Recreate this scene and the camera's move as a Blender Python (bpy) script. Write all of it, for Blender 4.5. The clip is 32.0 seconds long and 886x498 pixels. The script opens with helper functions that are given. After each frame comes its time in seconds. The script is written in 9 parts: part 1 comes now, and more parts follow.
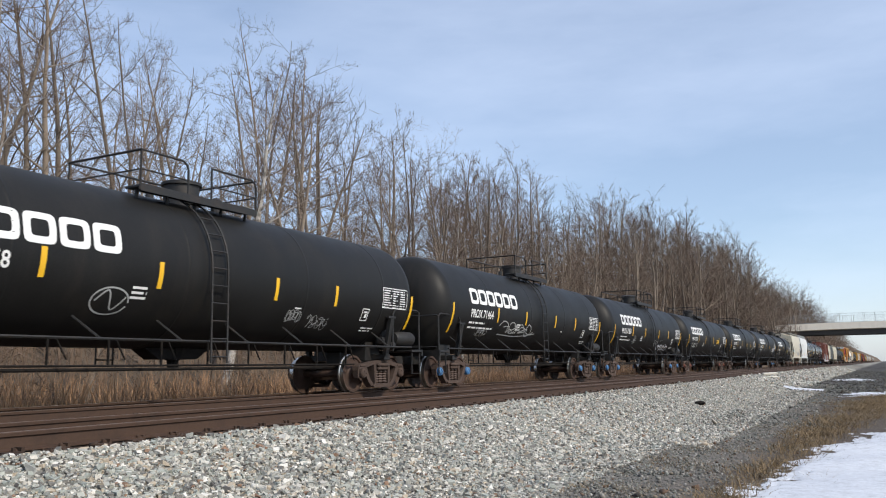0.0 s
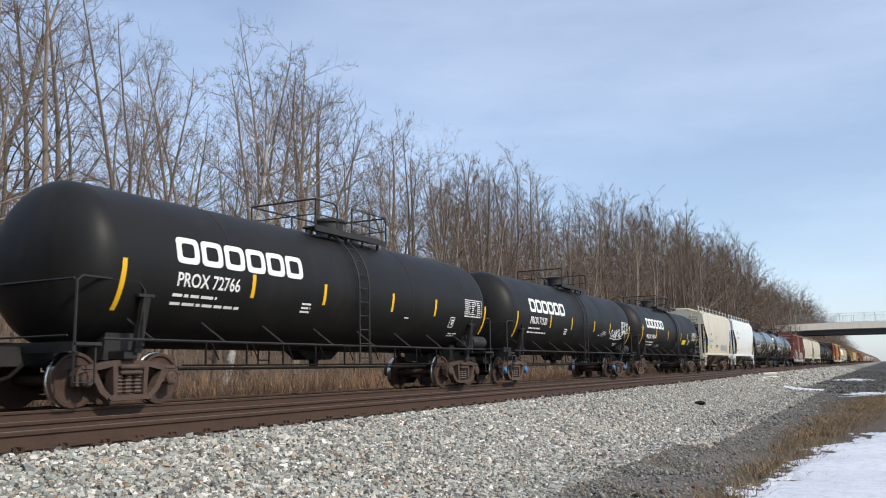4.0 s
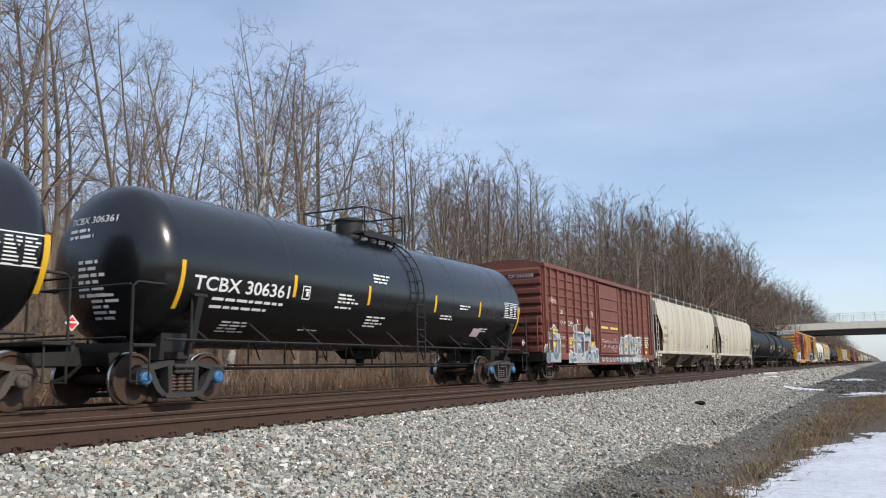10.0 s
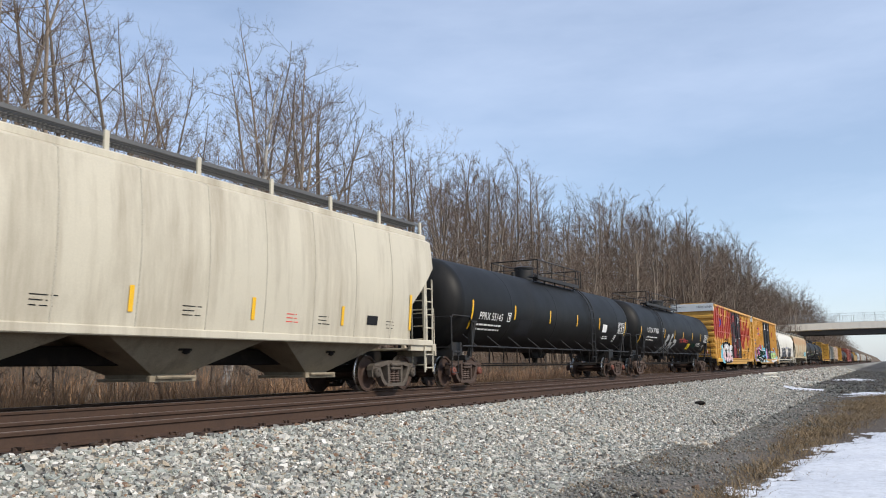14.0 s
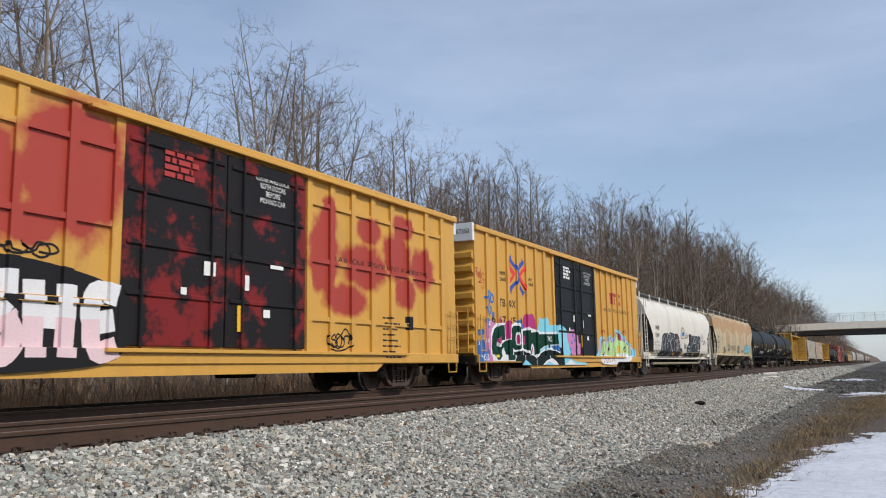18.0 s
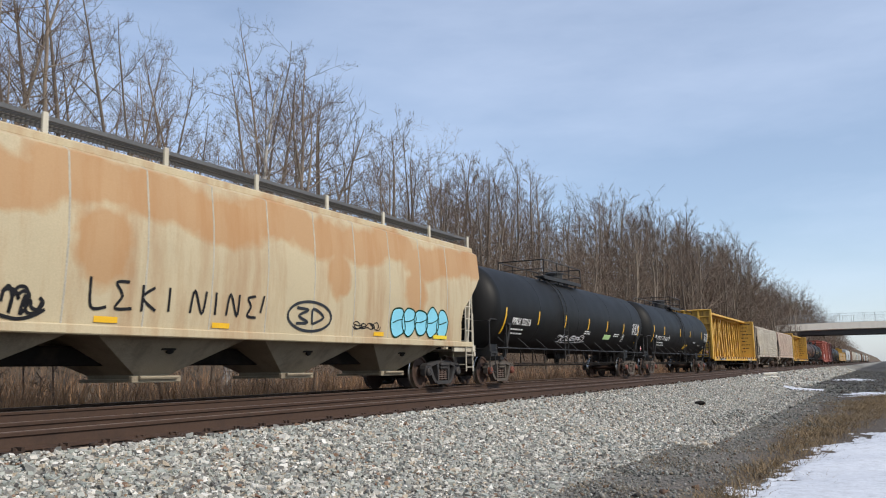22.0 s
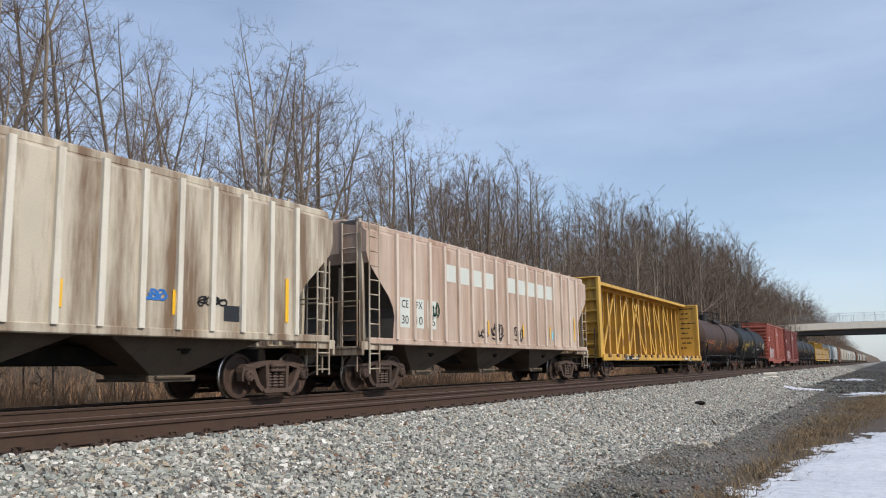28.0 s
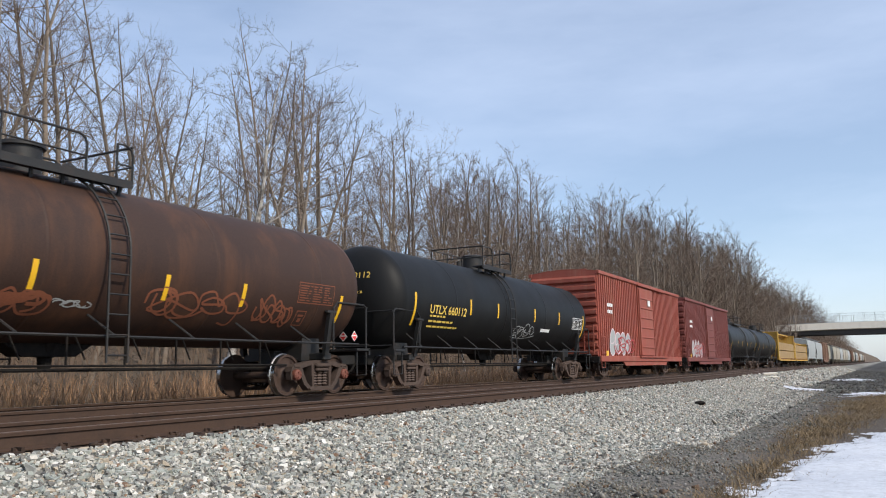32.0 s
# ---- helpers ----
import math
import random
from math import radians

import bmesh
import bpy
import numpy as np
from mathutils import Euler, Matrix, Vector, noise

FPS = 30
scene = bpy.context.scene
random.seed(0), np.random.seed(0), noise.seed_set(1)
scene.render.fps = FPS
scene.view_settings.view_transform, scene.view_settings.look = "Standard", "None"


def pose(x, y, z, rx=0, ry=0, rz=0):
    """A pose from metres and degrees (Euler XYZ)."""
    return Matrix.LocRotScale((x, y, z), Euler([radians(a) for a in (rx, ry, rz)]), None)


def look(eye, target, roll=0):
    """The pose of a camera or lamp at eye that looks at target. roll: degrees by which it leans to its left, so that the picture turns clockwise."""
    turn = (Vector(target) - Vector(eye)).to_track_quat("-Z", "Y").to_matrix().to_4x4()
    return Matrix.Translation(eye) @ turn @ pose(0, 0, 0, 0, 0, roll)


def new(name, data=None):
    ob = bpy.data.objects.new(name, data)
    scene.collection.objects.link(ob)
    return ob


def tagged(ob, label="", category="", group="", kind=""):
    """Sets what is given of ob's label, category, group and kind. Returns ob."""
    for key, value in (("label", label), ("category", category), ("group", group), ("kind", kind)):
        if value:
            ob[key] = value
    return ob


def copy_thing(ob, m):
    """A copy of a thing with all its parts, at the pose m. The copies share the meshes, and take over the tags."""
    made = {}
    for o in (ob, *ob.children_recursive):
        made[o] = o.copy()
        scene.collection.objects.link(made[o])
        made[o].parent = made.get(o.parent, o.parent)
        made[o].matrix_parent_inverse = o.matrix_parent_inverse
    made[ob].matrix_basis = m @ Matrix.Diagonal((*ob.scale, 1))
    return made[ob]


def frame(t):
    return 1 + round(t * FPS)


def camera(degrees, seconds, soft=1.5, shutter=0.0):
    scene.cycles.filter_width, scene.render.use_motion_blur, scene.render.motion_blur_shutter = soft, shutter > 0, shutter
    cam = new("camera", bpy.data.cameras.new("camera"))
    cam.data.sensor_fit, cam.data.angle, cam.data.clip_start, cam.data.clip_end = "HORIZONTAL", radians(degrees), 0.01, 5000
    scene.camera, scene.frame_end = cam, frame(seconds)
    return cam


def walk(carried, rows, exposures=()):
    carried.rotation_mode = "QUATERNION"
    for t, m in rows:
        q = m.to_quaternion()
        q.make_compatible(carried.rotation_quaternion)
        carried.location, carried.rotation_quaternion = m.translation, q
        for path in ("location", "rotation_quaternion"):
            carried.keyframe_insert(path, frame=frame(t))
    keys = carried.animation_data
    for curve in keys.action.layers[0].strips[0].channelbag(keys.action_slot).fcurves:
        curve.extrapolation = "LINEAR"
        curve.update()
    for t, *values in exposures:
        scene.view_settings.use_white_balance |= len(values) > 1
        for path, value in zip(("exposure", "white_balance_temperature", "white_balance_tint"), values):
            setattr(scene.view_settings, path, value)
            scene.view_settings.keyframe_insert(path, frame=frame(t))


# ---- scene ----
# World: z = 0 is the rail head, +y runs along the track away from the camera, +x points to the camera's side.
TRACK_X = -12.486          # centre line of the track that carries the train
NEAR_X = -8.344            # centre line of the empty track
EYE = Vector((0.0, 0.0, 0.547))

cam = camera(56.73, 32.0, soft=1.05, shutter=0.05)
AIM = Vector((-math.sin(0.4884) * math.cos(0.1444), math.cos(0.4884) * math.cos(0.1444), math.sin(0.1444)))
VIEW = look(EYE, EYE + AIM * 10, -0.957)
walk(cam, [(0.0, VIEW), (32.0, VIEW)], exposures=[
    (0.0, -0.02), (3.0, -0.02), (6.0, -0.02), (8.0, -0.08), (9.0, 0.02), (10.0, -0.07), (11.0, -0.16), (12.0, -0.22), (13.0, -0.12), (14.0, -0.02), (16.5, -0.14), (18.0, -0.32), (19.0, -0.38), (20.5, -0.32),
    (22.0, -0.14), (23.0, -0.08), (25.0, -0.06), (27.5, -0.2), (30.0, -0.16), (31.0, -0.08), (32.0, -0.02)])

# ---- sky and sun ----
SUN_DIR = Vector((0.75, -0.14, 0.59)).normalized()
world = bpy.data.worlds.new("sky")
scene.world = world
world.use_nodes = True
wn = world.node_tree.nodes
wl = world.node_tree.links
sky = wn.new("ShaderNodeTexSky")
sky.sky_type = "NISHITA"
sky.sun_disc = False
sky.sun_elevation = math.asin(SUN_DIR.z)
sky.sun_rotation = math.atan2(SUN_DIR.x, SUN_DIR.y)
sky.air_density, sky.dust_density, sky.ozone_density = 1.0, 0.7, 3.0
wco = wn.new("ShaderNodeTexCoord")
wmap = wn.new("ShaderNodeMapping")
wmap.inputs["Scale"].default_value = (0.9, 0.6, 3.2)
wmap.inputs["Rotation"].default_value = (0.12, -0.1, 0.5)
veil = wn.new("ShaderNodeTexNoise")
veil.inputs["Scale"].default_value = 1.6
veil.inputs["Detail"].default_value = 7
veil.inputs["Roughness"].default_value = 0.56
vramp = wn.new("ShaderNodeMapRange")
vramp.inputs["From Min"].default_value = 0.36
vramp.inputs["From Max"].default_value = 0.74
vramp.inputs["To Min"].default_value = 0.22
vramp.inputs["To Max"].default_value = 0.56
wmix = wn.new("ShaderNodeMix")
wmix.data_type = "RGBA"
wmix.inputs["B"].default_value = (6.5, 7.4, 9.2, 1)
wl.new(wco.outputs["Generated"], wmap.inputs["Vector"])
wl.new(wmap.outputs["Vector"], veil.inputs["Vector"])
wl.new(veil.outputs["Fac"], vramp.inputs["Value"])
wl.new(vramp.outputs["Result"], wmix.inputs["Factor"])
wl.new(sky.outputs["Color"], wmix.inputs["A"])
wl.new(wmix.outputs["Result"], wn["Background"].inputs["Color"])
wn["Background"].inputs["Strength"].default_value = 0.15

sun = new("sun", bpy.data.lights.new("sun", "SUN"))
sun.data.energy = 3.5
sun.data.angle = radians(1.5)
sun.data.color = (1.0, 0.915, 0.79)
sun.matrix_world = look(SUN_DIR * 200, (0, 0, 0))


# ---- materials ----
def mat(name, color, rough=0.6, metal=0.0, var=0.12, scale=1.5, fine=40.0, bump=0.15, stain=None, amount=0.35,
        streak=0.0, island=0.0, each=0.0, coat=0.0, lo=0.5, hi=0.72, spec=0.5):
    """A painted, rusty or mineral surface: two scales of variation, stains of a second colour, streaks that run down, fine relief."""
    m = bpy.data.materials.new(name)
    m.use_nodes = True
    n, l = m.node_tree.nodes, m.node_tree.links
    b = n["Principled BSDF"]
    co = n.new("ShaderNodeTexCoord")
    big = n.new("ShaderNodeTexNoise")
    big.inputs["Scale"].default_value = scale
    big.inputs["Detail"].default_value = 6
    big.inputs["Roughness"].default_value = 0.6
    small = n.new("ShaderNodeTexNoise")
    small.inputs["Scale"].default_value = fine
    small.inputs["Detail"].default_value = 3
    l.new(co.outputs["Object"], big.inputs["Vector"])
    l.new(co.outputs["Object"], small.inputs["Vector"])
    add = n.new("ShaderNodeMath")
    add.operation = "ADD"
    l.new(big.outputs["Fac"], add.inputs[0])
    l.new(small.outputs["Fac"], add.inputs[1])
    rng = n.new("ShaderNodeMapRange")
    rng.inputs["From Min"].default_value, rng.inputs["From Max"].default_value = 0.65, 1.35
    rng.inputs["To Min"].default_value, rng.inputs["To Max"].default_value = 1 - var, 1 + var
    l.new(add.outputs[0], rng.inputs["Value"])
    value = rng.outputs["Result"]
    for source, share in (("island", island), ("each", each)):
        if share:
            if source == "island":
                rnd = n.new("ShaderNodeNewGeometry").outputs["Random Per Island"]
            else:
                rnd = n.new("ShaderNodeObjectInfo").outputs["Random"]
            r2 = n.new("ShaderNodeMapRange")
            r2.inputs["To Min"].default_value, r2.inputs["To Max"].default_value = 1 - share, 1 + share
            l.new(rnd, r2.inputs["Value"])
            mul = n.new("ShaderNodeMath")
            mul.operation = "MULTIPLY"
            l.new(value, mul.inputs[0])
            l.new(r2.outputs["Result"], mul.inputs[1])
            value = mul.outputs[0]
    hsv = n.new("ShaderNodeHueSaturation")
    hsv.inputs["Color"].default_value = (*color, 1)
    l.new(value, hsv.inputs["Value"])
    out = hsv.outputs["Color"]
    if stain:
        mp = n.new("ShaderNodeMapping")
        mp.inputs["Scale"].default_value = (1.0, 1.0, 0.12) if streak else (0.7, 0.7, 0.7)
        st = n.new("ShaderNodeTexNoise")
        st.inputs["Scale"].default_value = streak or scale * 1.7
        st.inputs["Detail"].default_value = 8
        st.inputs["Roughness"].default_value = 0.65
        l.new(co.outputs["Object"], mp.inputs["Vector"])
        l.new(mp.outputs["Vector"], st.inputs["Vector"])
        sr = n.new("ShaderNodeMapRange")
        sr.inputs["From Min"].default_value, sr.inputs["From Max"].default_value = lo, hi
        sr.inputs["To Max"].default_value = amount
        l.new(st.outputs["Fac"], sr.inputs["Value"])
        mx = n.new("ShaderNodeMix")
        mx.data_type = "RGBA"
        mx.inputs["B"].default_value = (*stain, 1)
        l.new(sr.outputs["Result"], mx.inputs["Factor"])
        l.new(out, mx.inputs["A"])
        out = mx.outputs["Result"]
    l.new(out, b.inputs["Base Color"])
    b.inputs["Metallic"].default_value = metal
    b.inputs["Specular IOR Level"].default_value = spec
    rr = n.new("ShaderNodeMapRange")
    rr.inputs["To Min"].default_value, rr.inputs["To Max"].default_value = max(0.03, rough - 0.12), min(1, rough + 0.12)
    l.new(big.outputs["Fac"], rr.inputs["Value"])
    l.new(rr.outputs["Result"], b.inputs["Roughness"])
    if coat:
        b.inputs["Coat Weight"].default_value = coat
        b.inputs["Coat Roughness"].default_value = 0.25
    if bump:
        bp = n.new("ShaderNodeBump")
        bp.inputs["Strength"].default_value = bump
        bp.inputs["Distance"].default_value = 0.01
        l.new(small.outputs["Fac"], bp.inputs["Height"])
        l.new(bp.outputs["Normal"], b.inputs["Normal"])
    return m


def sprayed(m, colour, spots, strength=0.95):
    """Lays soft sprayed clouds of a colour over a paint; spots: (along, up, half length, half height) in the car's metres."""
    n, l = m.node_tree.nodes, m.node_tree.links
    b = n["Principled BSDF"]
    under = b.inputs["Base Color"].links[0].from_socket
    co = n.new("ShaderNodeTexCoord")
    rag = n.new("ShaderNodeTexNoise")
    rag.inputs["Scale"].default_value = 2.6
    rag.inputs["Detail"].default_value = 5
    l.new(co.outputs["Object"], rag.inputs["Vector"])
    best = None
    for u, w, ru, rw in spots:
        sub_ = n.new("ShaderNodeVectorMath")
        sub_.operation = "SUBTRACT"
        sub_.inputs[1].default_value = (1.58, u, w)
        mul = n.new("ShaderNodeVectorMath")
        mul.operation = "MULTIPLY"
        mul.inputs[1].default_value = (3.0, 1 / ru, 1 / rw)
        far = n.new("ShaderNodeVectorMath")
        far.operation = "LENGTH"
        l.new(co.outputs["Object"], sub_.inputs[0])
        l.new(sub_.outputs[0], mul.inputs[0])
        l.new(mul.outputs[0], far.inputs[0])
        if best is None:
            best = far.outputs["Value"]
        else:
            mn = n.new("ShaderNodeMath")
            mn.operation = "SMOOTH_MIN"
            mn.inputs[2].default_value = 0.3
            l.new(best, mn.inputs[0])
            l.new(far.outputs["Value"], mn.inputs[1])
            best = mn.outputs[0]
    add = n.new("ShaderNodeMath")
    add.operation = "MULTIPLY_ADD"
    add.inputs[1].default_value = 0.9
    l.new(rag.outputs["Fac"], add.inputs[0])
    l.new(best, add.inputs[2])
    rng = n.new("ShaderNodeMapRange")
    rng.inputs["From Min"].default_value, rng.inputs["From Max"].default_value = 1.38, 1.74
    rng.inputs["To Min"].default_value, rng.inputs["To Max"].default_value = strength, 0.0
    l.new(add.outputs[0], rng.inputs["Value"])
    mix = n.new("ShaderNodeMix")
    mix.data_type = "RGBA"
    mix.inputs["B"].default_value = (*colour, 1)
    l.new(rng.outputs["Result"], mix.inputs["Factor"])
    l.new(under, mix.inputs["A"])
    l.new(mix.outputs["Result"], b.inputs["Base Color"])
    return m


BLACK_TANK = mat("black_tank_paint", (0.0122, 0.0119, 0.0115), 0.52, var=0.3, scale=0.8, bump=0.04, spec=0.23, stain=(0.036, 0.030, 0.024), amount=0.35, streak=2.0)
GLOSS_TANK = mat("glossy_black_tank_paint", (0.0075, 0.008, 0.0088), 0.25, var=0.2, scale=0.8, bump=0.02, coat=0.35, stain=(0.03, 0.027, 0.024), amount=0.15, streak=2.0)
GREY_TANK = mat("dull_charcoal_tank_paint", (0.0090, 0.0090, 0.0090), 0.54, var=0.25, scale=0.7, bump=0.04, spec=0.2, stain=(0.028, 0.024, 0.020), amount=0.32, streak=1.6)
BROWN_TANK = mat("rusty_brown_tank_paint", (0.045, 0.024, 0.017), 0.62, spec=0.3, var=0.25, scale=1.0, bump=0.1, stain=(0.13, 0.055, 0.025), amount=0.5, streak=1.5)
STRAP_BLACK = mat("black_jacket_band", (0.016, 0.016, 0.017), 0.5, var=0.2, bump=0.05)
IRON = mat("black_painted_iron", (0.016, 0.0155, 0.015), 0.6, var=0.3, scale=3, bump=0.2, stain=(0.06, 0.035, 0.022), amount=0.4)
UNDER = mat("grimy_underframe", (0.012, 0.0105, 0.0095), 0.9, spec=0.2, var=0.3, scale=2, bump=0.3, stain=(0.05, 0.035, 0.025), amount=0.4)
TRUCK_GREY = mat("dusty_grey_cast_steel", (0.085, 0.07, 0.056), 0.85, var=0.3, scale=4, bump=0.4, stain=(0.04, 0.028, 0.022), amount=0.6, each=0.25)
TRUCK_BROWN = mat("brown_dusted_cast_steel", (0.075, 0.048, 0.036), 0.85, var=0.3, scale=4, bump=0.4, stain=(0.03, 0.022, 0.018), amount=0.6, each=0.25)
TRUCK_DARK = mat("dark_cast_steel", (0.042, 0.040, 0.040), 0.75, var=0.3, scale=4, bump=0.4, stain=(0.07, 0.05, 0.038), amount=0.5, each=0.25)
WHEEL = mat("brown_wheel_steel", (0.075, 0.045, 0.033), 0.7, metal=0.3, var=0.25, scale=5, bump=0.2, stain=(0.03, 0.022, 0.018), amount=0.5)
TREAD = mat("bright_tread_steel", (0.55, 0.53, 0.50), 0.28, metal=1.0, var=0.1)
CAP_BLUE = mat("blue_bearing_cap", (0.05, 0.16, 0.34), 0.5, var=0.2)
CAP_RUST = mat("rust_red_bearing_cap", (0.17, 0.055, 0.035), 0.7, var=0.25)
SPRING = mat("rusty_spring_steel", (0.09, 0.06, 0.048), 0.8, var=0.3, scale=6)
CREAM = mat("cream_hopper_paint", (0.56, 0.52, 0.42), 0.5, var=0.06, scale=0.8, bump=0.03, stain=(0.35, 0.30, 0.22), amount=0.45, streak=1.4)
PALE = mat("pale_grey_hopper_paint", (0.55, 0.505, 0.40), 0.5, var=0.07, scale=0.8, bump=0.03, stain=(0.25, 0.20, 0.135), amount=0.6, streak=1.6, lo=0.46, hi=0.70)
WHITE = mat("white_hopper_paint", (0.70, 0.715, 0.70), 0.42, var=0.04, scale=0.8, bump=0.02, stain=(0.45, 0.43, 0.38), amount=0.3, streak=1.2)
OFFWHITE = mat("soiled_white_hopper_paint", (0.70, 0.665, 0.585), 0.5, var=0.06, scale=0.8, bump=0.03, stain=(0.40, 0.355, 0.28), amount=0.5, streak=1.5)
RUSTY_CREAM = mat("rusted_cream_hopper_paint", (0.49, 0.41, 0.265), 0.65, var=0.12, scale=0.6, bump=0.06, stain=(0.31, 0.135, 0.042), amount=0.55, streak=1.8, lo=0.45, hi=0.68)
sprayed(RUSTY_CREAM, (0.40, 0.165, 0.035), [(-9.0 + 1.55 * i, 3.55 + 0.2 * math.sin(i * 2.3), 1.1, 0.42) for i in range(13)] + [(-4.0, 2.6, 0.5, 0.6), (2.5, 2.7, 0.4, 0.5), (6.0, 2.5, 0.5, 0.6)], 0.58)
DIRTY_WHITE = mat("streaked_white_hopper_paint", (0.53, 0.47, 0.37), 0.6, var=0.12, scale=0.8, bump=0.05, stain=(0.15, 0.085, 0.042), amount=0.92, streak=1.9, lo=0.40, hi=0.60)
RIB_WHITE = mat("pale_rib_paint", (0.66, 0.62, 0.53), 0.6, var=0.1, scale=1.5, bump=0.04, stain=(0.30, 0.21, 0.13), amount=0.6, streak=3.0)
PINKISH = mat("rust_washed_hopper_paint", (0.56, 0.45, 0.365), 0.65, var=0.12, scale=0.8, bump=0.05, stain=(0.26, 0.135, 0.08), amount=0.75, streak=1.2, lo=0.38, hi=0.66)
PINK_RIB = mat("pale_pink_rib_paint", (0.64, 0.53, 0.44), 0.6, var=0.1, scale=1.5, bump=0.04, stain=(0.33, 0.2, 0.13), amount=0.6, streak=3.0)
SEAM_DIRT = mat("grimy_seam", (0.42, 0.385, 0.31), 0.7, var=0.25, scale=2.5, bump=0.03)
PATCH_WHITE = mat("pale_patch_paint", (0.60, 0.63, 0.58), 0.55, var=0.06)
HOPPER_DIRT = mat("road_dirt_on_hopper_bay", (0.29, 0.245, 0.175), 0.8, var=0.25, scale=1.2, bump=0.2, stain=(0.12, 0.095, 0.07), amount=0.7, streak=2.0)
# dirty slope sheets, darkened further so the colour carries the car ends' shade
SHADE_GREY = mat("dirty_shaded_slope_sheet", (0.055, 0.050, 0.044), 0.75, var=0.25, scale=1.2, bump=0.15, stain=(0.03, 0.026, 0.022), amount=0.5)
GRATE = mat("galvanised_running_board", (0.13, 0.13, 0.13), 0.6, metal=0.4, var=0.2)
BOX_YELLOW = mat("yellow_boxcar_paint", (0.60, 0.325, 0.060), 0.5, var=0.08, scale=0.9, bump=0.03, stain=(0.36, 0.20, 0.05), amount=0.4, streak=1.6)
RED_CLOUDS = [(-9.15, 3.5, 0.45, 1.0), (-8.0, 4.45, 0.7, 0.45), (-8.45, 3.7, 0.55, 0.9), (-7.5, 3.6, 0.65, 0.6), (-7.2, 2.8, 1.4, 0.38), (-6.2, 2.85, 0.7, 0.35), (-6.5, 4.6, 0.35, 0.28), (-5.75, 4.5, 0.45, 0.4),
              (-6.0, 3.4, 0.55, 0.9), (-4.85, 3.3, 0.45, 0.8), (-3.5, 3.7, 0.95, 1.05), (-3.3, 4.4, 0.7, 0.3), (-4.2, 2.75, 0.5, 0.3), (3.0, 3.1, 0.55, 0.8), (3.2, 3.9, 0.3, 0.5), (4.7, 3.0, 0.9, 0.5), (4.9, 3.9, 0.5, 0.3),
              (6.2, 3.4, 0.6, 0.6), (6.5, 4.2, 0.5, 0.3), (3.9, 2.15, 0.8, 0.35), (7.5, 3.2, 0.6, 0.5), (6.6, 2.5, 0.5, 0.35)]
BOX_REDWASH = sprayed(mat("yellow_paint_sprayed_red", (0.60, 0.325, 0.060), 0.5, var=0.08, scale=0.9, bump=0.03, stain=(0.36, 0.20, 0.05), amount=0.4, streak=1.6), (0.36, 0.03, 0.025), RED_CLOUDS)
DOOR_BLACK = mat("black_door_paint", (0.012, 0.0125, 0.0135), 0.55, var=0.25, bump=0.04, spec=0.2)
DOOR_RED = mat("black_door_sprayed_red", (0.014, 0.012, 0.013), 0.55, var=0.2, bump=0.04, spec=0.2, scale=0.9, stain=(0.24, 0.02, 0.02), amount=0.8, lo=0.5, hi=0.58)
CP_RED = mat("oxide_red_boxcar_paint", (0.185, 0.062, 0.042), 0.6, var=0.12, scale=1.0, bump=0.06, stain=(0.105, 0.04, 0.03), amount=0.45, streak=1.6)
RED_BOX = mat("weathered_red_boxcar_paint", (0.29, 0.068, 0.042), 0.65, var=0.2, scale=1.0, bump=0.05, stain=(0.34, 0.17, 0.11), amount=0.5, streak=2.2)
MAROON_BOX = mat("maroon_boxcar_paint", (0.18, 0.045, 0.034), 0.65, var=0.2, scale=1.0, bump=0.05, stain=(0.10, 0.035, 0.028), amount=0.5, streak=1.6)
BEAM_YELLOW = mat("yellow_beam_paint", (0.60, 0.355, 0.06), 0.55, var=0.12, scale=1.5, bump=0.05, stain=(0.20, 0.105, 0.045), amount=0.75, streak=2.8, lo=0.5, hi=0.7)
BEAM_SCUFF = mat("scuffed_rusty_paint", (0.30, 0.17, 0.07), 0.75, var=0.3, scale=6, bump=0.1, stain=(0.10, 0.05, 0.03), amount=0.8)
LUMBER = mat("wrapped_lumber", (0.32, 0.21, 0.09), 0.7, var=0.15, scale=3)
REFLECT = mat("yellow_reflective_tape", (0.80, 0.46, 0.02), 0.4, var=0.05)
LETTER_WHITE = mat("white_stencil_paint", (0.78, 0.78, 0.76), 0.5, var=0.06, scale=6)
LETTER_BLACK = mat("black_stencil_paint", (0.014, 0.014, 0.015), 0.6, var=0.1, spec=0.2)
LETTER_ORANGE = mat("orange_stencil_paint", (0.75, 0.22, 0.07), 0.5, var=0.1)
LETTER_YELLOW = mat("yellow_stencil_paint", (0.80, 0.55, 0.10), 0.5, var=0.1)
LETTER_BROWN = mat("dark_brown_stencil_paint", (0.028, 0.018, 0.012), 0.6, var=0.1)
SIGN_YELLOW = mat("yellow_decal", (0.80, 0.62, 0.03), 0.45, var=0.08)
SIGN_RED = mat("red_decal", (0.72, 0.035, 0.03), 0.55, var=0.08)
SIGN_BLUE = mat("blue_decal", (0.018, 0.06, 0.40), 0.55, var=0.08)
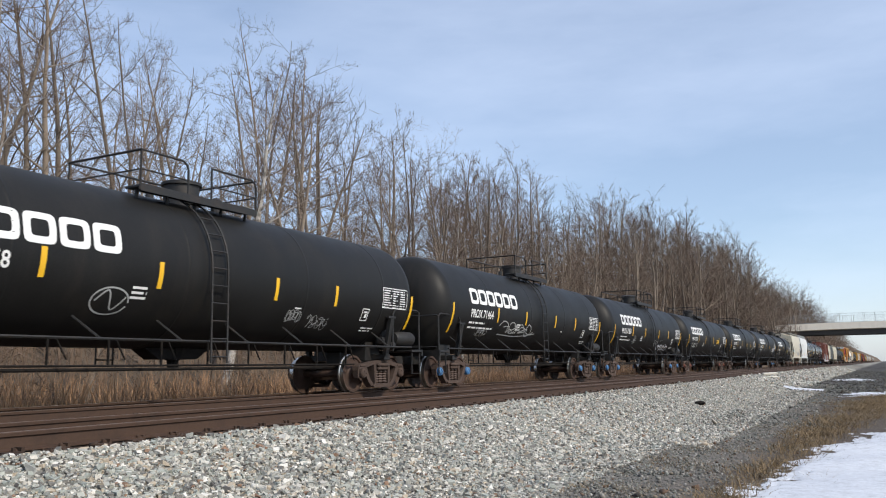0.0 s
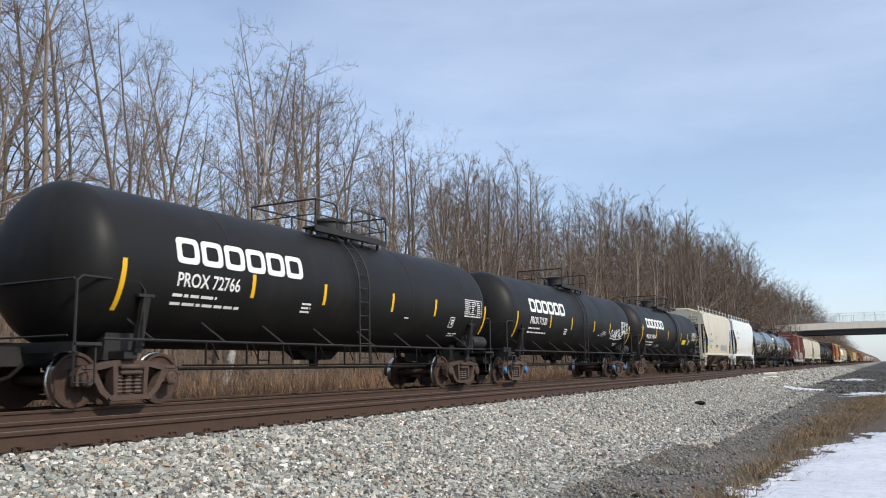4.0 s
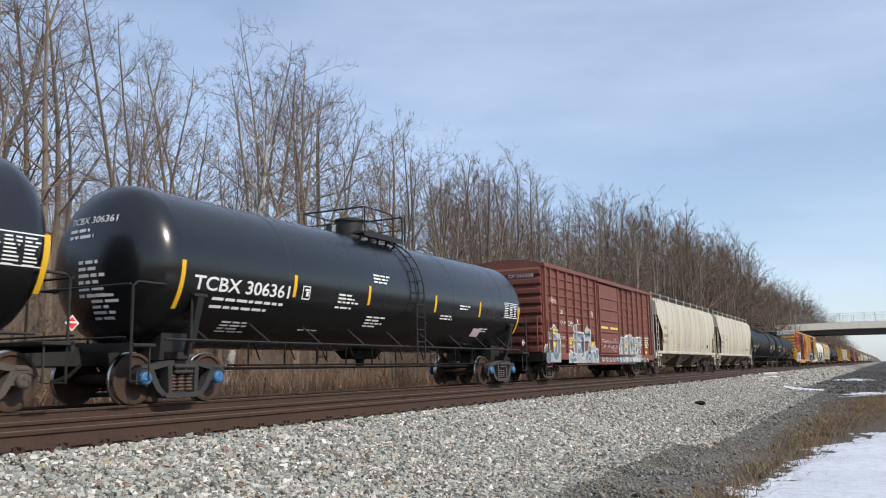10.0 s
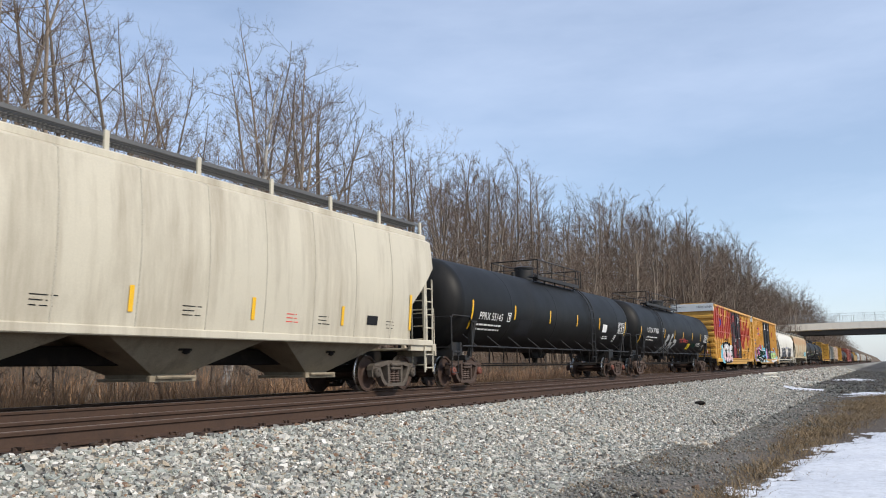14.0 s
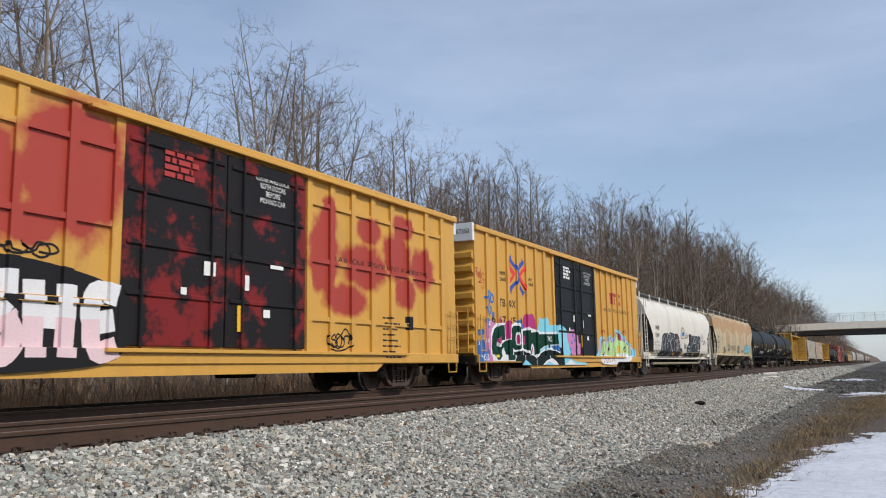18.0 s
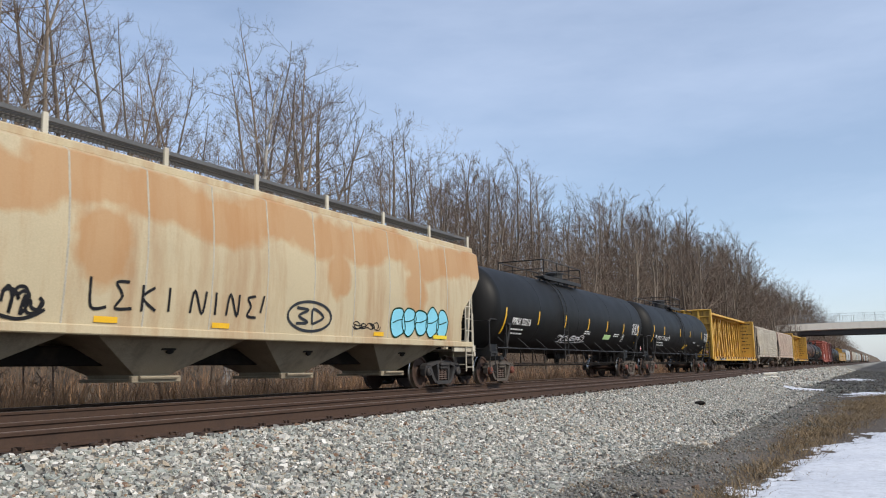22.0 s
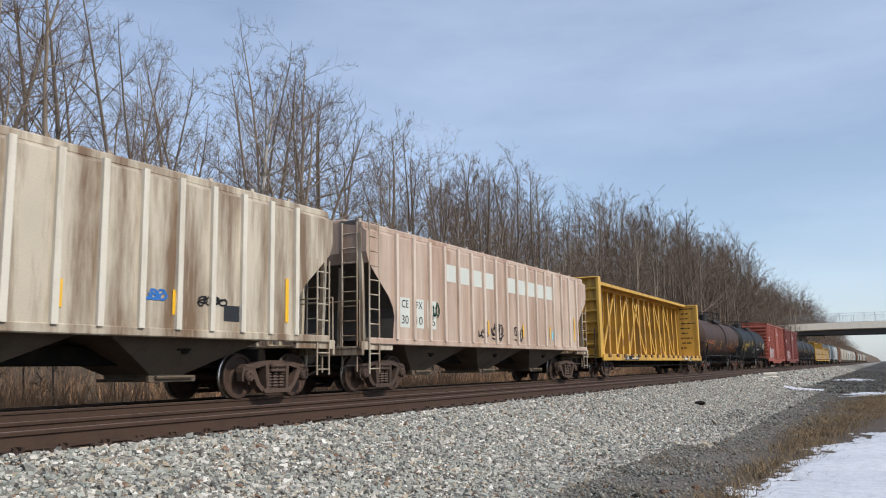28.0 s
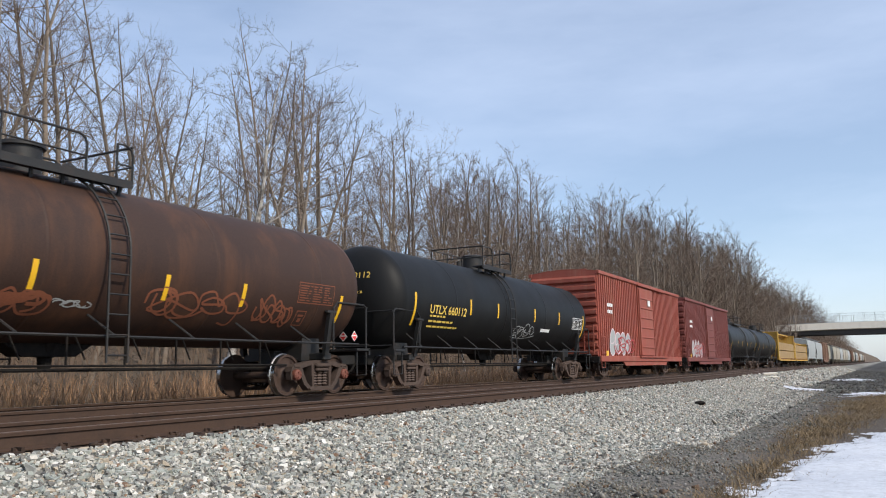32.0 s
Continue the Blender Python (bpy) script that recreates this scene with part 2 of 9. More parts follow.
SPRAY = {
    "white": mat("white_spray_paint", (0.72, 0.72, 0.74), 0.6, var=0.1),
    "silver": mat("silver_spray_paint", (0.36, 0.37, 0.365), 0.55, var=0.15),
    "slate": mat("slate_blue_spray_paint", (0.12, 0.17, 0.215), 0.6, var=0.2, scale=3),
    "black": mat("black_spray_paint", (0.014, 0.014, 0.016), 0.7, var=0.1, spec=0.2),
    "charcoal": mat("charcoal_spray_paint", (0.030, 0.034, 0.040), 0.7, var=0.25, scale=3, spec=0.2),
    "green": mat("deep_green_spray_paint", (0.005, 0.040, 0.024), 0.7, var=0.15, spec=0.2),
    "mint": mat("mint_spray_paint", (0.48, 0.70, 0.32), 0.6, var=0.1),
    "pink": mat("magenta_spray_paint", (0.42, 0.025, 0.17), 0.6, var=0.15),
    "rose": mat("pale_pink_spray_paint", (0.74, 0.55, 0.58), 0.6, var=0.1),
    "blue": mat("blue_spray_paint", (0.025, 0.15, 0.46), 0.6, var=0.15),
    "cyan": mat("sky_blue_spray_paint", (0.22, 0.58, 0.72), 0.6, var=0.12),
    "orchid": mat("orchid_pink_spray_paint", (0.56, 0.20, 0.42), 0.6, var=0.12),
    "lilac": mat("pale_violet_spray_paint", (0.42, 0.36, 0.60), 0.6, var=0.12),
    "purple": mat("dark_purple_spray_paint", (0.10, 0.03, 0.12), 0.6, var=0.12),
    "gold": mat("golden_yellow_spray_paint", (0.75, 0.42, 0.03), 0.6, var=0.1),
    "rose_grey": mat("pinkish_grey_spray_paint", (0.40, 0.33, 0.35), 0.6, var=0.2),
    "umber": mat("dark_brown_spray_paint", (0.045, 0.028, 0.024), 0.6, var=0.3, scale=4),
    "soot": mat("green_black_spray_paint", (0.008, 0.015, 0.014), 0.7, var=0.15, spec=0.2),
    "red": mat("red_spray_paint", (0.38, 0.035, 0.03), 0.6, var=0.15),
    "rust": mat("faded_orange_spray_paint", (0.20, 0.065, 0.03), 0.7, var=0.2),
}
RAIL_STEEL = mat("rust_brown_rail", (0.060, 0.032, 0.019), 0.75, metal=0.1, var=0.2, scale=3, bump=0.15, stain=(0.024, 0.014, 0.010), amount=0.55)
RAIL_TOP = mat("worn_rail_head", (0.34, 0.29, 0.25), 0.38, metal=0.8, var=0.15, scale=3)
TIE_WOOD = mat("brown_dusted_tie", (0.048, 0.027, 0.017), 0.9, var=0.25, scale=6, bump=0.4, each=0.2)
BED_BROWN = mat("rust_dusted_ballast_bed", (0.048, 0.028, 0.018), 0.95, var=0.3, scale=5, fine=28, bump=1.0, stain=(0.030, 0.019, 0.013), amount=0.5)
def stone_mat(name, shades, source, dim=1.0):
    """Broken stones of several rocks: each piece takes one of the given shades."""
    m = mat(name, (0.3, 0.3, 0.3), 0.88, var=0.2, scale=9, fine=90, bump=0.25)
    n, l = m.node_tree.nodes, m.node_tree.links
    rnd = n.new("ShaderNodeNewGeometry").outputs["Random Per Island"] if source == "island" else n.new("ShaderNodeObjectInfo").outputs["Random"]
    ramp = n.new("ShaderNodeValToRGB")
    ramp.color_ramp.interpolation = "CONSTANT"
    while len(ramp.color_ramp.elements) < len(shades):
        ramp.color_ramp.elements.new(0.5)
    for e, (p, c) in zip(ramp.color_ramp.elements, shades):
        e.position, e.color = p, (c[0] * dim, c[1] * dim, c[2] * dim, 1)
    l.new(rnd, ramp.inputs["Fac"])
    hsv = [k for k in n if k.type == "HUE_SAT"][0]
    l.new(ramp.outputs["Color"], hsv.inputs["Color"])
    return m


ROCKS = [(0.0, (0.30, 0.295, 0.265)), (0.14, (0.44, 0.415, 0.365)), (0.26, (0.22, 0.222, 0.20)), (0.38, (0.34, 0.345, 0.305)), (0.5, (0.37, 0.31, 0.235)), (0.58, (0.15, 0.142, 0.127)),
         (0.68, (0.27, 0.285, 0.255)), (0.8, (0.58, 0.555, 0.50)), (0.87, (0.40, 0.375, 0.325)), (0.95, (0.21, 0.13, 0.085)), (0.98, (0.10, 0.093, 0.085))]
STONE = stone_mat("crushed_grey_limestone", ROCKS, "island", 1.15)
STONE_ONE = stone_mat("crushed_grey_limestone_piece", ROCKS, "each", 1.15)
FINE_STONE = stone_mat("fine_dark_gravel", ROCKS, "island", 0.62)
SNOW = mat("crusted_snow", (0.61, 0.63, 0.67), 0.6, var=0.16, scale=5, fine=22, bump=0.9, stain=(0.36, 0.36, 0.37), amount=0.55, lo=0.5, hi=0.72)
CONCRETE = mat("pale_concrete", (0.72, 0.67, 0.58), 0.85, var=0.08, scale=0.5, fine=12, bump=0.1, stain=(0.42, 0.37, 0.31), amount=0.35, streak=0.8)
GIRDER = mat("dark_girder", (0.06, 0.055, 0.05), 0.8, var=0.2)
FENCE = mat("galvanised_fence", (0.30, 0.33, 0.35), 0.5, metal=0.5, var=0.1)
BARK = mat("grey_brown_bark", (0.18, 0.142, 0.108), 0.9, var=0.35, scale=2.5, fine=25, bump=0.5, stain=(0.25, 0.22, 0.19), amount=0.5, each=0.4)
BIRCH = mat("pale_birch_bark", (0.42, 0.39, 0.35), 0.85, var=0.3, scale=3, fine=20, bump=0.3, stain=(0.06, 0.05, 0.04), amount=0.8, lo=0.48, hi=0.6)
TWIG = mat("brown_twigs", (0.135, 0.094, 0.066), 0.9, var=0.25, scale=0.6, bump=0, each=0.35)
REED = mat("dry_reed", (0.36, 0.215, 0.12), 0.9, var=0.3, scale=0.7, fine=6, bump=0, island=0.4)
CINDER = stone_mat("dark_wet_gravel", ROCKS, "island", 0.3)
LITTER = mat("dark_dead_grass", (0.075, 0.055, 0.036), 0.9, var=0.25, scale=1.5, fine=6, bump=0, island=0.6)
STRAW = mat("straw_grass", (0.20, 0.14, 0.075), 0.9, var=0.25, scale=1.5, fine=6, bump=0, island=0.6)


# ---- mesh building ----
class Shape:
    """Collects vertices and faces of one part."""

    def __init__(self):
        self.v, self.f = [], []

    def quadmesh(self, rows, closed=False):
        """Rows of equally many points, joined into faces; closed joins each row's last point to its first."""
        base, n = len(self.v), len(rows[0])
        for r in rows:
            self.v.extend(tuple(p) for p in r)
        for i in range(len(rows) - 1):
            for j in range(n if closed else n - 1):
                k = (j + 1) % n
                self.f.append((base + i * n + j, base + i * n + k, base + (i + 1) * n + k, base + (i + 1) * n + j))
        return base, n

    def face(self, pts):
        base = len(self.v)
        self.v.extend(tuple(p) for p in pts)
        self.f.append(tuple(range(base, base + len(pts))))

    def box(self, c, s, bevel=0.0, tilt=None):
        """A box about c of full sizes s, with chamfered edges; tilt: a rotation matrix about c."""
        x, y, z = s[0] / 2, s[1] / 2, s[2] / 2
        b = min(bevel, x * 0.9, y * 0.9, z * 0.9)
        base = len(self.v)
        pts = []
        if b <= 0:
            pts = [(i * x, j * y, k * z) for i in (-1, 1) for j in (-1, 1) for k in (-1, 1)]
            fs = [(0, 1, 3, 2), (4, 6, 7, 5), (0, 4, 5, 1), (2, 3, 7, 6), (0, 2, 6, 4), (1, 5, 7, 3)]
        else:
            rows = []
            for z0, ins in ((-z, b), (-z + b, 0), (z - b, 0), (z, b)):
                rows.append([(-x + ins, -y + b, z0), (-x + b, -y + ins, z0), (x - b, -y + ins, z0), (x - ins, -y + b, z0),
                             (x - ins, y - b, z0), (x - b, y - ins, z0), (-x + b, y - ins, z0), (-x + ins, y - b, z0)])
            pts = [p for r in rows for p in r]
            fs = [tuple(range(7, -1, -1)), tuple(range(24, 32))]
            fs += [(i * 8 + j, i * 8 + (j + 1) % 8, i * 8 + 8 + (j + 1) % 8, i * 8 + 8 + j) for i in range(3) for j in range(8)]
        for p in pts:
            q = tilt @ Vector(p) if tilt is not None else p
            self.v.append((c[0] + q[0], c[1] + q[1], c[2] + q[2]))
        self.f += [tuple(base + i for i in f) for f in fs]

    def beam(self, a, b, w, h=None, bevel=0.0):
        """A square bar from a to b, w wide and h deep."""
        a, b = Vector(a), Vector(b)
        d = b - a
        q = d.to_track_quat("Y", "Z").to_matrix()
        self.box((a + b) / 2, (w, d.length, h or w), bevel, q)

    def tube(self, path, r, n=6, caps=True):
        """A round bar along a path of points; r: a radius or one for each point."""
        pts = [Vector(p) for p in path]
        rs = r if isinstance(r, (list, tuple)) else [r] * len(pts)
        rows = []
        up = None
        for i, p in enumerate(pts):
            d = (pts[min(i + 1, len(pts) - 1)] - pts[max(i - 1, 0)]).normalized()
            if up is None:
                up = Vector((0, 0, 1)) if abs(d.z) < 0.9 else Vector((1, 0, 0))
            side = d.cross(up)
            if side.length < 1e-4:
                side = d.cross(Vector((0, 1, 0)))
            side.normalize()
            up = side.cross(d).normalized()
            rows.append([p + (side * math.cos(6.28318 * k / n) + up * math.sin(6.28318 * k / n)) * rs[i] for k in range(n)])
        base, _ = self.quadmesh(rows, True)
        if caps:
            self.f.append(tuple(base + k for k in range(n)))
            last = base + (len(rows) - 1) * n
            self.f.append(tuple(last + k for k in range(n - 1, -1, -1)))

    def lathe(self, profile, axis="y", c=(0, 0, 0), n=24):
        """Turns a profile of (along, radius) about an axis through c."""
        rows = []
        for a, r in profile:
            row = []
            for k in range(n):
                s, t = r * math.cos(6.28318 * k / n), r * math.sin(6.28318 * k / n)
                p = {"y": (s, a, t), "x": (a, s, t), "z": (s, t, a)}[axis]
                row.append((c[0] + p[0], c[1] + p[1], c[2] + p[2]))
            rows.append(row)
        self.quadmesh(rows, True)

    def prism(self, outline, x0, x1):
        """An outline of (y, z) points given depth from x0 to x1."""
        n, base = len(outline), len(self.v)
        self.v += [(x0, y, z) for y, z in outline] + [(x1, y, z) for y, z in outline]
        self.f.append(tuple(base + i for i in range(n)))
        self.f.append(tuple(base + n + i for i in range(n - 1, -1, -1)))
        self.f += [(base + i, base + n + i, base + n + (i + 1) % n, base + (i + 1) % n) for i in range(n)]

    def mesh(self, name, material, smooth=False):
        me = bpy.data.meshes.new(name)
        me.from_pydata(self.v, [], self.f)
        me.materials.append(material)
        bm = bmesh.new()
        bm.from_mesh(me)
        bmesh.ops.recalc_face_normals(bm, faces=bm.faces)
        if smooth:
            for f in bm.faces:
                f.smooth = True
            for e in bm.edges:
                if len(e.link_faces) == 2 and e.calc_face_angle(0) > 0.7:
                    e.smooth = False
        bm.to_mesh(me)
        bm.free()
        return me


def part(name, shape, material, parent, label="", smooth=False, at=None):
    """Links a shape, or a ready mesh, as one part under its thing."""
    me = shape if isinstance(shape, bpy.types.Mesh) else shape.mesh(name, material, smooth)
    ob = new(name, me)
    ob.parent = parent
    if at is not None:
        ob.location = at
    return tagged(ob, label) if label else ob


def thing(name, label, category, group="", at=(0, 0, 0)):
    ob = new(name)
    ob.empty_display_size = 0.3
    ob.location = at
    return tagged(ob, label, category, group)


def flat_mesh(name, verts, faces, material, smooth=False):
    """A mesh straight from numpy arrays of points and of triangles or quads."""
    me = bpy.data.meshes.new(name)
    verts, faces = np.asarray(verts, np.float32), np.asarray(faces, np.int32)
    me.vertices.add(len(verts))
    me.vertices.foreach_set("co", verts.ravel())
    k = faces.shape[1]
    me.loops.add(faces.size)
    me.loops.foreach_set("vertex_index", faces.ravel())
    me.polygons.add(len(faces))
    me.polygons.foreach_set("loop_start", np.arange(0, faces.size, k, dtype=np.int32))
    me.polygons.foreach_set("use_smooth", np.full(len(faces), smooth))
    me.materials.append(material)
    me.update(calc_edges=True)
    return me


# ---- marks painted on a car's side: u runs along the car, w upwards, off is the height of the paint ----
def flat_side(x):
    return lambda u, w, off: (x + off, u, w)


class PanelSide:
    """A boxcar's side: sheet, posts, pressed ribs, sill and door, which paint follows."""

    def __init__(self, x, posts, half_post, depth, ribs, rib_depth, sill, sill_depth, door, door_depth):
        self.x, self.posts, self.half_post, self.depth, self.ribs, self.rib_depth = x, posts, half_post, depth, ribs, rib_depth
        self.sill, self.sill_depth, self.door, self.door_depth = sill, sill_depth, door, door_depth
        g = 0.006
        self.ucuts = sorted([y + k * (half_post + e) for y in posts for k in (-1, 1) for e in (0.0, g)] + [door[0] - g, door[0] + g, door[1] - g, door[1] + g])
        self.wcuts = sorted([z + k * (0.036 + e) for z in ribs for k in (-1, 1) for e in (0.0, g)] + [sill - g, sill + g])

    def __call__(self, u, w, off):
        proud = 0.0
        if w < self.sill:
            proud = self.sill_depth
        elif self.door[0] < u < self.door[1]:
            proud = self.door_depth
        elif any(abs(u - y) < self.half_post + 0.003 for y in self.posts):
            proud = self.depth
        elif any(abs(w - z) < 0.039 for z in self.ribs):
            proud = self.rib_depth
        return (self.x + proud + 0.003 + off * 0.25, u, w)


def tank_side(r, zc):
    def at(u, w, off):
        a = (w - zc) / r
        return ((r + off) * math.cos(a), u, zc + (r + off) * math.sin(a))
    return at


def front_end(y):
    return lambda u, w, off: (u, y - off, w)


def painted(name, verts, faces, surf, off, material, parent, label="", slices=0.0):
    """Lays a flat drawing of (u, w) points onto a surface."""
    bm = bmesh.new()
    vs = [bm.verts.new((u, w, 0)) for u, w in verts]
    for f in faces:
        try:
            bm.faces.new([vs[i] for i in f])
        except ValueError:
            pass
    ws = [w for _, w in verts]
    if not slices and name == "graffiti" and max(ws) - min(ws) > 0.2 and not isinstance(surf, PanelSide):
        slices = 0.11            # enough cuts to follow a rounded side
    if slices:
        level = min(ws) + slices
        while level < max(ws):
            bmesh.ops.bisect_plane(bm, geom=bm.verts[:] + bm.edges[:] + bm.faces[:], plane_co=(0, level, 0), plane_no=(0, 1, 0))
            level += slices
    if isinstance(surf, PanelSide):
        us = [u for u, _ in verts]
        for cuts, k, lo, hi in ((surf.ucuts, 0, min(us), max(us)), (surf.wcuts, 1, min(ws), max(ws))):
            for c in cuts:
                if lo < c < hi:
                    bmesh.ops.bisect_plane(bm, geom=bm.verts[:] + bm.edges[:] + bm.faces[:], plane_co=(0, c, 0) if k else (c, 0, 0), plane_no=(0, 1, 0) if k else (1, 0, 0))
    for v in bm.verts:
        v.co = surf(v.co.x, v.co.y, off)
    me = bpy.data.meshes.new(name)
    bm.to_mesh(me)
    bm.free()
    me.materials.append(material)
    ob = new(name, me)
    ob.parent = parent
    return tagged(ob, label) if label else ob


def letters(body, u, w, height, surf, parent, material=None, width=None, off=0.006, slices=0.0, label="", bold=0.0, name="lettering"):
    """Words in the built-in font; height: of its capitals; width: of the whole line."""
    cu = bpy.data.curves.new("words", "FONT")
    cu.body, cu.size, cu.resolution_u, cu.offset = body, height / 0.70, 3, bold * 0.5
    ob = bpy.data.objects.new("words", cu)
    me = bpy.data.meshes.new_from_object(ob)
    pts = [(v.co.x, v.co.y) for v in me.vertices]
    faces = [tuple(p.vertices) for p in me.polygons]
    bpy.data.objects.remove(ob)
    bpy.data.curves.remove(cu)
    bpy.data.meshes.remove(me)
    if not pts:
        return None
    lo, hi = min(p[0] for p in pts), max(p[0] for p in pts)
    k = width / (hi - lo) if width else 1.0
    placed = [(u + (p[0] - lo) * k, w + p[1]) for p in pts]
    words, reach = [], None      # faces of each word, split where the gap is wide
    for f in sorted(faces, key=lambda f: min(placed[i][0] for i in f)):
        left, right = min(placed[i][0] for i in f), max(placed[i][0] for i in f)
        if reach is None or left - reach > 0.30 * height * max(k, 0.6):
            words.append([])
            reach = right
        words[-1].append(f)
        reach = max(reach, right)
    ob = None
    for group in words:
        used = sorted({i for f in group for i in f})
        slot = {v: n for n, v in enumerate(used)}
        ob = painted(name, [placed[i] for i in used], [tuple(slot[i] for i in f) for f in group], surf, off, material or LETTER_WHITE, parent, label, slices)
    return ob


def bars(u, w, width, lines, pitch, surf, parent, material=None, seed=1, off=0.006, thick=0.5, name="lettering", gaps=True):
    """Small print that is too fine to read, as plain bars."""
    rnd = random.Random(seed)
    verts, faces = [], []
    for i in range(lines):
        y = w - i * pitch
        x = u
        end = u + width * (rnd.uniform(0.6, 1.0) if gaps else 1.0)
        while x < end - 0.02:
            run = min(rnd.uniform(0.10, 0.32) * (1 if gaps else 4), end - x)
            b = len(verts)
            verts += [(x, y), (x + run, y), (x + run, y + pitch * thick), (x, y + pitch * thick)]
            faces.append((b, b + 1, b + 2, b + 3))
            x += run + (0.05 if gaps else 0.0)
    ob = painted(name, verts, faces, surf, off, material or LETTER_WHITE, parent)
    return tagged(ob, kind="stuff") if lines > 3 else ob


def patch(name, u, w, du, dw, surf, parent, material, off=0.005, skew=0.0, slices=0.0, label="", frame_of=0.0):
    """A painted rectangle with its lower left corner at (u, w), or only its frame."""
    if frame_of:
        t = frame_of
        o = [(u, w), (u + du, w), (u + du, w + dw), (u, w + dw)]
        i = [(u + t, w + t), (u + du - t, w + t), (u + du - t, w + dw - t), (u + t, w + dw - t)]
        return painted(name, o + i, [(k, (k + 1) % 4, 4 + (k + 1) % 4, 4 + k) for k in range(4)], surf, off, material, parent, label, slices)
    return painted(name, [(u, w), (u + du, w), (u + du + skew, w + dw), (u + skew, w + dw)], [(0, 1, 2, 3)], surf, off, material, parent, label, slices)


def curve_points(points, steps=6, closed=False):
    """A smooth line through the points."""
    p = [Vector((a, b)) for a, b in points]
    n = len(p)
    out = []
    for i in range(n if closed else n - 1):
        a, b, c, d = (p[(i - 1) % n], p[i], p[(i + 1) % n], p[(i + 2) % n]) if closed else (p[max(i - 1, 0)], p[i], p[i + 1], p[min(i + 2, n - 1)])
        for k in range(steps):
            t = k / steps
            out.append(0.5 * (2 * b + (c - a) * t + (2 * a - 5 * b + 4 * c - d) * t * t + (3 * b - a - 3 * c + d) * t ** 3))
    if not closed:
        out.append(p[-1])
    return out


def strokes(lines, width, u, w, su, sw, surf, parent, material, off=0.006, slices=0.0, label="", name="graffiti", steps=5):
    """Spray lines: each a list of points in a unit drawing, scaled by su, sw and set at (u, w)."""
    if 1 < len(lines) <= 12:      # each line sprayed in one go is a part of its own
        return [strokes([line], width, u, w, su, sw, surf, parent, material, off + 0.0003 * i, slices, label, name, steps) for i, line in enumerate(lines)][-1]
    verts, faces = [], []
    for line in lines:
        pts = curve_points([(u + a * su, w + b * sw) for a, b in line], steps)
        b0 = len(verts)
        for i, p in enumerate(pts):
            d = pts[min(i + 1, len(pts) - 1)] - pts[max(i - 1, 0)]
            d = d.normalized() if d.length > 1e-6 else Vector((1, 0))
            s = Vector((-d.y, d.x)) * width / 2
            verts += [tuple(p + s), tuple(p - s)]
        faces += [(b0 + 2 * i, b0 + 2 * i + 1, b0 + 2 * i + 3, b0 + 2 * i + 2) for i in range(len(pts) - 1)]
    return painted(name, verts, faces, surf, off, material, parent, label, slices)


def blob(outline, u, w, su, sw, surf, parent, material, off=0.005, slices=0.0, label="", name="graffiti", steps=4):
    """A filled spray shape with a smooth outline."""
    pts = curve_points([(u + a * su, w + b * sw) for a, b in outline], steps, True)
    return painted(name, [tuple(p) for p in pts], [tuple(range(len(pts)))], surf, off, material, parent, label, slices)


def scrawl(seed, n=9, loops=2):
    """Running loops in a unit box, as a sprayed signature looks from afar."""
    rnd = random.Random(seed)
    out = []
    count = max(3, n // 2)
    for k in range(min(loops, 2)):
        line = []
        for i in range(count):
            cx, cy = (i + 0.5 + 0.25 * k) / (count + 0.3), rnd.uniform(0.42, 0.58)
            rx, ry = rnd.uniform(0.35, 0.62) / count, rnd.uniform(0.26, 0.46) * (1.0 if k == 0 else 0.7)
            a0 = rnd.uniform(2.2, 3.6)
            turn = rnd.choice((-1, 1))
            line += [(cx + rx * math.cos(a0 + turn * j * 1.15), cy + ry * math.sin(a0 + turn * j * 1.15) * rnd.uniform(0.7, 1.1)) for j in range(rnd.choice((4, 5, 6)))]
        out.append(line)
    if loops > 2:
        out.append([(0.02, 0.12), (0.4, 0.04), (0.75, 0.12), (1.05, 0.3)])
    return out


# ---- ground ----
def ground_height(x, y):
    """The lie of the land: track bed, ballast shoulder, flat strip by the camera, ditch and wooded bank behind the track."""
    x, y = np.asarray(x, float), np.asarray(y, float)
    z = np.interp(x, [-400, -120, -62, -44, -32, -24, -19, -16.2, -14.2, -13.6, -7.0, -4.3, -3.4, -1.4, 0.5, 6, 60, 400],
                  [24, 19, 11.5, 6.0, 2.4, 0.1, -0.9, -0.95, -0.28, -0.21, -0.20, -0.90, -0.97, -1.02, -1.02, -1.1, -0.6, 6])
    bank = np.clip((y - 60) / 120, 0, 1) * np.clip((-17 - x) / 14, 0, 1)
    hill = np.clip((y - 215) / 200, 0, 1) * np.clip((-15.5 - x) / 14, 0, 1)
    return z + bank * 4.5 + hill * 9 + 0.03 * noise2(x, y, 2.2, 3) * np.clip((x + 4.6) * 2, 0, 1) * np.clip(3 - x, 0, 1)


def noise2(x, y, s, seed):
    """Smooth random heights on a plane."""
    rs = np.random.RandomState(seed)
    ph = rs.uniform(0, 6.28, (6, 2))
    k = rs.normal(0, 1, (6, 2)) * s
    return sum(np.sin(k[i, 0] * x + k[i, 1] * y + ph[i, 0]) for i in range(6)) / 3.0


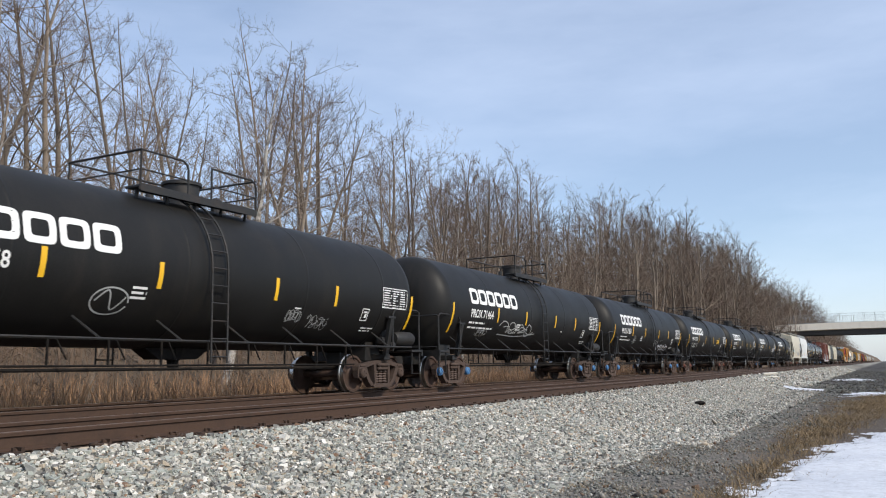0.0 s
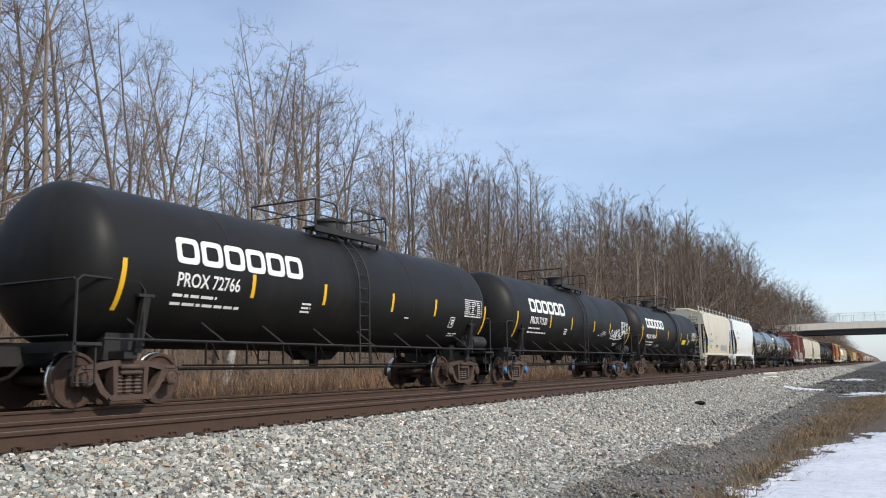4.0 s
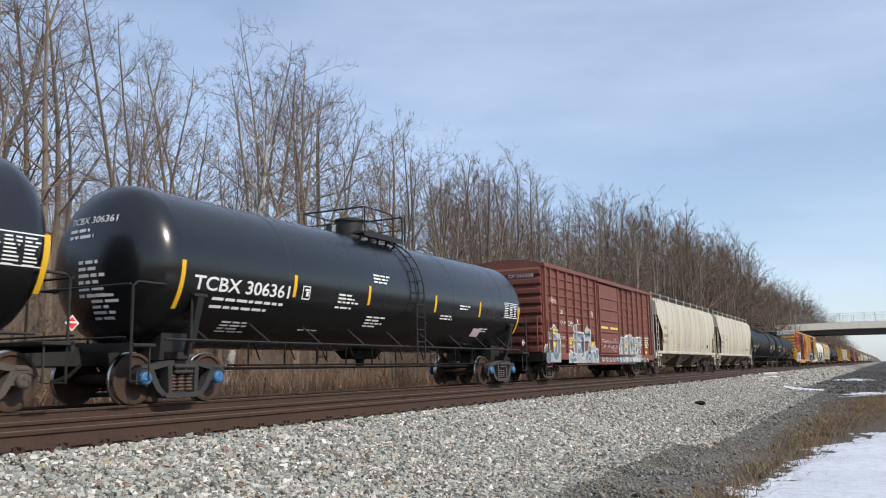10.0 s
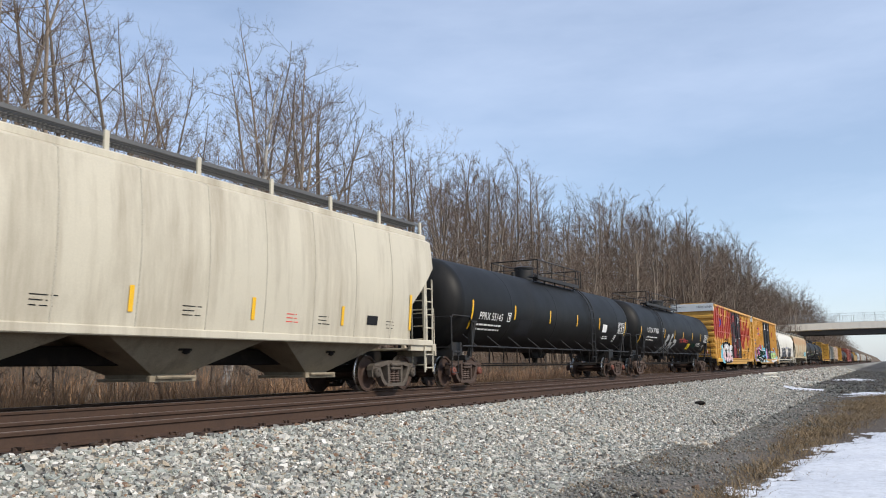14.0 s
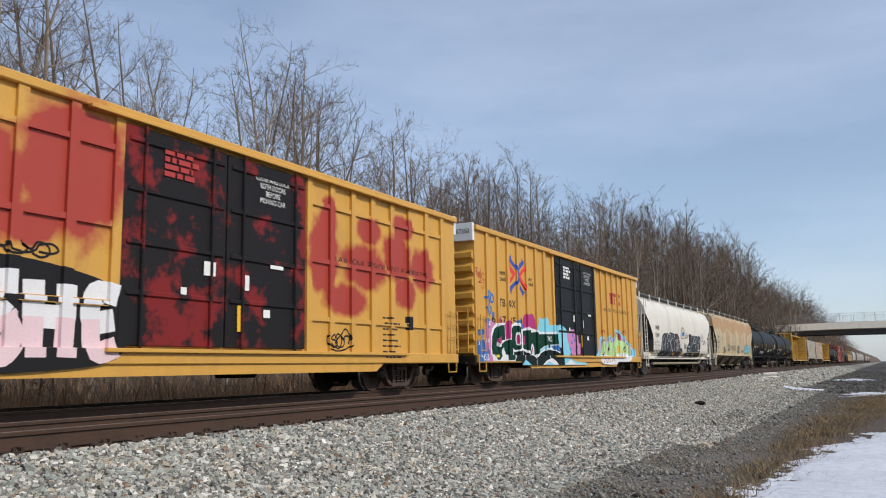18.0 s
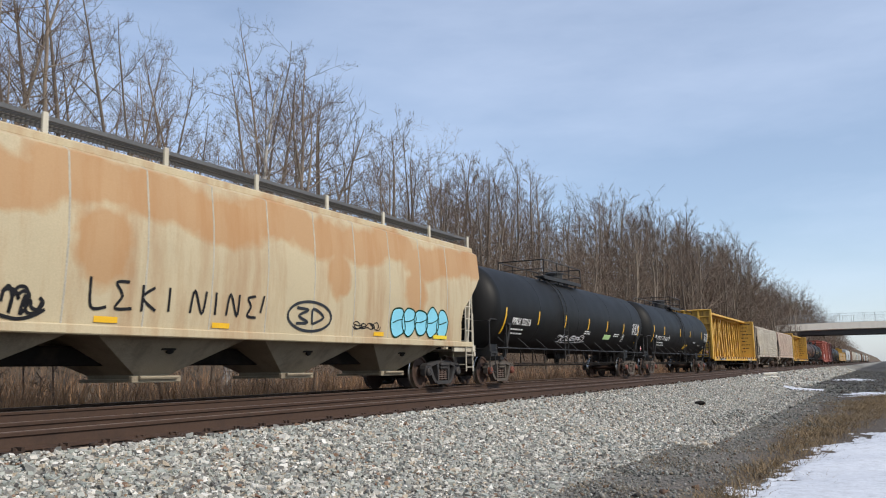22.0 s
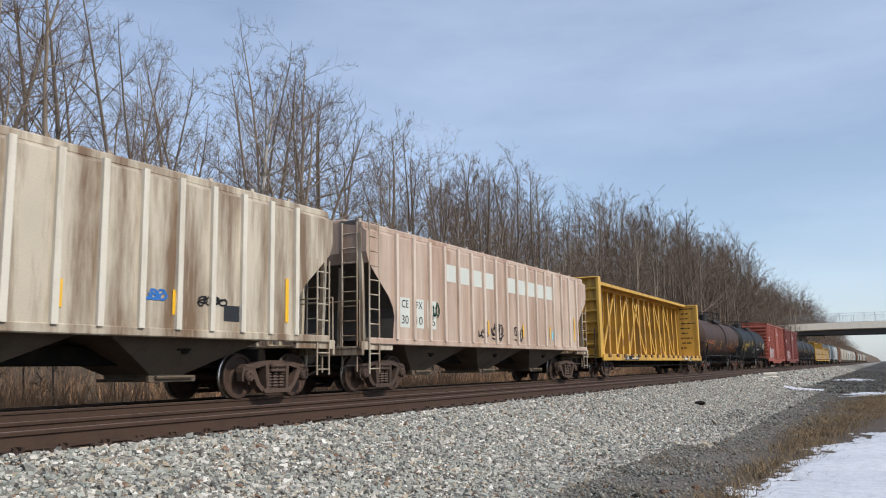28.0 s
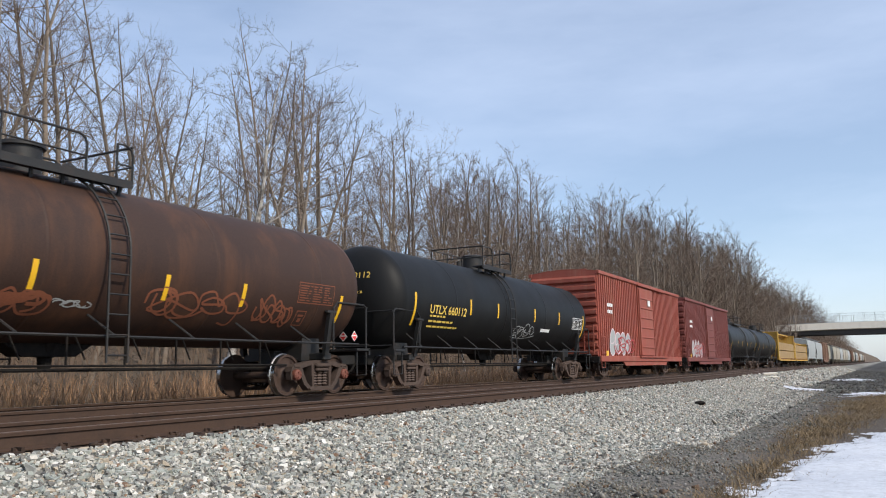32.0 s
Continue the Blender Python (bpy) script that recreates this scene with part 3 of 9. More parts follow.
def ground_sheet():
    xs = np.concatenate([[-2500, -900, -400, -200], np.arange(-120, -24, 4), np.arange(-24, 3, 0.3), np.arange(3, 30, 3), [60, 120, 400, 1200, 2500]])
    ys = np.concatenate([[-800, -200, -60, -20, -8], np.arange(-4, 40, 0.5), np.arange(40, 140, 3), np.arange(140, 500, 20), [600, 900, 1500, 2500, 4000]])
    X, Y = np.meshgrid(xs, ys, indexing="ij")
    Z = ground_height(X, Y) + 0.15 * noise2(X, Y, 0.5, 4) * (X < -17)
    n, m = X.shape
    idx = np.arange(n * m).reshape(n, m)
    faces = np.stack([idx[:-1, :-1], idx[1:, :-1], idx[1:, 1:], idx[:-1, 1:]], -1).reshape(-1, 4)
    me = flat_mesh("ground", np.stack([X, Y, Z], -1).reshape(-1, 3), faces, GROUND, True)
    return tagged(new("ground", me), "gravel, dry weeds and bare woodland soil beside the railway", "ground", kind="structure")


def ground_material():
    """Gravel near the track, leaf litter under the trees, dark cinders by the camera: blended along x."""
    m = bpy.data.materials.new("gravel_and_litter")
    m.use_nodes = True
    n, l = m.node_tree.nodes, m.node_tree.links
    b = n["Principled BSDF"]
    co = n.new("ShaderNodeTexCoord")
    sep = n.new("ShaderNodeSeparateXYZ")
    l.new(co.outputs["Object"], sep.inputs[0])
    wob = n.new("ShaderNodeTexNoise")
    wob.inputs["Scale"].default_value = 0.5
    wob.inputs["Detail"].default_value = 5
    l.new(co.outputs["Object"], wob.inputs["Vector"])
    ma = n.new("ShaderNodeMath")
    ma.operation = "MULTIPLY_ADD"
    ma.inputs[1].default_value, ma.inputs[2].default_value = 1.6, -0.8
    l.new(wob.outputs["Fac"], ma.inputs[0])
    ax = n.new("ShaderNodeMath")
    ax.operation = "ADD"
    l.new(sep.outputs["X"], ax.inputs[0])
    l.new(ma.outputs[0], ax.inputs[1])
    rng = n.new("ShaderNodeMapRange")
    rng.inputs["From Min"].default_value, rng.inputs["From Max"].default_value = -40, 10
    l.new(ax.outputs[0], rng.inputs["Value"])
    ramp = n.new("ShaderNodeValToRGB")
    stops = [(-40, (0.10, 0.075, 0.05)), (-17, (0.10, 0.072, 0.048)), (-14.4, (0.046, 0.029, 0.019)), (-7.0, (0.046, 0.029, 0.019)), (-6.8, (0.20, 0.19, 0.165)),
             (-4.4, (0.19, 0.178, 0.155)), (-3.2, (0.15, 0.138, 0.12)), (-2.2, (0.11, 0.095, 0.08)), (-1.7, (0.07, 0.052, 0.037)), (3.0, (0.10, 0.08, 0.06))]
    while len(ramp.color_ramp.elements) < len(stops):
        ramp.color_ramp.elements.new(0.5)
    for e, (x, c) in zip(ramp.color_ramp.elements, stops):
        e.position, e.color = (x + 40) / 50, (*c, 1)
    l.new(rng.outputs["Result"], ramp.inputs["Fac"])
    vor = n.new("ShaderNodeTexVoronoi")
    vor.inputs["Scale"].default_value = 24
    l.new(co.outputs["Object"], vor.inputs["Vector"])
    mul = n.new("ShaderNodeHueSaturation")
    r2 = n.new("ShaderNodeMapRange")
    r2.inputs["To Min"].default_value, r2.inputs["To Max"].default_value = 0.45, 1.7
    l.new(vor.outputs["Color"], r2.inputs["Value"])
    l.new(r2.outputs["Result"], mul.inputs["Value"])
    l.new(ramp.outputs["Color"], mul.inputs["Color"])
    wet = n.new("ShaderNodeMix")          # dark wet cinders on the level strip further along
    wet.data_type = "RGBA"
    wet.inputs["B"].default_value = (0.052, 0.048, 0.045, 1)
    along = n.new("ShaderNodeMapRange")
    along.inputs["From Min"].default_value, along.inputs["From Max"].default_value = 30, 46
    l.new(sep.outputs["Y"], along.inputs["Value"])
    across = n.new("ShaderNodeMapRange")
    across.inputs["From Min"].default_value, across.inputs["From Max"].default_value = -4.9, -4.1
    l.new(ax.outputs[0], across.inputs["Value"])
    both = n.new("ShaderNodeMath")
    both.operation = "MULTIPLY"
    l.new(along.outputs["Result"], both.inputs[0])
    l.new(across.outputs["Result"], both.inputs[1])
    l.new(both.outputs[0], wet.inputs["Factor"])
    l.new(mul.outputs["Color"], wet.inputs["A"])
    l.new(wet.outputs["Result"], b.inputs["Base Color"])
    b.inputs["Roughness"].default_value = 0.95
    bp = n.new("ShaderNodeBump")
    bp.inputs["Strength"].default_value = 0.9
    bp.inputs["Distance"].default_value = 0.03
    l.new(vor.outputs["Distance"], bp.inputs["Height"])
    bp.invert = True
    l.new(bp.outputs["Normal"], b.inputs["Normal"])
    return m


GROUND = ground_material()
ground_sheet()


# ---- the two tracks ----
def rail_profile(x):
    """Half-turned outline of a rail about x: foot, web and head, its top at z = 0."""
    half = [(0.076, -0.185), (0.076, -0.172), (0.012, -0.150), (0.009, -0.050), (0.034, -0.040), (0.036, -0.008), (0.028, 0.0)]
    return [(x + a, z) for a, z in half] + [(x - a, z) for a, z in reversed(half)]


def build_track(name, cx, label, ties_from, ties_to, loaded):
    tr = thing(name, label, "railway track", at=(cx, 0, 0))
    tr["kind"] = "structure"
    for side in (-0.753, 0.753):
        s = Shape()
        prof = rail_profile(side)
        s.quadmesh([[(x, y, z) for x, z in prof] for y in (-40, 0, 20, 60, 200, 700, 1600)], True)
        r = part("rail", s, RAIL_STEEL, tr)
        top = Shape()
        top.box((side, 780, 0.0005), (0.046, 1640, 0.003))
        part("rail_head", top, RAIL_TOP if loaded else RAIL_WORN, r, "worn running surface")
    tie = Shape()
    tie.box((0, 0, -0.19 - 0.085), (2.6, 0.23, 0.17), 0.012)
    for side in (-0.753, 0.753):
        tie.box((side, 0, -0.187), (0.36, 0.19, 0.014))
        for dx in (-0.10, 0.10):
            tie.box((side + dx, 0.05 * (1 if dx > 0 else -1), -0.168), (0.03, 0.03, 0.05))
        tie.box((side - 0.0, 0.15, -0.172), (0.20, 0.035, 0.05))
    me = tie.mesh("tie", TIE_WOOD)
    rnd = random.Random(7)
    y = ties_from
    while y < ties_to:
        t = part("tie", me, None, tr, at=(rnd.uniform(-0.04, 0.04), y, rnd.uniform(-0.008, 0.006)))
        t.rotation_euler = (0, 0, rnd.uniform(-0.02, 0.02))
        y += 0.51
    return tr


RAIL_WORN = mat("dull_rail_head", (0.24, 0.185, 0.155), 0.5, metal=0.6, var=0.15, scale=3)
build_track("track_near", NEAR_X, "empty railway track with rust-brown rails on dusty ties", -2, 75, False)
build_track("track_far", TRACK_X, "railway track with rust-brown rails under the passing train", -2, 60, True)


# ---- stones ----
def stone_cloud(name, n, xr, yr, size, seed, material, label, lift=0.3, toward=1.0, keep=None, flat=0.7, blocks=False):
    """Crushed stones strewn over the ground, each a broken block of its own."""
    rs = np.random.RandomState(seed)
    x = rs.uniform(*xr, n)
    y = yr[0] + (yr[1] - yr[0]) * rs.uniform(0, 1, n) ** toward
    if keep is not None:
        k = keep(x, y, rs)
        x, y = x[k], y[k]
        n = len(x)
    corner = np.array([(1, 0, 0), (-1, 0, 0), (0, 1, 0), (0, -1, 0), (0, 0, 1), (0, 0, -1)], float) * 1.3
    tris = np.array([(0, 2, 4), (2, 1, 4), (1, 3, 4), (3, 0, 4), (2, 0, 5), (1, 2, 5), (3, 1, 5), (0, 3, 5)])
    if blocks:
        corner = np.array([(i, j, k) for i in (-1, 1) for j in (-1, 1) for k in (-1, 1)], float) * 0.9
        tris = np.array([(0, 1, 3, 2), (4, 6, 7, 5), (0, 4, 5, 1), (2, 3, 7, 6), (0, 2, 6, 4), (1, 5, 7, 3)])
    c = len(corner)
    s = size * np.exp(rs.normal(0, 0.32, n))
    shape = rs.uniform(0.55, 1.15, (n, 1, 3)) * np.array([1, 1, flat])
    local = corner[None] * shape * rs.uniform(0.62, 1.0, (n, c, 1)) + rs.normal(0, 0.17 if blocks else 0.25, (n, c, 3))
    a = rs.uniform(0, 6.28, n)
    b = rs.normal(0, 0.8, n)
    ca, sa, cb, sb = np.cos(a)[:, None], np.sin(a)[:, None], np.cos(b)[:, None], np.sin(b)[:, None]
    lx, ly, lz = local[..., 0], local[..., 1] * cb - local[..., 2] * sb, local[..., 1] * sb + local[..., 2] * cb
    wx, wy = lx * ca - ly * sa, lx * sa + ly * ca
    pts = np.stack([wx, wy, lz], -1) * (s[:, None, None] / 2)
    z = ground_height(x, y) + s * lift * rs.uniform(0.3, 1.0, n)
    pts += np.stack([x, y, z], -1)[:, None]
    faces = (np.arange(n)[:, None, None] * c + tris[None]).reshape(-1, tris.shape[1])
    ob = new(name, flat_mesh(name, pts.reshape(-1, 3), faces, material, not blocks))
    return tagged(ob, label, "gravel", kind="stuff")


thin = lambda x, y, rs: rs.uniform(0, 1, len(x)) > np.clip((x + 4.0) / 2.6, 0, 0.85) + 0.25 * (noise2(x, y, 1.3, 71) > 0.7)
stone_cloud("ballast_stones", 44000, (-7.12, -3.6), (2.5, 16), 0.043, 11, STONE, "crushed light grey ballast stones on the track shoulder", blocks=True, flat=0.6)
stone_cloud("ballast_stones", 44000, (-7.12, -3.0), (16, 48), 0.050, 12, STONE, "crushed light grey ballast stones on the track shoulder", toward=1.5)
stone_cloud("ballast_stones", 9000, (-7.1, -4.2), (48, 150), 0.12, 13, STONE, "crushed light grey ballast stones on the track shoulder", toward=1.4)
stone_cloud("fine_gravel", 36000, (-4.4, -1.4), (6, 24), 0.036, 14, FINE_STONE, "fine grey gravel beside the ballast shoulder", toward=1.2, keep=thin)
stone_cloud("fine_gravel", 16000, (-4.2, -1.2), (22, 60), 0.055, 16, FINE_STONE, "fine grey gravel beside the ballast shoulder", toward=1.4, keep=thin)
stone_cloud("fine_gravel", 9000, (-4.6, 4.0), (46, 150), 0.10, 17, CINDER, "dark wet gravel on the level strip", toward=1.6)
stone_cloud("track_ballast", 9000, (-14.2, -7.0), (3, 40), 0.055, 15, BED_BROWN, "rust-dusted ballast between the ties", toward=1.2, lift=0.2)


# the stones that lie nearest, each a piece of its own
def single_stones():
    bed = thing("loose_stones", "single crushed grey stones lying on the ballast shoulder", "gravel")
    rnd = random.Random(77)
    shapes = []
    for k in range(6):
        s = Shape()
        s.lathe([(-0.017, 0.0), (-0.012, 0.017), (0.0, 0.027), (0.011, 0.02), (0.016, 0.0)], "z", n=7)
        s.v = [(x * rnd.uniform(0.75, 1.2) * 1.15, y * rnd.uniform(0.75, 1.2), z * rnd.uniform(0.7, 1.3)) for x, y, z in s.v]
        shapes.append(s.mesh("stone", STONE_ONE))
    for i in range(260):
        x, y = rnd.uniform(-6.8, -4.6), rnd.uniform(5.0, 10.5)
        o = part("stone", shapes[i % 6], None, bed, at=(x, y, float(ground_height(x, y)) + 0.024))
        o.rotation_euler = (rnd.uniform(-0.5, 0.5), rnd.uniform(-0.5, 0.5), rnd.uniform(0, 6.28))
        k = rnd.uniform(0.7, 1.25)
        o.scale = (k, k, k)


single_stones()


# ---- leafless trees ----
def limb(rnd, p, d, length, r0, r1, n, wobble, rise):
    """A bent tapering stem: its points, radii and last direction."""
    pts, rad = [p.copy()], [r0]
    for i in range(n):
        d = (d + Vector((rnd.gauss(0, wobble), rnd.gauss(0, wobble), rnd.gauss(0, wobble) + rise))).normalized()
        p = p + d * (length / n)
        pts.append(p.copy())
        rad.append(r0 + (r1 - r0) * (i + 1) / n)
    return pts, rad, d


def turned(rnd, d, angle, azimuth):
    """Direction d bent by an angle towards a side."""
    side = d.orthogonal().normalized()
    side.rotate(Matrix.Rotation(azimuth, 3, d))
    return (d * math.cos(angle) + side * math.sin(angle)).normalized()


def grow(seed, height, girth, bare=0.28, limbs=24, angle=0.72, spread=0.30, stems=1, twigs_each=5, sprays=2, lean=(0.0, 0.0), thick=1.0, fan=0.05):
    """Skeleton of a bare tree: slim stems that run up to the top, ascending limbs all the way, and fine shoots on them."""
    rnd = random.Random(seed)
    wood, twigs = [], []

    def shoots(pts, length, count):
        n = len(pts) - 1
        for _ in range(count):
            g = rnd.uniform(0.2, 1.0) * n
            q = min(int(g), n - 1)
            p = pts[q].lerp(pts[q + 1], g - q)
            d = turned(rnd, (pts[q + 1] - pts[q]).normalized(), rnd.uniform(0.4, 1.15), rnd.uniform(0, 6.283))
            tp, tr, td = limb(rnd, p, d, length * rnd.uniform(0.5, 1.2), 0.0056 * thick, 0.003 * thick, 2, 0.12, 0.12)
            twigs.append((tp, tr))
            for _ in range(sprays):
                p3 = tp[0].lerp(tp[2], rnd.uniform(0.15, 0.95))
                d3 = turned(rnd, td, rnd.uniform(0.3, 0.8), rnd.uniform(0, 6.283))
                twigs.append(([p3, p3 + d3 * length * rnd.uniform(0.3, 0.75)], [0.0042 * thick, 0.002 * thick]))

    for stem in range(stems):
        az0 = rnd.uniform(0, 6.283)
        d0 = Vector((lean[0] + 0.12 * (stems > 1) * math.cos(az0), lean[1] + 0.12 * (stems > 1) * math.sin(az0), 1)).normalized()
        tall = height * 0.94 * (1.0 if stem == 0 else rnd.uniform(0.75, 0.95))
        g0 = girth * (1.0 if stem == 0 else 0.75)
        pts, rad, d1 = limb(rnd, Vector((0, 0, -0.5)), d0, tall, g0, 0.010, 12, 0.045, 0.03)
        rad = [g0 * (1 - i / 12) ** 0.85 + 0.010 for i in range(13)]
        wood.append((pts, rad))
        az = rnd.uniform(0, 6.283)
        count = limbs if stem == 0 else limbs * 2 // 3
        for i in range(count):
            t = bare + (0.97 - bare) * ((i + rnd.random()) / count) ** 0.9
            g = t * 12
            q = min(int(g), 11)
            p = pts[q].lerp(pts[q + 1], g - q)
            az += 2.4 + rnd.uniform(-0.5, 0.5)
            long = tall * spread * (1.08 - t) ** 0.6 * rnd.uniform(0.5, 1.15)
            if rnd.random() < 0.15:
                long *= 1.35
            r = min(rad[q] * rnd.uniform(0.30, 0.50), 0.012 + 0.013 * long)
            d = turned(rnd, (pts[q + 1] - pts[q]).normalized(), angle * (1.15 - 0.35 * t) * rnd.uniform(0.6, 1.3), az)
            lp, lr, ld = limb(rnd, p, d, long, max(r, 0.008 * thick), 0.005 * thick, 5, 0.11, fan)
            (wood if r > 0.02 else twigs).append((lp, lr))
            shoots(lp, max(0.4, long * 0.30), twigs_each - 1)
            for _ in range(int(2 + long * 1.2)):
                g2 = rnd.uniform(0.2, 1.0) * 5
                q2 = min(int(g2), 4)
                p2 = lp[q2].lerp(lp[q2 + 1], g2 - q2)
                d2 = turned(rnd, (lp[q2 + 1] - lp[q2]).normalized(), rnd.uniform(0.4, 0.95), rnd.uniform(0, 6.283))
                l2 = long * rnd.uniform(0.28, 0.55) * (1.15 - 0.12 * g2)
                sp, sr, sd = limb(rnd, p2, d2, l2, max(lr[q2] * 0.55, 0.007 * thick), 0.0045 * thick, 3, 0.12, fan + 0.03)
                twigs.append((sp, sr))
                shoots(sp, max(0.35, l2 * 0.45), twigs_each)
    return wood, twigs


def tree_meshes(seed, height, girth, bark, **how):
    wood, twigs = grow(seed, height, girth, **how)
    a, b = Shape(), Shape()
    for p, r in wood:
        a.tube(p, r, 7 if r[0] > 0.07 else 4, False)
    for p, r in twigs:           # three-sided twigs that end in a point
        if len(p) > 2:
            b.tube(p[:-1], r[:-1], 3, False)
        else:
            d = (p[1] - p[0]).normalized()
            q = d.orthogonal().normalized() * r[0]
            b.v += [tuple(p[0] + q), tuple(p[0] - q * 0.5 + d.cross(q) * 0.87), tuple(p[0] - q * 0.5 - d.cross(q) * 0.87)]
        b.v.append(tuple(p[-1]))
        tip = len(b.v) - 1
        b.f += [(tip - 3, tip - 2, tip), (tip - 2, tip - 1, tip), (tip - 1, tip - 3, tip)]
    tris = [t for f in b.f for t in ((f,) if len(f) == 3 else (f[:3], (f[0], f[2], f[3])))]
    return (flat_mesh("trunk", a.v, a.f, bark, True), flat_mesh("crown", b.v, tris, TWIG))


KINDS = []
for k in range(8):
    KINDS.append((16.0, *tree_meshes(40 + k, 16.0, 0.105 + 0.018 * (k % 4), BARK, bare=(0.30, 0.42, 0.22, 0.36)[k % 4], limbs=(20, 16, 22, 18)[k % 4], angle=(1.0, 1.2, 0.9, 1.1)[k % 4], spread=(0.36, 0.42, 0.34, 0.43)[k % 4], fan=0.03, twigs_each=4,
                                     stems=(1, 2, 1, 2, 2, 1, 1, 1)[k], lean=(0.06 * (k % 3 - 1), 0.07 * (k % 2)))))
FAR_KINDS = []
for k in range(6):
    FAR_KINDS.append((16.0, *tree_meshes(80 + k, 16.0, 0.16 + 0.03 * (k % 3), BARK, bare=(0.30, 0.2, 0.36)[k % 3], limbs=(16, 20, 16)[k % 3], angle=(0.90, 0.78, 1.0)[k % 3], spread=(0.42, 0.37, 0.46)[k % 3],
                                         stems=(1, 2)[k % 2], twigs_each=3, sprays=2, thick=1.7)))
BIRCHES = [(16.5, *tree_meshes(63, 16.5, 0.19, BIRCH, bare=0.30, limbs=26, angle=0.9, spread=0.28, lean=(0.02, 0.22), sprays=3)),
           (16.0, *tree_meshes(66, 16.0, 0.10, BIRCH, bare=0.35, limbs=22, angle=0.6, spread=0.22, lean=(0.05, 0.06)))]


def plant(meshes, x, y, scale, turn, label):
    t = thing("tree", label, "tree", "leafless trees along the track", (x, y, float(ground_height(x, y)) - 0.1))
    t.rotation_euler = (0, 0, turn)
    t.scale = (scale, scale, scale)
    part("trunk", meshes[1], None, t)
    part("crown", meshes[2], None, t)
    return t


rt = random.Random(5)
BARE = "tall leafless grey-brown tree with fine twigs"
# the wood's edge against the sky: bearing from the track's direction and height above the level, in degrees
EDGE = ([-2, 2.2, 3.7, 4.9, 7.1, 7.8, 8.8, 11.7, 15.0, 17.3, 20.9, 21.6, 24.0, 27.2, 29.4, 31.2, 32.9, 33.7, 34.6, 37.8, 40.2, 43.7, 46.0, 49.0, 57.6, 75],
        [1.5, 3.2, 4.5, 5.6, 6.1, 8.6, 10.0, 10.9, 12.4, 12.0, 12.3, 14.0, 14.9, 15.8, 16.2, 17.5, 16.0, 14.5, 18.0, 23.5, 25.5, 24.5, 22.5, 26.5, 30, 34])


def wood_height(x, y):
    """How tall a tree at a place stands, to reach the wood's edge."""
    rise = math.tan(radians(float(np.interp(math.degrees(math.atan2(-x, y)), *EDGE))))
    return EYE.z + math.hypot(x, y) * rise - float(ground_height(x, y))


for row, (base_x, gap, share) in enumerate(((-22.5, 3.0, 0.88), (-26.5, 3.3, 0.96), (-32, 3.8, 1.02), (-39, 4.8, 1.04), (-47, 6.5, 1.04))):
    y = 8.0 + row * 3
    while y < 260:
        x = base_x + rt.uniform(-1.8, 1.8) + min(max(y - 60, 0) / 110, 1) * 4.0
        kinds = KINDS if y < 58 else FAR_KINDS
        kind = kinds[rt.randrange(len(kinds))]
        k = wood_height(x, y) / kind[0] * share * (rt.uniform(0.86, 1.04) if rt.random() < 0.7 else rt.uniform(0.62, 0.85))
        plant(kind, x, y, min(max(k, 0.4), 1.55), rt.uniform(0, 6.28), BARE)
        y += gap * rt.uniform(0.6, 1.5) * (0.8 if y > 40 else 1.0) * (1 + max(y - 60, 0) / 130)
for kind, x, y, s, turn in ((0, -21.8, 23.2, 0.92, 0.0), (1, -23.5, 14.5, 0.95, 1.0), (1, -23, 46, 0.8, 2.0)):
    plant(BIRCHES[kind], x, y, s, turn, "leafless birch with pale spotted bark and fine twigs")


def thicket(name, n, xr, yr, hr, seed, label, base=None):
    """Saplings and undergrowth too many to count: thin stems with a spray of twigs."""
    rs = np.random.RandomState(seed)
    verts, faces = [], []
    k = 0
    for i in range(n):
        x, y = rs.uniform(*xr), yr[0] + (yr[1] - yr[0]) * rs.uniform() ** 1.3
        h = rs.uniform(*hr)
        z = float(ground_height(x, y)) - 0.1
        top = np.array([x + rs.normal(0, 0.09 * h), y + rs.normal(0, 0.09 * h), z + h])
        stems = [(np.array([x, y, z]), top, 0.012 * h ** 0.6 + 0.01)]
        for _ in range(9):
            t = rs.uniform(0.2, 0.95)
            p = np.array([x, y, z]) * (1 - t) + top * t
            q = p + np.array([rs.normal(0, 0.17), rs.normal(0, 0.17), rs.uniform(0.02, 0.26)]) * h * (1.1 - 0.5 * t)
            stems.append((p, q, 0.008 + 0.001 * h))
            for _ in range(3):
                u = rs.uniform(0.3, 1)
                p2 = p * (1 - u) + q * u
                stems.append((p2, p2 + np.array([rs.normal(0, 0.09), rs.normal(0, 0.09), rs.uniform(-0.03, 0.15)]) * h, 0.006 + 0.0006 * h))
        for p, q, r in stems:
            d = (q - p) / (np.linalg.norm(q - p) + 1e-6)
            s = np.cross(d, [0.3, 1, 0.2])
            s /= np.linalg.norm(s) + 1e-6
            t = np.cross(d, s)
            ring = [s, -0.5 * s + 0.87 * t, -0.5 * s - 0.87 * t]
            verts += [p + o * r for o in ring] + [q]
            faces += [(k, k + 1, k + 3), (k + 1, k + 2, k + 3), (k + 2, k, k + 3)]
            k += 4
    return tagged(new(name, flat_mesh(name, verts, faces, TWIG)), label, "undergrowth", kind="stuff")


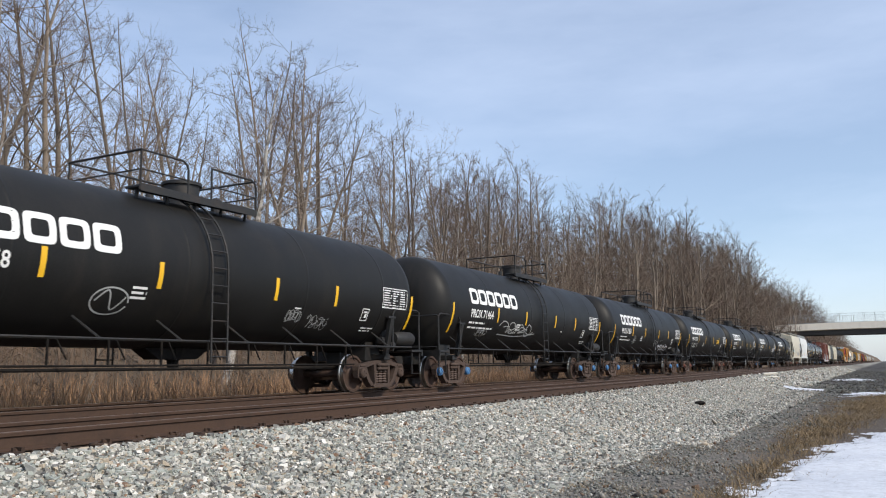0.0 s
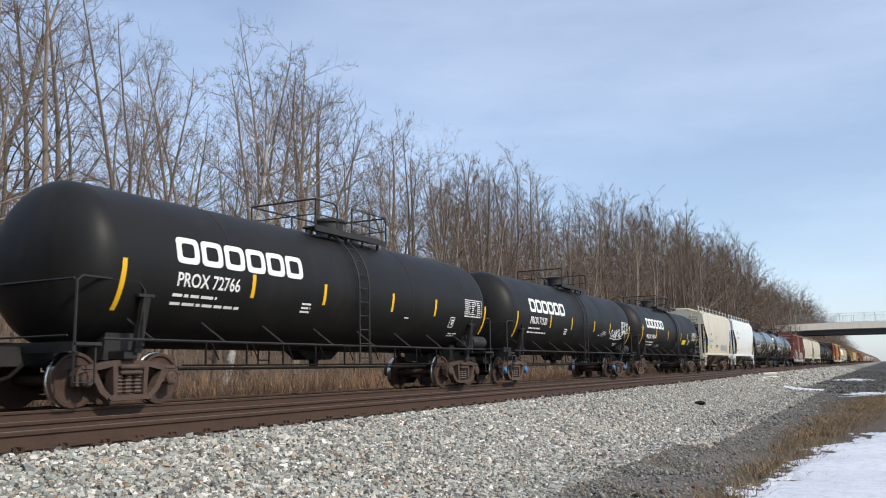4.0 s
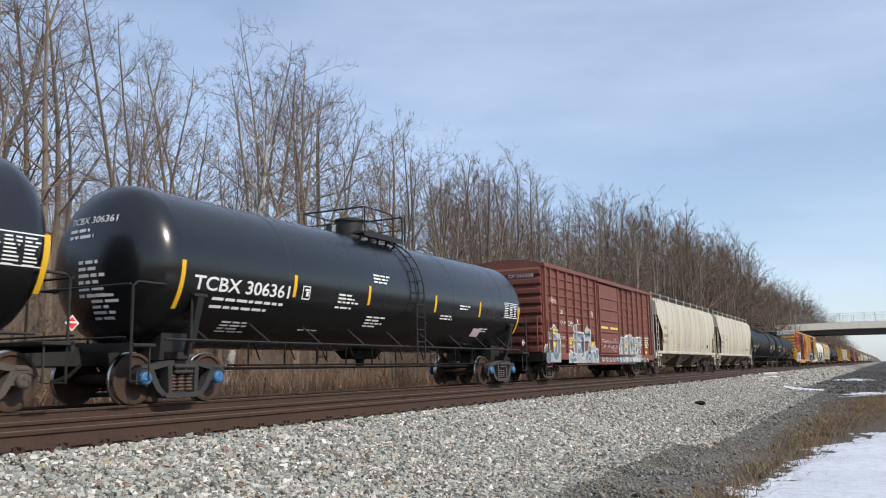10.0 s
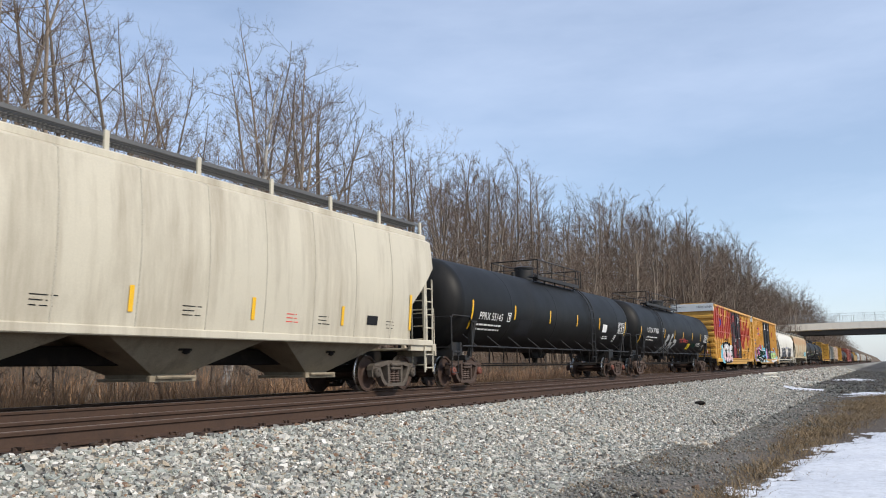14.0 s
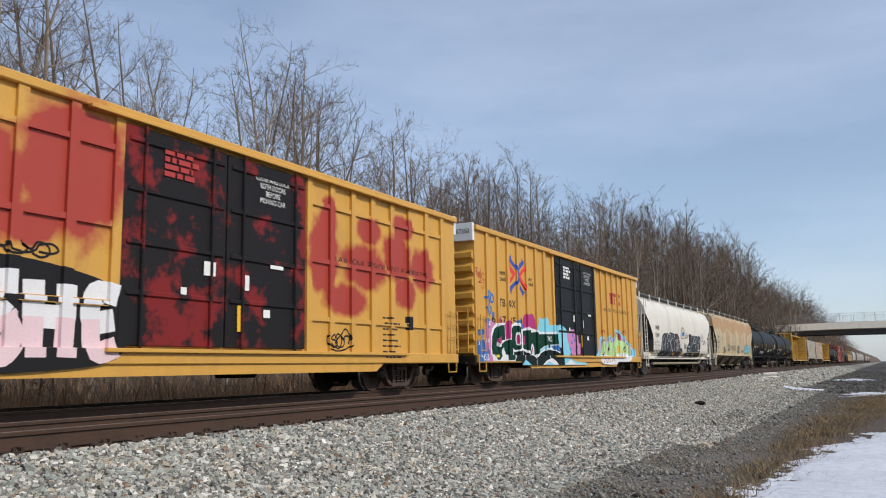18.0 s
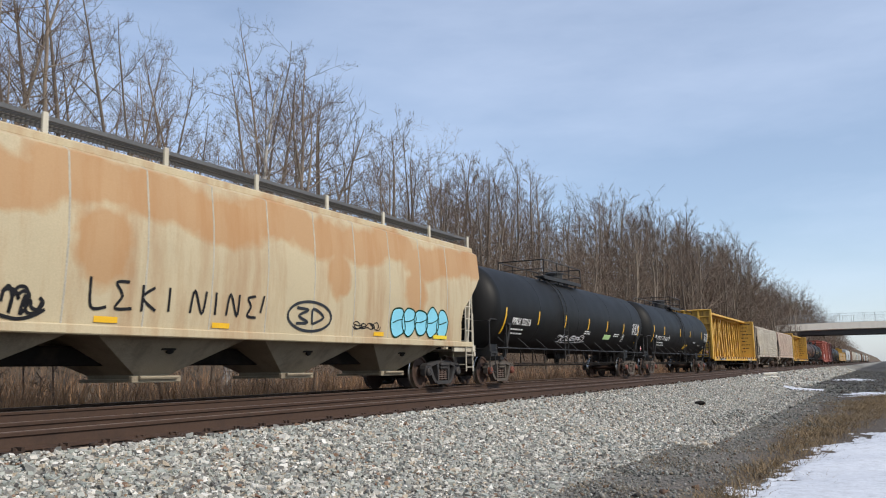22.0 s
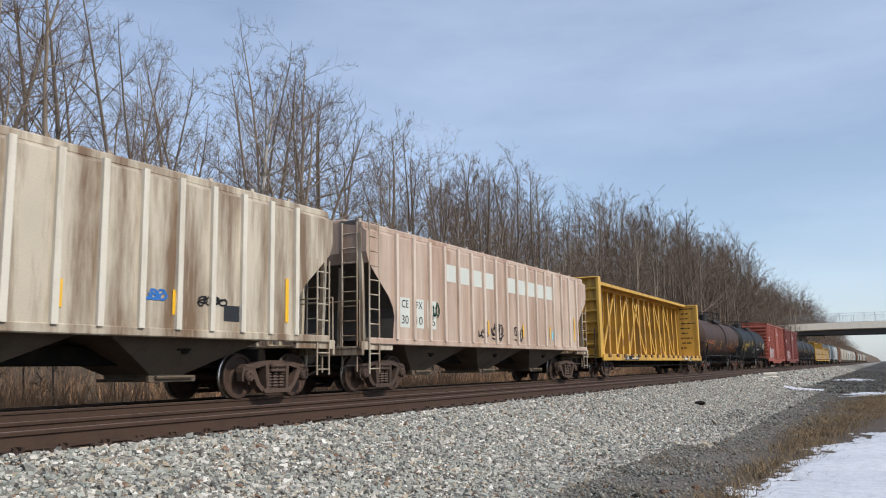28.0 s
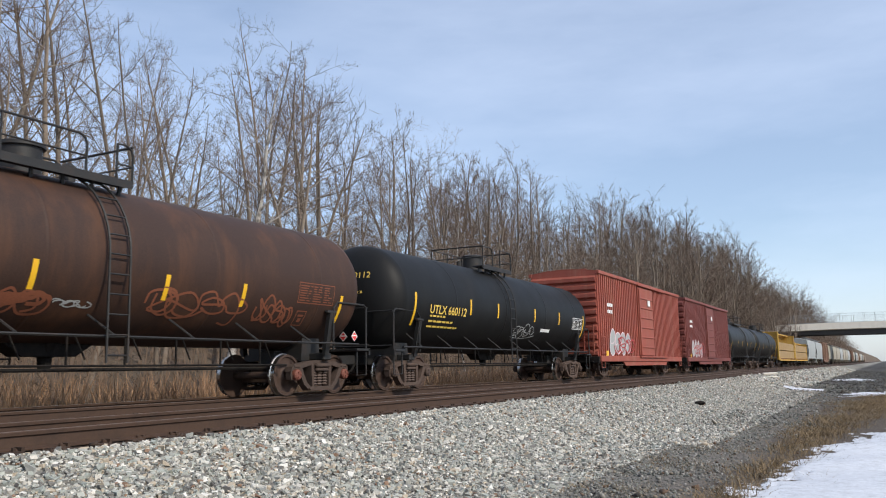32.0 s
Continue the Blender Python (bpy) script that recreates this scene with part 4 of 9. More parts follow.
thicket("undergrowth", 1500, (-32, -17.8), (5, 110), (1.2, 4.5), 21, "leafless brown saplings and brush behind the track")
thicket("undergrowth", 2600, (-62, -27), (6, 150), (3.0, 8.0), 22, "leafless brown saplings in the wood")
thicket("far_woods", 700, (-60, -19), (105, 215), (7, 14), 23, "distant bare brown woodland on a slope")
thicket("far_woods", 1300, (-75, -17), (218, 560), (9, 19), 25, "bare brown woodland on the hillside beyond the bridge")
thicket("far_woods", 900, (-34, -16.6), (214, 720), (6, 13), 26, "bare brown brush along the line beyond the bridge")
thicket("far_woods", 260, (10, 120), (420, 900), (8, 14), 24, "distant bare brown woodland beyond the bridge")


def blades(name, n, xr, yr, hr, wide, seed, material, label, toward=1.0, keep=None, lean=0.25):
    """Dry stalks and blades, each a bent strip."""
    rs = np.random.RandomState(seed)
    x = rs.uniform(*xr, n)
    y = yr[0] + (yr[1] - yr[0]) * rs.uniform(0, 1, n) ** toward
    if keep is not None:
        k = keep(x, y, rs)
        x, y = x[k], y[k]
        n = len(x)
    h = rs.uniform(*hr, n)
    a = rs.uniform(0, 6.28, n)
    w = wide * rs.uniform(0.6, 1.4, n)
    bx, by = rs.normal(0, lean, n) * h, rs.normal(0, lean, n) * h
    z = ground_height(x, y)
    ox, oy = np.cos(a) * w / 2, np.sin(a) * w / 2
    P = np.empty((n, 6, 3))
    for i, (t, k) in enumerate(((0, 1.0), (0.55, 0.8), (1.0, 0.15))):
        cx, cy, cz = x + bx * t * t, y + by * t * t, z + h * t - 0.03
        P[:, 2 * i] = np.stack([cx - ox * k, cy - oy * k, cz], -1)
        P[:, 2 * i + 1] = np.stack([cx + ox * k, cy + oy * k, cz], -1)
    f = np.array([(0, 1, 3, 2), (2, 3, 5, 4)])
    faces = (np.arange(n)[:, None, None] * 6 + f[None]).reshape(-1, 4)
    return tagged(new(name, flat_mesh(name, P.reshape(-1, 3), faces, material)), label, "dry grass", kind="stuff")


blades("dry_reeds", 26000, (-20.5, -15.3), (3, 95), (0.5, 1.5), 0.022, 31, REED, "dry brown reeds and weeds along the far side of the track", toward=1.6)
verge = lambda y: np.interp(y, [6, 10, 12.4, 16.5, 21, 28, 41], [-1.9, -1.75, -1.7, -1.5, -1.45, -0.9, -0.2])
fringe = lambda x, y, rs: (np.abs(x - verge(y)) < (0.26 + 0.038 * np.clip(y - 12, 0, 22)) * rs.uniform(0.1, 1.4, len(x))) & (noise2(x, y, 1.6, 35) + rs.normal(0, 0.35, len(x)) > -0.35)
blades("grass_fringe", 90000, (-3, 1.2), (7, 42), (0.04, 0.20), 0.009, 32, STRAW, "straw-coloured dry grass along the edge of the snow", toward=1.2, keep=fringe, lean=0.8)
weeds = lambda x, y, rs: noise2(x, y, 1.1, 37) + rs.normal(0, 0.3, len(x)) > 0.75
blades("grass_tufts", 30000, (-3.6, -0.6), (7, 40), (0.03, 0.12), 0.006, 33, STRAW, "thin tufts of dead grass in the gravel", toward=1.2, keep=weeds, lean=0.9)

edge_snow = lambda x, y, rs: np.abs(x - np.interp(y, [7, 10.5, 13.2, 15.2, 18, 21, 26], [-1.75, -1.5, -1.22, -1.1, -0.75, -0.1, 1.2]) - 0.22) < 0.35 * rs.uniform(0, 1, len(x))
blades("grass_tufts", 24000, (-1.9, 1.0), (8, 24), (0.02, 0.07), 0.010, 34, LITTER, "dark dead grass poking through the thin snow", toward=1.0, keep=edge_snow, lean=1.4)


# ---- snow ----
def snow_patch(x0, x1, y0, y1, edge, seed, label, thick=0.02, nx=90, ny=110, rough=1.0):
    """A thin crust of snow with a ragged edge, lying on the ground."""
    xs, ys = np.linspace(x0, x1, nx), y0 + (y1 - y0) * np.linspace(0, 1, ny) ** 1.3
    X, Y = np.meshgrid(xs, ys, indexing="ij")
    fine = 0.5 * noise2(X, Y, 4.0, seed + 2) + 0.5 * noise2(X, Y, 9.0, seed + 4) + 0.45 * noise2(X, Y, 19.0, seed + 5) + 0.4 * noise2(X, Y, 34.0, seed + 6)
    near = np.clip(1.0 - edge(X, Y) / 0.55, 0.25, 1.0)
    d = edge(X, Y) + 0.07 * noise2(X, Y, 1.3, seed) + 0.17 * rough * fine * near
    Z = ground_height(X, Y) + 0.012 + np.clip(d, -0.3, 0.1) * thick / 0.1 + 0.006 * noise2(X * 1.5, Y, 5, seed + 3)
    idx = np.arange(nx * ny).reshape(nx, ny)
    faces = np.stack([idx[:-1, :-1], idx[1:, :-1], idx[1:, 1:], idx[:-1, 1:]], -1).reshape(-1, 4)
    D = d.reshape(-1)
    faces = faces[(D[faces] > -0.2).any(1)]
    return tagged(new("snow", flat_mesh("snow", np.stack([X, Y, Z], -1).reshape(-1, 3), faces, SNOW, True)), label, "snow", kind="stuff")


snow_patch(-1.9, 4.5, 7.5, 26, lambda X, Y: (X - np.interp(Y, [7, 10.5, 13.2, 15.2, 18, 21, 26], [-1.75, -1.5, -1.22, -1.1, -0.75, -0.1, 1.2])) * 0.55, 51, "thin crusted snow lying on the verge", nx=200, ny=300)
snow_patch(-4.0, -0.9, 70, 88, lambda X, Y: 0.3 - np.abs(Y - 78) * 0.06 - np.abs(X + 2.3) * 0.15, 55, "strip of old snow on the gravel", rough=0.3)
snow_patch(-2.0, 3.0, 41, 50, lambda X, Y: np.minimum((X + 1.3) * 0.3, 0.3 - np.abs(Y - 45.5) * 0.12), 58, "strip of old snow on the gravel", rough=0.3)
snow_patch(-4.9, -3.0, 46, 50.5, lambda X, Y: 0.22 - np.abs(Y - 48.1) * 0.10 - np.abs(X + 3.9) * 0.14, 61, "strip of old snow on the gravel", rough=0.3, thick=0.07)


# ---- road bridge over the railway ----
def build_bridge():
    br = thing("road_bridge", "pale concrete road bridge with a mesh fence over the railway", "bridge", at=(-12, 205, 0))
    br.rotation_euler = (0, 0, radians(12))
    deck = Shape()
    n = 16
    rows = []
    for i in range(n + 1):
        x = -38.5 + 78.5 * i / n
        rise = -0.0007 * (x - 13) ** 2
        rows.append([(x, y, z + rise) for y, z in ((0, 7.9), (0, 9.38), (0.35, 9.38), (0.35, 8.95), (10.6, 8.95), (10.6, 9.38), (11, 9.38), (11, 7.9), (10.4, 7.75), (0.6, 7.75))])
    deck.quadmesh(rows, True)
    deck.face([rows[0][i] for i in range(10)])
    deck.face([rows[-1][i] for i in range(9, -1, -1)])
    part("deck", deck, CONCRETE, br)
    for y in (1.0, 3.2, 5.5, 7.8, 10.0):
        g = Shape()
        g.quadmesh([[(x, y + a, z - (0.0007 * (x - 13) ** 2 if z > 7 else 0)) for a, z in ((-0.25, 7.75), (0.25, 7.75), (0.25, 6.65), (-0.25, 6.65))] for x in np.linspace(-37, 39, 12)], True)
        part("girder", g, GIRDER, br)
    for x in (-38.0, 38):
        ab = Shape()
        ab.box((x, 5.5, 2.6), (3.0, 12.5, 10.0), 0.05)
        part("abutment", ab, CONCRETE, br)
    for y in (0.2, 10.8):
        for i in range(30):
            x = -32.2 + 2.4 * i
            p = Shape()
            z = 9.3 - 0.0007 * (x - 13) ** 2
            p.tube([(x, y, z - 0.1), (x, y, z + 2.15)], 0.035, 6)
            part("fence_post", p, FENCE, br)
        for h in (0.15, 2.1):
            rl = Shape()
            rl.tube([(x, y, 9.3 - 0.0007 * (x - 13) ** 2 + h) for x in np.linspace(-32.2, 37.4, 16)], 0.025, 5)
            part("fence_rail", rl, FENCE, br)
        net = Shape()
        for i in range(0, 168):
            x = -32.2 + 0.416 * i
            z = 9.3 - 0.0007 * (x - 13) ** 2
            net.tube([(x, y, z + 0.15), (x, y, z + 2.1)], 0.006, 3, False)
        for k in range(10):
            net.tube([(x, y, 9.45 - 0.0007 * (x - 13) ** 2 + 0.2 * k) for x in np.linspace(-32.2, 37.4, 16)], 0.006, 3, False)
        part("fence_mesh", net, FENCE, br)
    return br


build_bridge()


# ---- small things by the track ----
def build_slabs():
    s = Shape()
    s.box((0, 0, 0.06), (0.95, 0.8, 0.12), 0.03, Euler((0.06, 0.05, 0.2)).to_matrix())
    base = thing("concrete_slab", "pale broken concrete slabs stacked beside the track", "concrete slab", at=(-6.45, 55.2, float(ground_height(-6.45, 55.2)) - 0.03))
    part("lower_slab", s, CONCRETE, base)
    t = Shape()
    t.box((0.02, 0.1, 0.26), (0.85, 0.5, 0.11), 0.03, Euler((0.05, -0.04, 0.3)).to_matrix())
    part("upper_slab", t, CONCRETE, base)


build_slabs()
rock = Shape()
rock.lathe([(-0.16, 0.0), (-0.12, 0.13), (0.0, 0.19), (0.1, 0.14), (0.15, 0.0)], "z", n=9)
rock.v = [(x * (1 + 0.3 * math.sin(7 * y + 3)) * 1.3, y * (1 + 0.25 * math.cos(9 * x)), z * 0.7) for x, y, z in rock.v]
rock.v = [(x * 0.62, y * 0.62, z * 0.62) for x, y, z in rock.v]
dark_rock = new("rock", rock.mesh("rock", UNDER))
dark_rock.location = (-5.07, 26.06, float(ground_height(-5.07, 26.06)) + 0.08)
tagged(dark_rock, "dark lump of rock lying on the ballast", "rock")


# ---- running gear shared by all cars ----
AXLE = 0.889


def wheelset_mesh():
    s = Shape()
    for k in (-1, 1):
        prof = [(0.66, 0.09), (0.68, 0.20), (0.70, 0.36), (0.682, 0.395), (0.682, 0.482), (0.712, 0.476), (0.722, 0.457), (0.822, 0.452), (0.826, 0.40),
                (0.79, 0.375), (0.765, 0.22), (0.80, 0.15), (0.84, 0.13), (0.84, 0.0)]
        s.lathe([(k * a, r) for a, r in prof], "x", n=24)
    s.lathe([(-0.95, 0.0), (-0.95, 0.085), (0.95, 0.085), (0.95, 0.0)], "x", n=10)
    me = s.mesh("wheelset", WHEEL, True)
    me.materials.append(TREAD)
    for p in me.polygons:
        r = math.hypot(p.center.y, p.center.z)
        if r > 0.44:
            p.material_index = 1
    return me


WHEELSET = wheelset_mesh()
WHEELSETS = []          # every wheelset with its place on its truck, keyed together in motions()


def truck_meshes(material):
    bol = Shape()
    bol.box((0, 0, 0.56), (1.9, 0.36, 0.24), 0.03)
    bol.box((0, 0, 0.72), (0.5, 0.5, 0.1), 0.02)
    bol.box((0, 0.55, 0.36), (1.5, 0.10, 0.14), 0.02)
    bol.box((0, -0.55, 0.36), (1.5, 0.10, 0.14), 0.02)
    fr = Shape()
    top = [(-1.08, 0.53), (-1.05, 0.63), (-0.96, 0.69), (-0.72, 0.705), (-0.48, 0.755), (-0.25, 0.775), (0.25, 0.775), (0.48, 0.755), (0.72, 0.705), (0.96, 0.69), (1.05, 0.63), (1.08, 0.53),
           (0.98, 0.575), (0.75, 0.60), (0.58, 0.625), (0.36, 0.675), (-0.36, 0.675), (-0.58, 0.625), (-0.75, 0.60), (-0.98, 0.575)]
    fr.prism(top, -0.09, 0.09)
    fr.prism([(-0.46, 0.15), (-0.40, 0.105), (0.40, 0.105), (0.46, 0.15), (0.38, 0.195), (-0.38, 0.195)], -0.12, 0.12)
    for k in (-1, 1):            # slanting arm and column leave an open window between them
        fr.prism([(k * 0.30, 0.12), (k * 0.46, 0.125), (k * 0.62, 0.25), (k * 0.75, 0.45), (k * 0.86, 0.57), (k * 0.84, 0.64), (k * 0.70, 0.63), (k * 0.62, 0.47), (k * 0.52, 0.30), (k * 0.40, 0.20)], -0.085, 0.085)
        fr.prism([(k * 0.275, 0.19), (k * 0.345, 0.19), (k * 0.365, 0.45), (k * 0.38, 0.69), (k * 0.275, 0.69)], -0.10, 0.10)
        fr.prism([(k * 1.02, 0.60), (k * 1.075, 0.55), (k * 1.06, 0.36), (k * 1.01, 0.35)], -0.07, 0.07)
        fr.prism([(k * 0.72, 0.62), (k * 0.78, 0.62), (k * 0.775, 0.40), (k * 0.735, 0.40)], -0.07, 0.07)
        fr.box((0.095, k * 0.32, 0.45), (0.02, 0.03, 0.40), 0.008)
        fr.box((0.088, k * 0.88, 0.645), (0.04, 0.22, 0.05), 0.01)
    fr.box((0.12, 0, 0.66), (0.10, 0.50, 0.09), 0.03)
    fr.box((0.06, 0, 0.565), (0.16, 0.46, 0.07), 0.02)
    sp = Shape()
    for y in (-0.2, 0.0, 0.2):
        z = 0.21
        prof = []
        while z < 0.53:
            prof += [(z, 0.066), (z + 0.03, 0.096)]
            z += 0.062
        sp.lathe(prof, "z", (0, y, 0), 7)
    cap = Shape()
    cap.box((-0.02, 0, 0.03), (0.16, 0.24, 0.26), 0.05)
    cap.lathe([(0.05, 0.0), (0.05, 0.125), (0.13, 0.12), (0.16, 0.09), (0.165, 0.0)], "x", n=14)
    for a in range(3):
        cap.box((0.168, 0.055 * math.cos(a * 2.1), 0.055 * math.sin(a * 2.1)), (0.02, 0.03, 0.03))
    return [bol.mesh("truck", material), fr.mesh("side_frame", material), sp.mesh("spring_nest", SPRING), cap.mesh("bearing_cap", material)]


TRUCKS = {"grey": truck_meshes(TRUCK_GREY), "brown": truck_meshes(TRUCK_BROWN), "dark": truck_meshes(TRUCK_DARK)}
CAPS = {}
for key, m_ in (("blue", CAP_BLUE), ("rust", CAP_RUST)):
    c_ = TRUCKS["grey"][3].copy()
    c_.materials.clear()
    c_.materials.append(m_)
    CAPS[key] = c_


def add_truck(car, y, kind="brown", cap="", far=False):
    bol, frm, spr, capm = TRUCKS[kind]
    t = part("truck", bol, None, car, at=(0, y, 0))
    for k in ((-1, 1) if not far else (1,)):
        part("side_frame", frm, None, t, at=(k * 1.0, 0, 0))
        part("spring_nest", spr, None, t, at=(k * 1.0, 0, 0))
    for e in (-1, 1):
        w = part("wheelset", WHEELSET, None, t, at=(0, e * AXLE, 0.457))
        WHEELSETS.append(w)
        for k in ((-1, 1) if not far else (1,)):
            c = part("bearing_cap", CAPS.get(cap, capm), None, t, "blue bearing cap" if cap == "blue" else "", at=(k * 1.0, e * AXLE, 0.457))
            c.rotation_euler = (0, 0, 0 if k > 0 else math.pi)


def coupler_mesh():
    s = Shape()
    s.box((0, 0.2, 0.82), (0.16, 0.9, 0.18), 0.02)
    s.box((0.02, -0.28, 0.82), (0.30, 0.24, 0.30), 0.05)
    s.box((0.10, -0.42, 0.82), (0.10, 0.14, 0.26), 0.03)
    s.tube([(0.22, 0.1, 0.75), (0.26, -0.2, 0.52), (0.2, -0.5, 0.42)], 0.03, 5)
    return s.mesh("coupler", UNDER)


COUPLER = coupler_mesh()


def add_couplers(car, half):
    part("coupler", COUPLER, None, car, at=(0, -half + 0.45, 0))
    c = part("coupler", COUPLER, None, car, at=(0, half - 0.45, 0))
    c.rotation_euler = (0, 0, math.pi)


FAR_AWAY = []            # filled once the cars are too far off for their rungs to be told apart


def joined_ladder(line, y, k, z0, z1, step, bar):
    s = Shape()
    for e in (-k, k):
        s.tube([(p[0], y + e, p[1]) for p in line], bar, 4)
    z = z0 + 0.12
    while z < z1:
        s.tube([(line[0][0], y - k, z), (line[0][0], y + k, z)], bar * 0.75, 4)
        z += step
    return s


def ladder(name, car, x, y, z0, z1, wide, material, path=None, step=0.33, bar=0.022):
    """A ladder of two rails and round rungs; path: points (x, z) its rails follow, else straight up."""
    s = Shape()
    line = path or [(x, z0), (x, z1)]
    k = wide / 2
    if FAR_AWAY:
        return part(name, joined_ladder(line, y, k, z0, z1, step, bar), material, car)
    s.tube([(p[0], y - k, p[1]) for p in line], bar, 5)
    t = Shape()
    t.tube([(p[0], y + k, p[1]) for p in line], bar, 5)
    frame_ = part(name, s, material, car)
    part("stile", t, material, frame_)
    z = z0 + 0.12
    while z < z1:
        px = float(np.interp(z, [p[1] for p in line], [p[0] for p in line])) if line[0][1] < line[-1][1] else x
        r = Shape()
        r.tube([(px, y - k, z), (px, y + k, z)], bar * 0.75, 5)
        part("rung", r, material, frame_)
        z += step
    return frame_


def end_ladder(car, x, y, z0, z1, material):
    """A ladder across the car's end, facing along the track."""
    return ladder_across("end_ladder", car, x, y, z0, z1, material)


def ladder_across(name, car, x, y, z0, z1, material):
    s, t = Shape(), Shape()
    s.tube([(x - 0.22, y, z0), (x - 0.22, y, z1)], 0.022, 5)
    t.tube([(x + 0.22, y, z0), (x + 0.22, y, z1)], 0.022, 5)
    frame_ = part(name, s, material, car)
    part("stile", t, material, frame_)
    if FAR_AWAY:
        return frame_
    z = z0 + 0.15
    while z < z1:
        r = Shape()
        r.tube([(x - 0.22, y, z), (x + 0.22, y, z)], 0.016, 5)
        part("rung", r, material, frame_)
        z += 0.36
    return frame_


# ---- tank cars ----
def tank_car(label, s_front, s_rear, r, zc, half, over, paint, marks=None, trucks="brown", cap="", platform=(-1.9, 1.9), dome=0.0, ladder_y=0.15,
             belts=(), strips=(-3.64, -1.24, 1.69, 3.98), ends=(-6.85, 7.22), strip_z=2.0, long_rail=False, head=0.5, dome_r=0.36, reservoir=False):
    """half: from the centre to the ends of the tank; over: to the couplers' faces."""
    c = s_rear - s_front
    car = thing("tank_car", label, "tank car", "cars of the freight train", (TRACK_X, (s_front + s_rear) / 2, 0))
    CARS.append((car, (s_front + s_rear) / 2))
    s = Shape()
    d = r * head
    prof = [(-half, 0.0)]
    for i in range(1, 9):
        a = math.pi / 2 * i / 8
        prof.append((-half + d * (1 - math.cos(a)), r * math.sin(a) ** 0.85))
    prof += [(-half + d + 0.04, r), (-half + d + 0.25, r)]
    seams = [-half * 0.55, -half * 0.1, half * 0.35, half * 0.75]
    for y in seams:
        prof += [(y - 0.16, r), (y - 0.05, r), (y - 0.03, r), (y - 0.015, r + 0.006), (y + 0.015, r + 0.006), (y + 0.03, r), (y + 0.05, r), (y + 0.16, r)]
    prof += [(-a, b) for a, b in reversed(prof[:11])]
    s.lathe(prof, "y", (0, 0, zc), 56)
    part("tank", s, paint, car, smooth=True)
    for y in belts:
        b = Shape()
        b.lathe([(y - 0.35, r + 0.004), (y - 0.35, r + 0.045), (y + 0.35, r + 0.045), (y + 0.35, r + 0.004)], "y", (0, 0, zc), 56)
        part("band", b, STRAP_BLACK, car, "raised black band round the tank", smooth=True)
    top = zc + r
    # manway, valve housing, platform and its rails
    m = Shape()
    m.lathe([(top - 0.15, dome_r), (top + 0.42, dome_r), (top + 0.42, dome_r + 0.05), (top + 0.48, dome_r + 0.05), (top + 0.52, dome_r - 0.06), (top + 0.53, 0.0)], "z", (0, dome, 0), 20)
    part("manway", m, IRON, car, smooth=True)
    v = Shape()
    v.lathe([(top - 0.1, 0.12), (top + 0.22, 0.12), (top + 0.28, 0.07), (top + 0.29, 0)], "z", (0.25, dome + 0.75, 0), 10)
    part("valve", v, IRON, car)
    v = Shape()
    v.lathe([(top - 0.1, 0.08), (top + 0.26, 0.08), (top + 0.27, 0)], "z", (-0.2, dome - 0.65, 0), 10)
    part("valve", v, IRON, car)
    p0, p1 = platform
    for x in (-0.78, 0.78):
        pf = Shape()
        pf.box((x, (p0 + p1) / 2, top - 0.02), (0.40, p1 - p0, 0.05), 0.01)
        pf.box((x + (0.2 if x > 0 else -0.2), (p0 + p1) / 2, top - 0.05), (0.03, p1 - p0, 0.14))
        for y in np.linspace(p0 + 0.1, p1 - 0.1, 5):
            pf.beam((x, y, top - 0.04), (x * 0.95, y, zc + math.sqrt(max(r * r - x * x, 0)) - 0.05), 0.05)
        part("platform", pf, IRON, car)
    rh = 0.64
    for x in (-0.97, 0.97):
        runs = ((p0, ladder_y - 0.32), (ladder_y + 0.30, p1)) if x > 0 and p0 < ladder_y - 0.7 else ((p0, p1),)
        for a, b in runs:
            rl = Shape()
            rl.tube([(x, a, top - 0.1), (x, a, top + rh), (x, b - 0.15, top + rh), (x, b - 0.04, top + rh - 0.06), (x, b, top + rh - 0.16), (x, b, top - 0.1)], 0.024, 6)
            rl.tube([(x, a, top + 0.28), (x, b, top + 0.28)], 0.017, 5)
            n_post = int((b - a) / 1.6)
            for q in range(n_post):
                y = a + (b - a) * (q + 1) / (n_post + 1)
                rl.tube([(x, y, top - 0.1), (x, y, top + rh)], 0.02, 5)
            part("guard_rail", rl, IRON, car)
    for y in (p0, p1):
        rl = Shape()
        rl.tube([(0.97, y, top + rh), (-0.97, y, top + rh)], 0.024, 6)
        rl.tube([(0.97, y, top + 0.28), (-0.97, y, top + 0.28)], 0.017, 5)
        part("guard_rail", rl, IRON, car)
    # ladders that follow the tank's round
    for k in (-1, 1):
        path = [(k * (r + 0.10), zc - 1.75)]
        path += [(k * (r + 0.09) * math.cos(a), zc + (r + 0.09) * math.sin(a)) for a in np.linspace(0.0, 1.12, 8)]
        ladder("ladder", car, k * r, ladder_y, path[0][1], path[-1][1], 0.42, IRON, path)
    # pipe rail along the foot of the tank, with its struts
    zr = zc - r + 0.10
    for k in (-1, 1):
        rl = Shape()
        rl.tube([(k * 1.42, -half + 0.55, zr), (k * 1.42, half - 0.55, zr)], 0.026, 6)
        y = -half + 1.6
        while y < half - 1.2:
            a = -0.85
            rl.tube([(k * 1.42, y, zr), (k * (r + 0.01) * math.cos(a), y - 0.35, zc + (r + 0.01) * math.sin(a) + 0.22)], 0.02, 5)
            y += 1.75
        part("side_rail", rl, IRON, car)
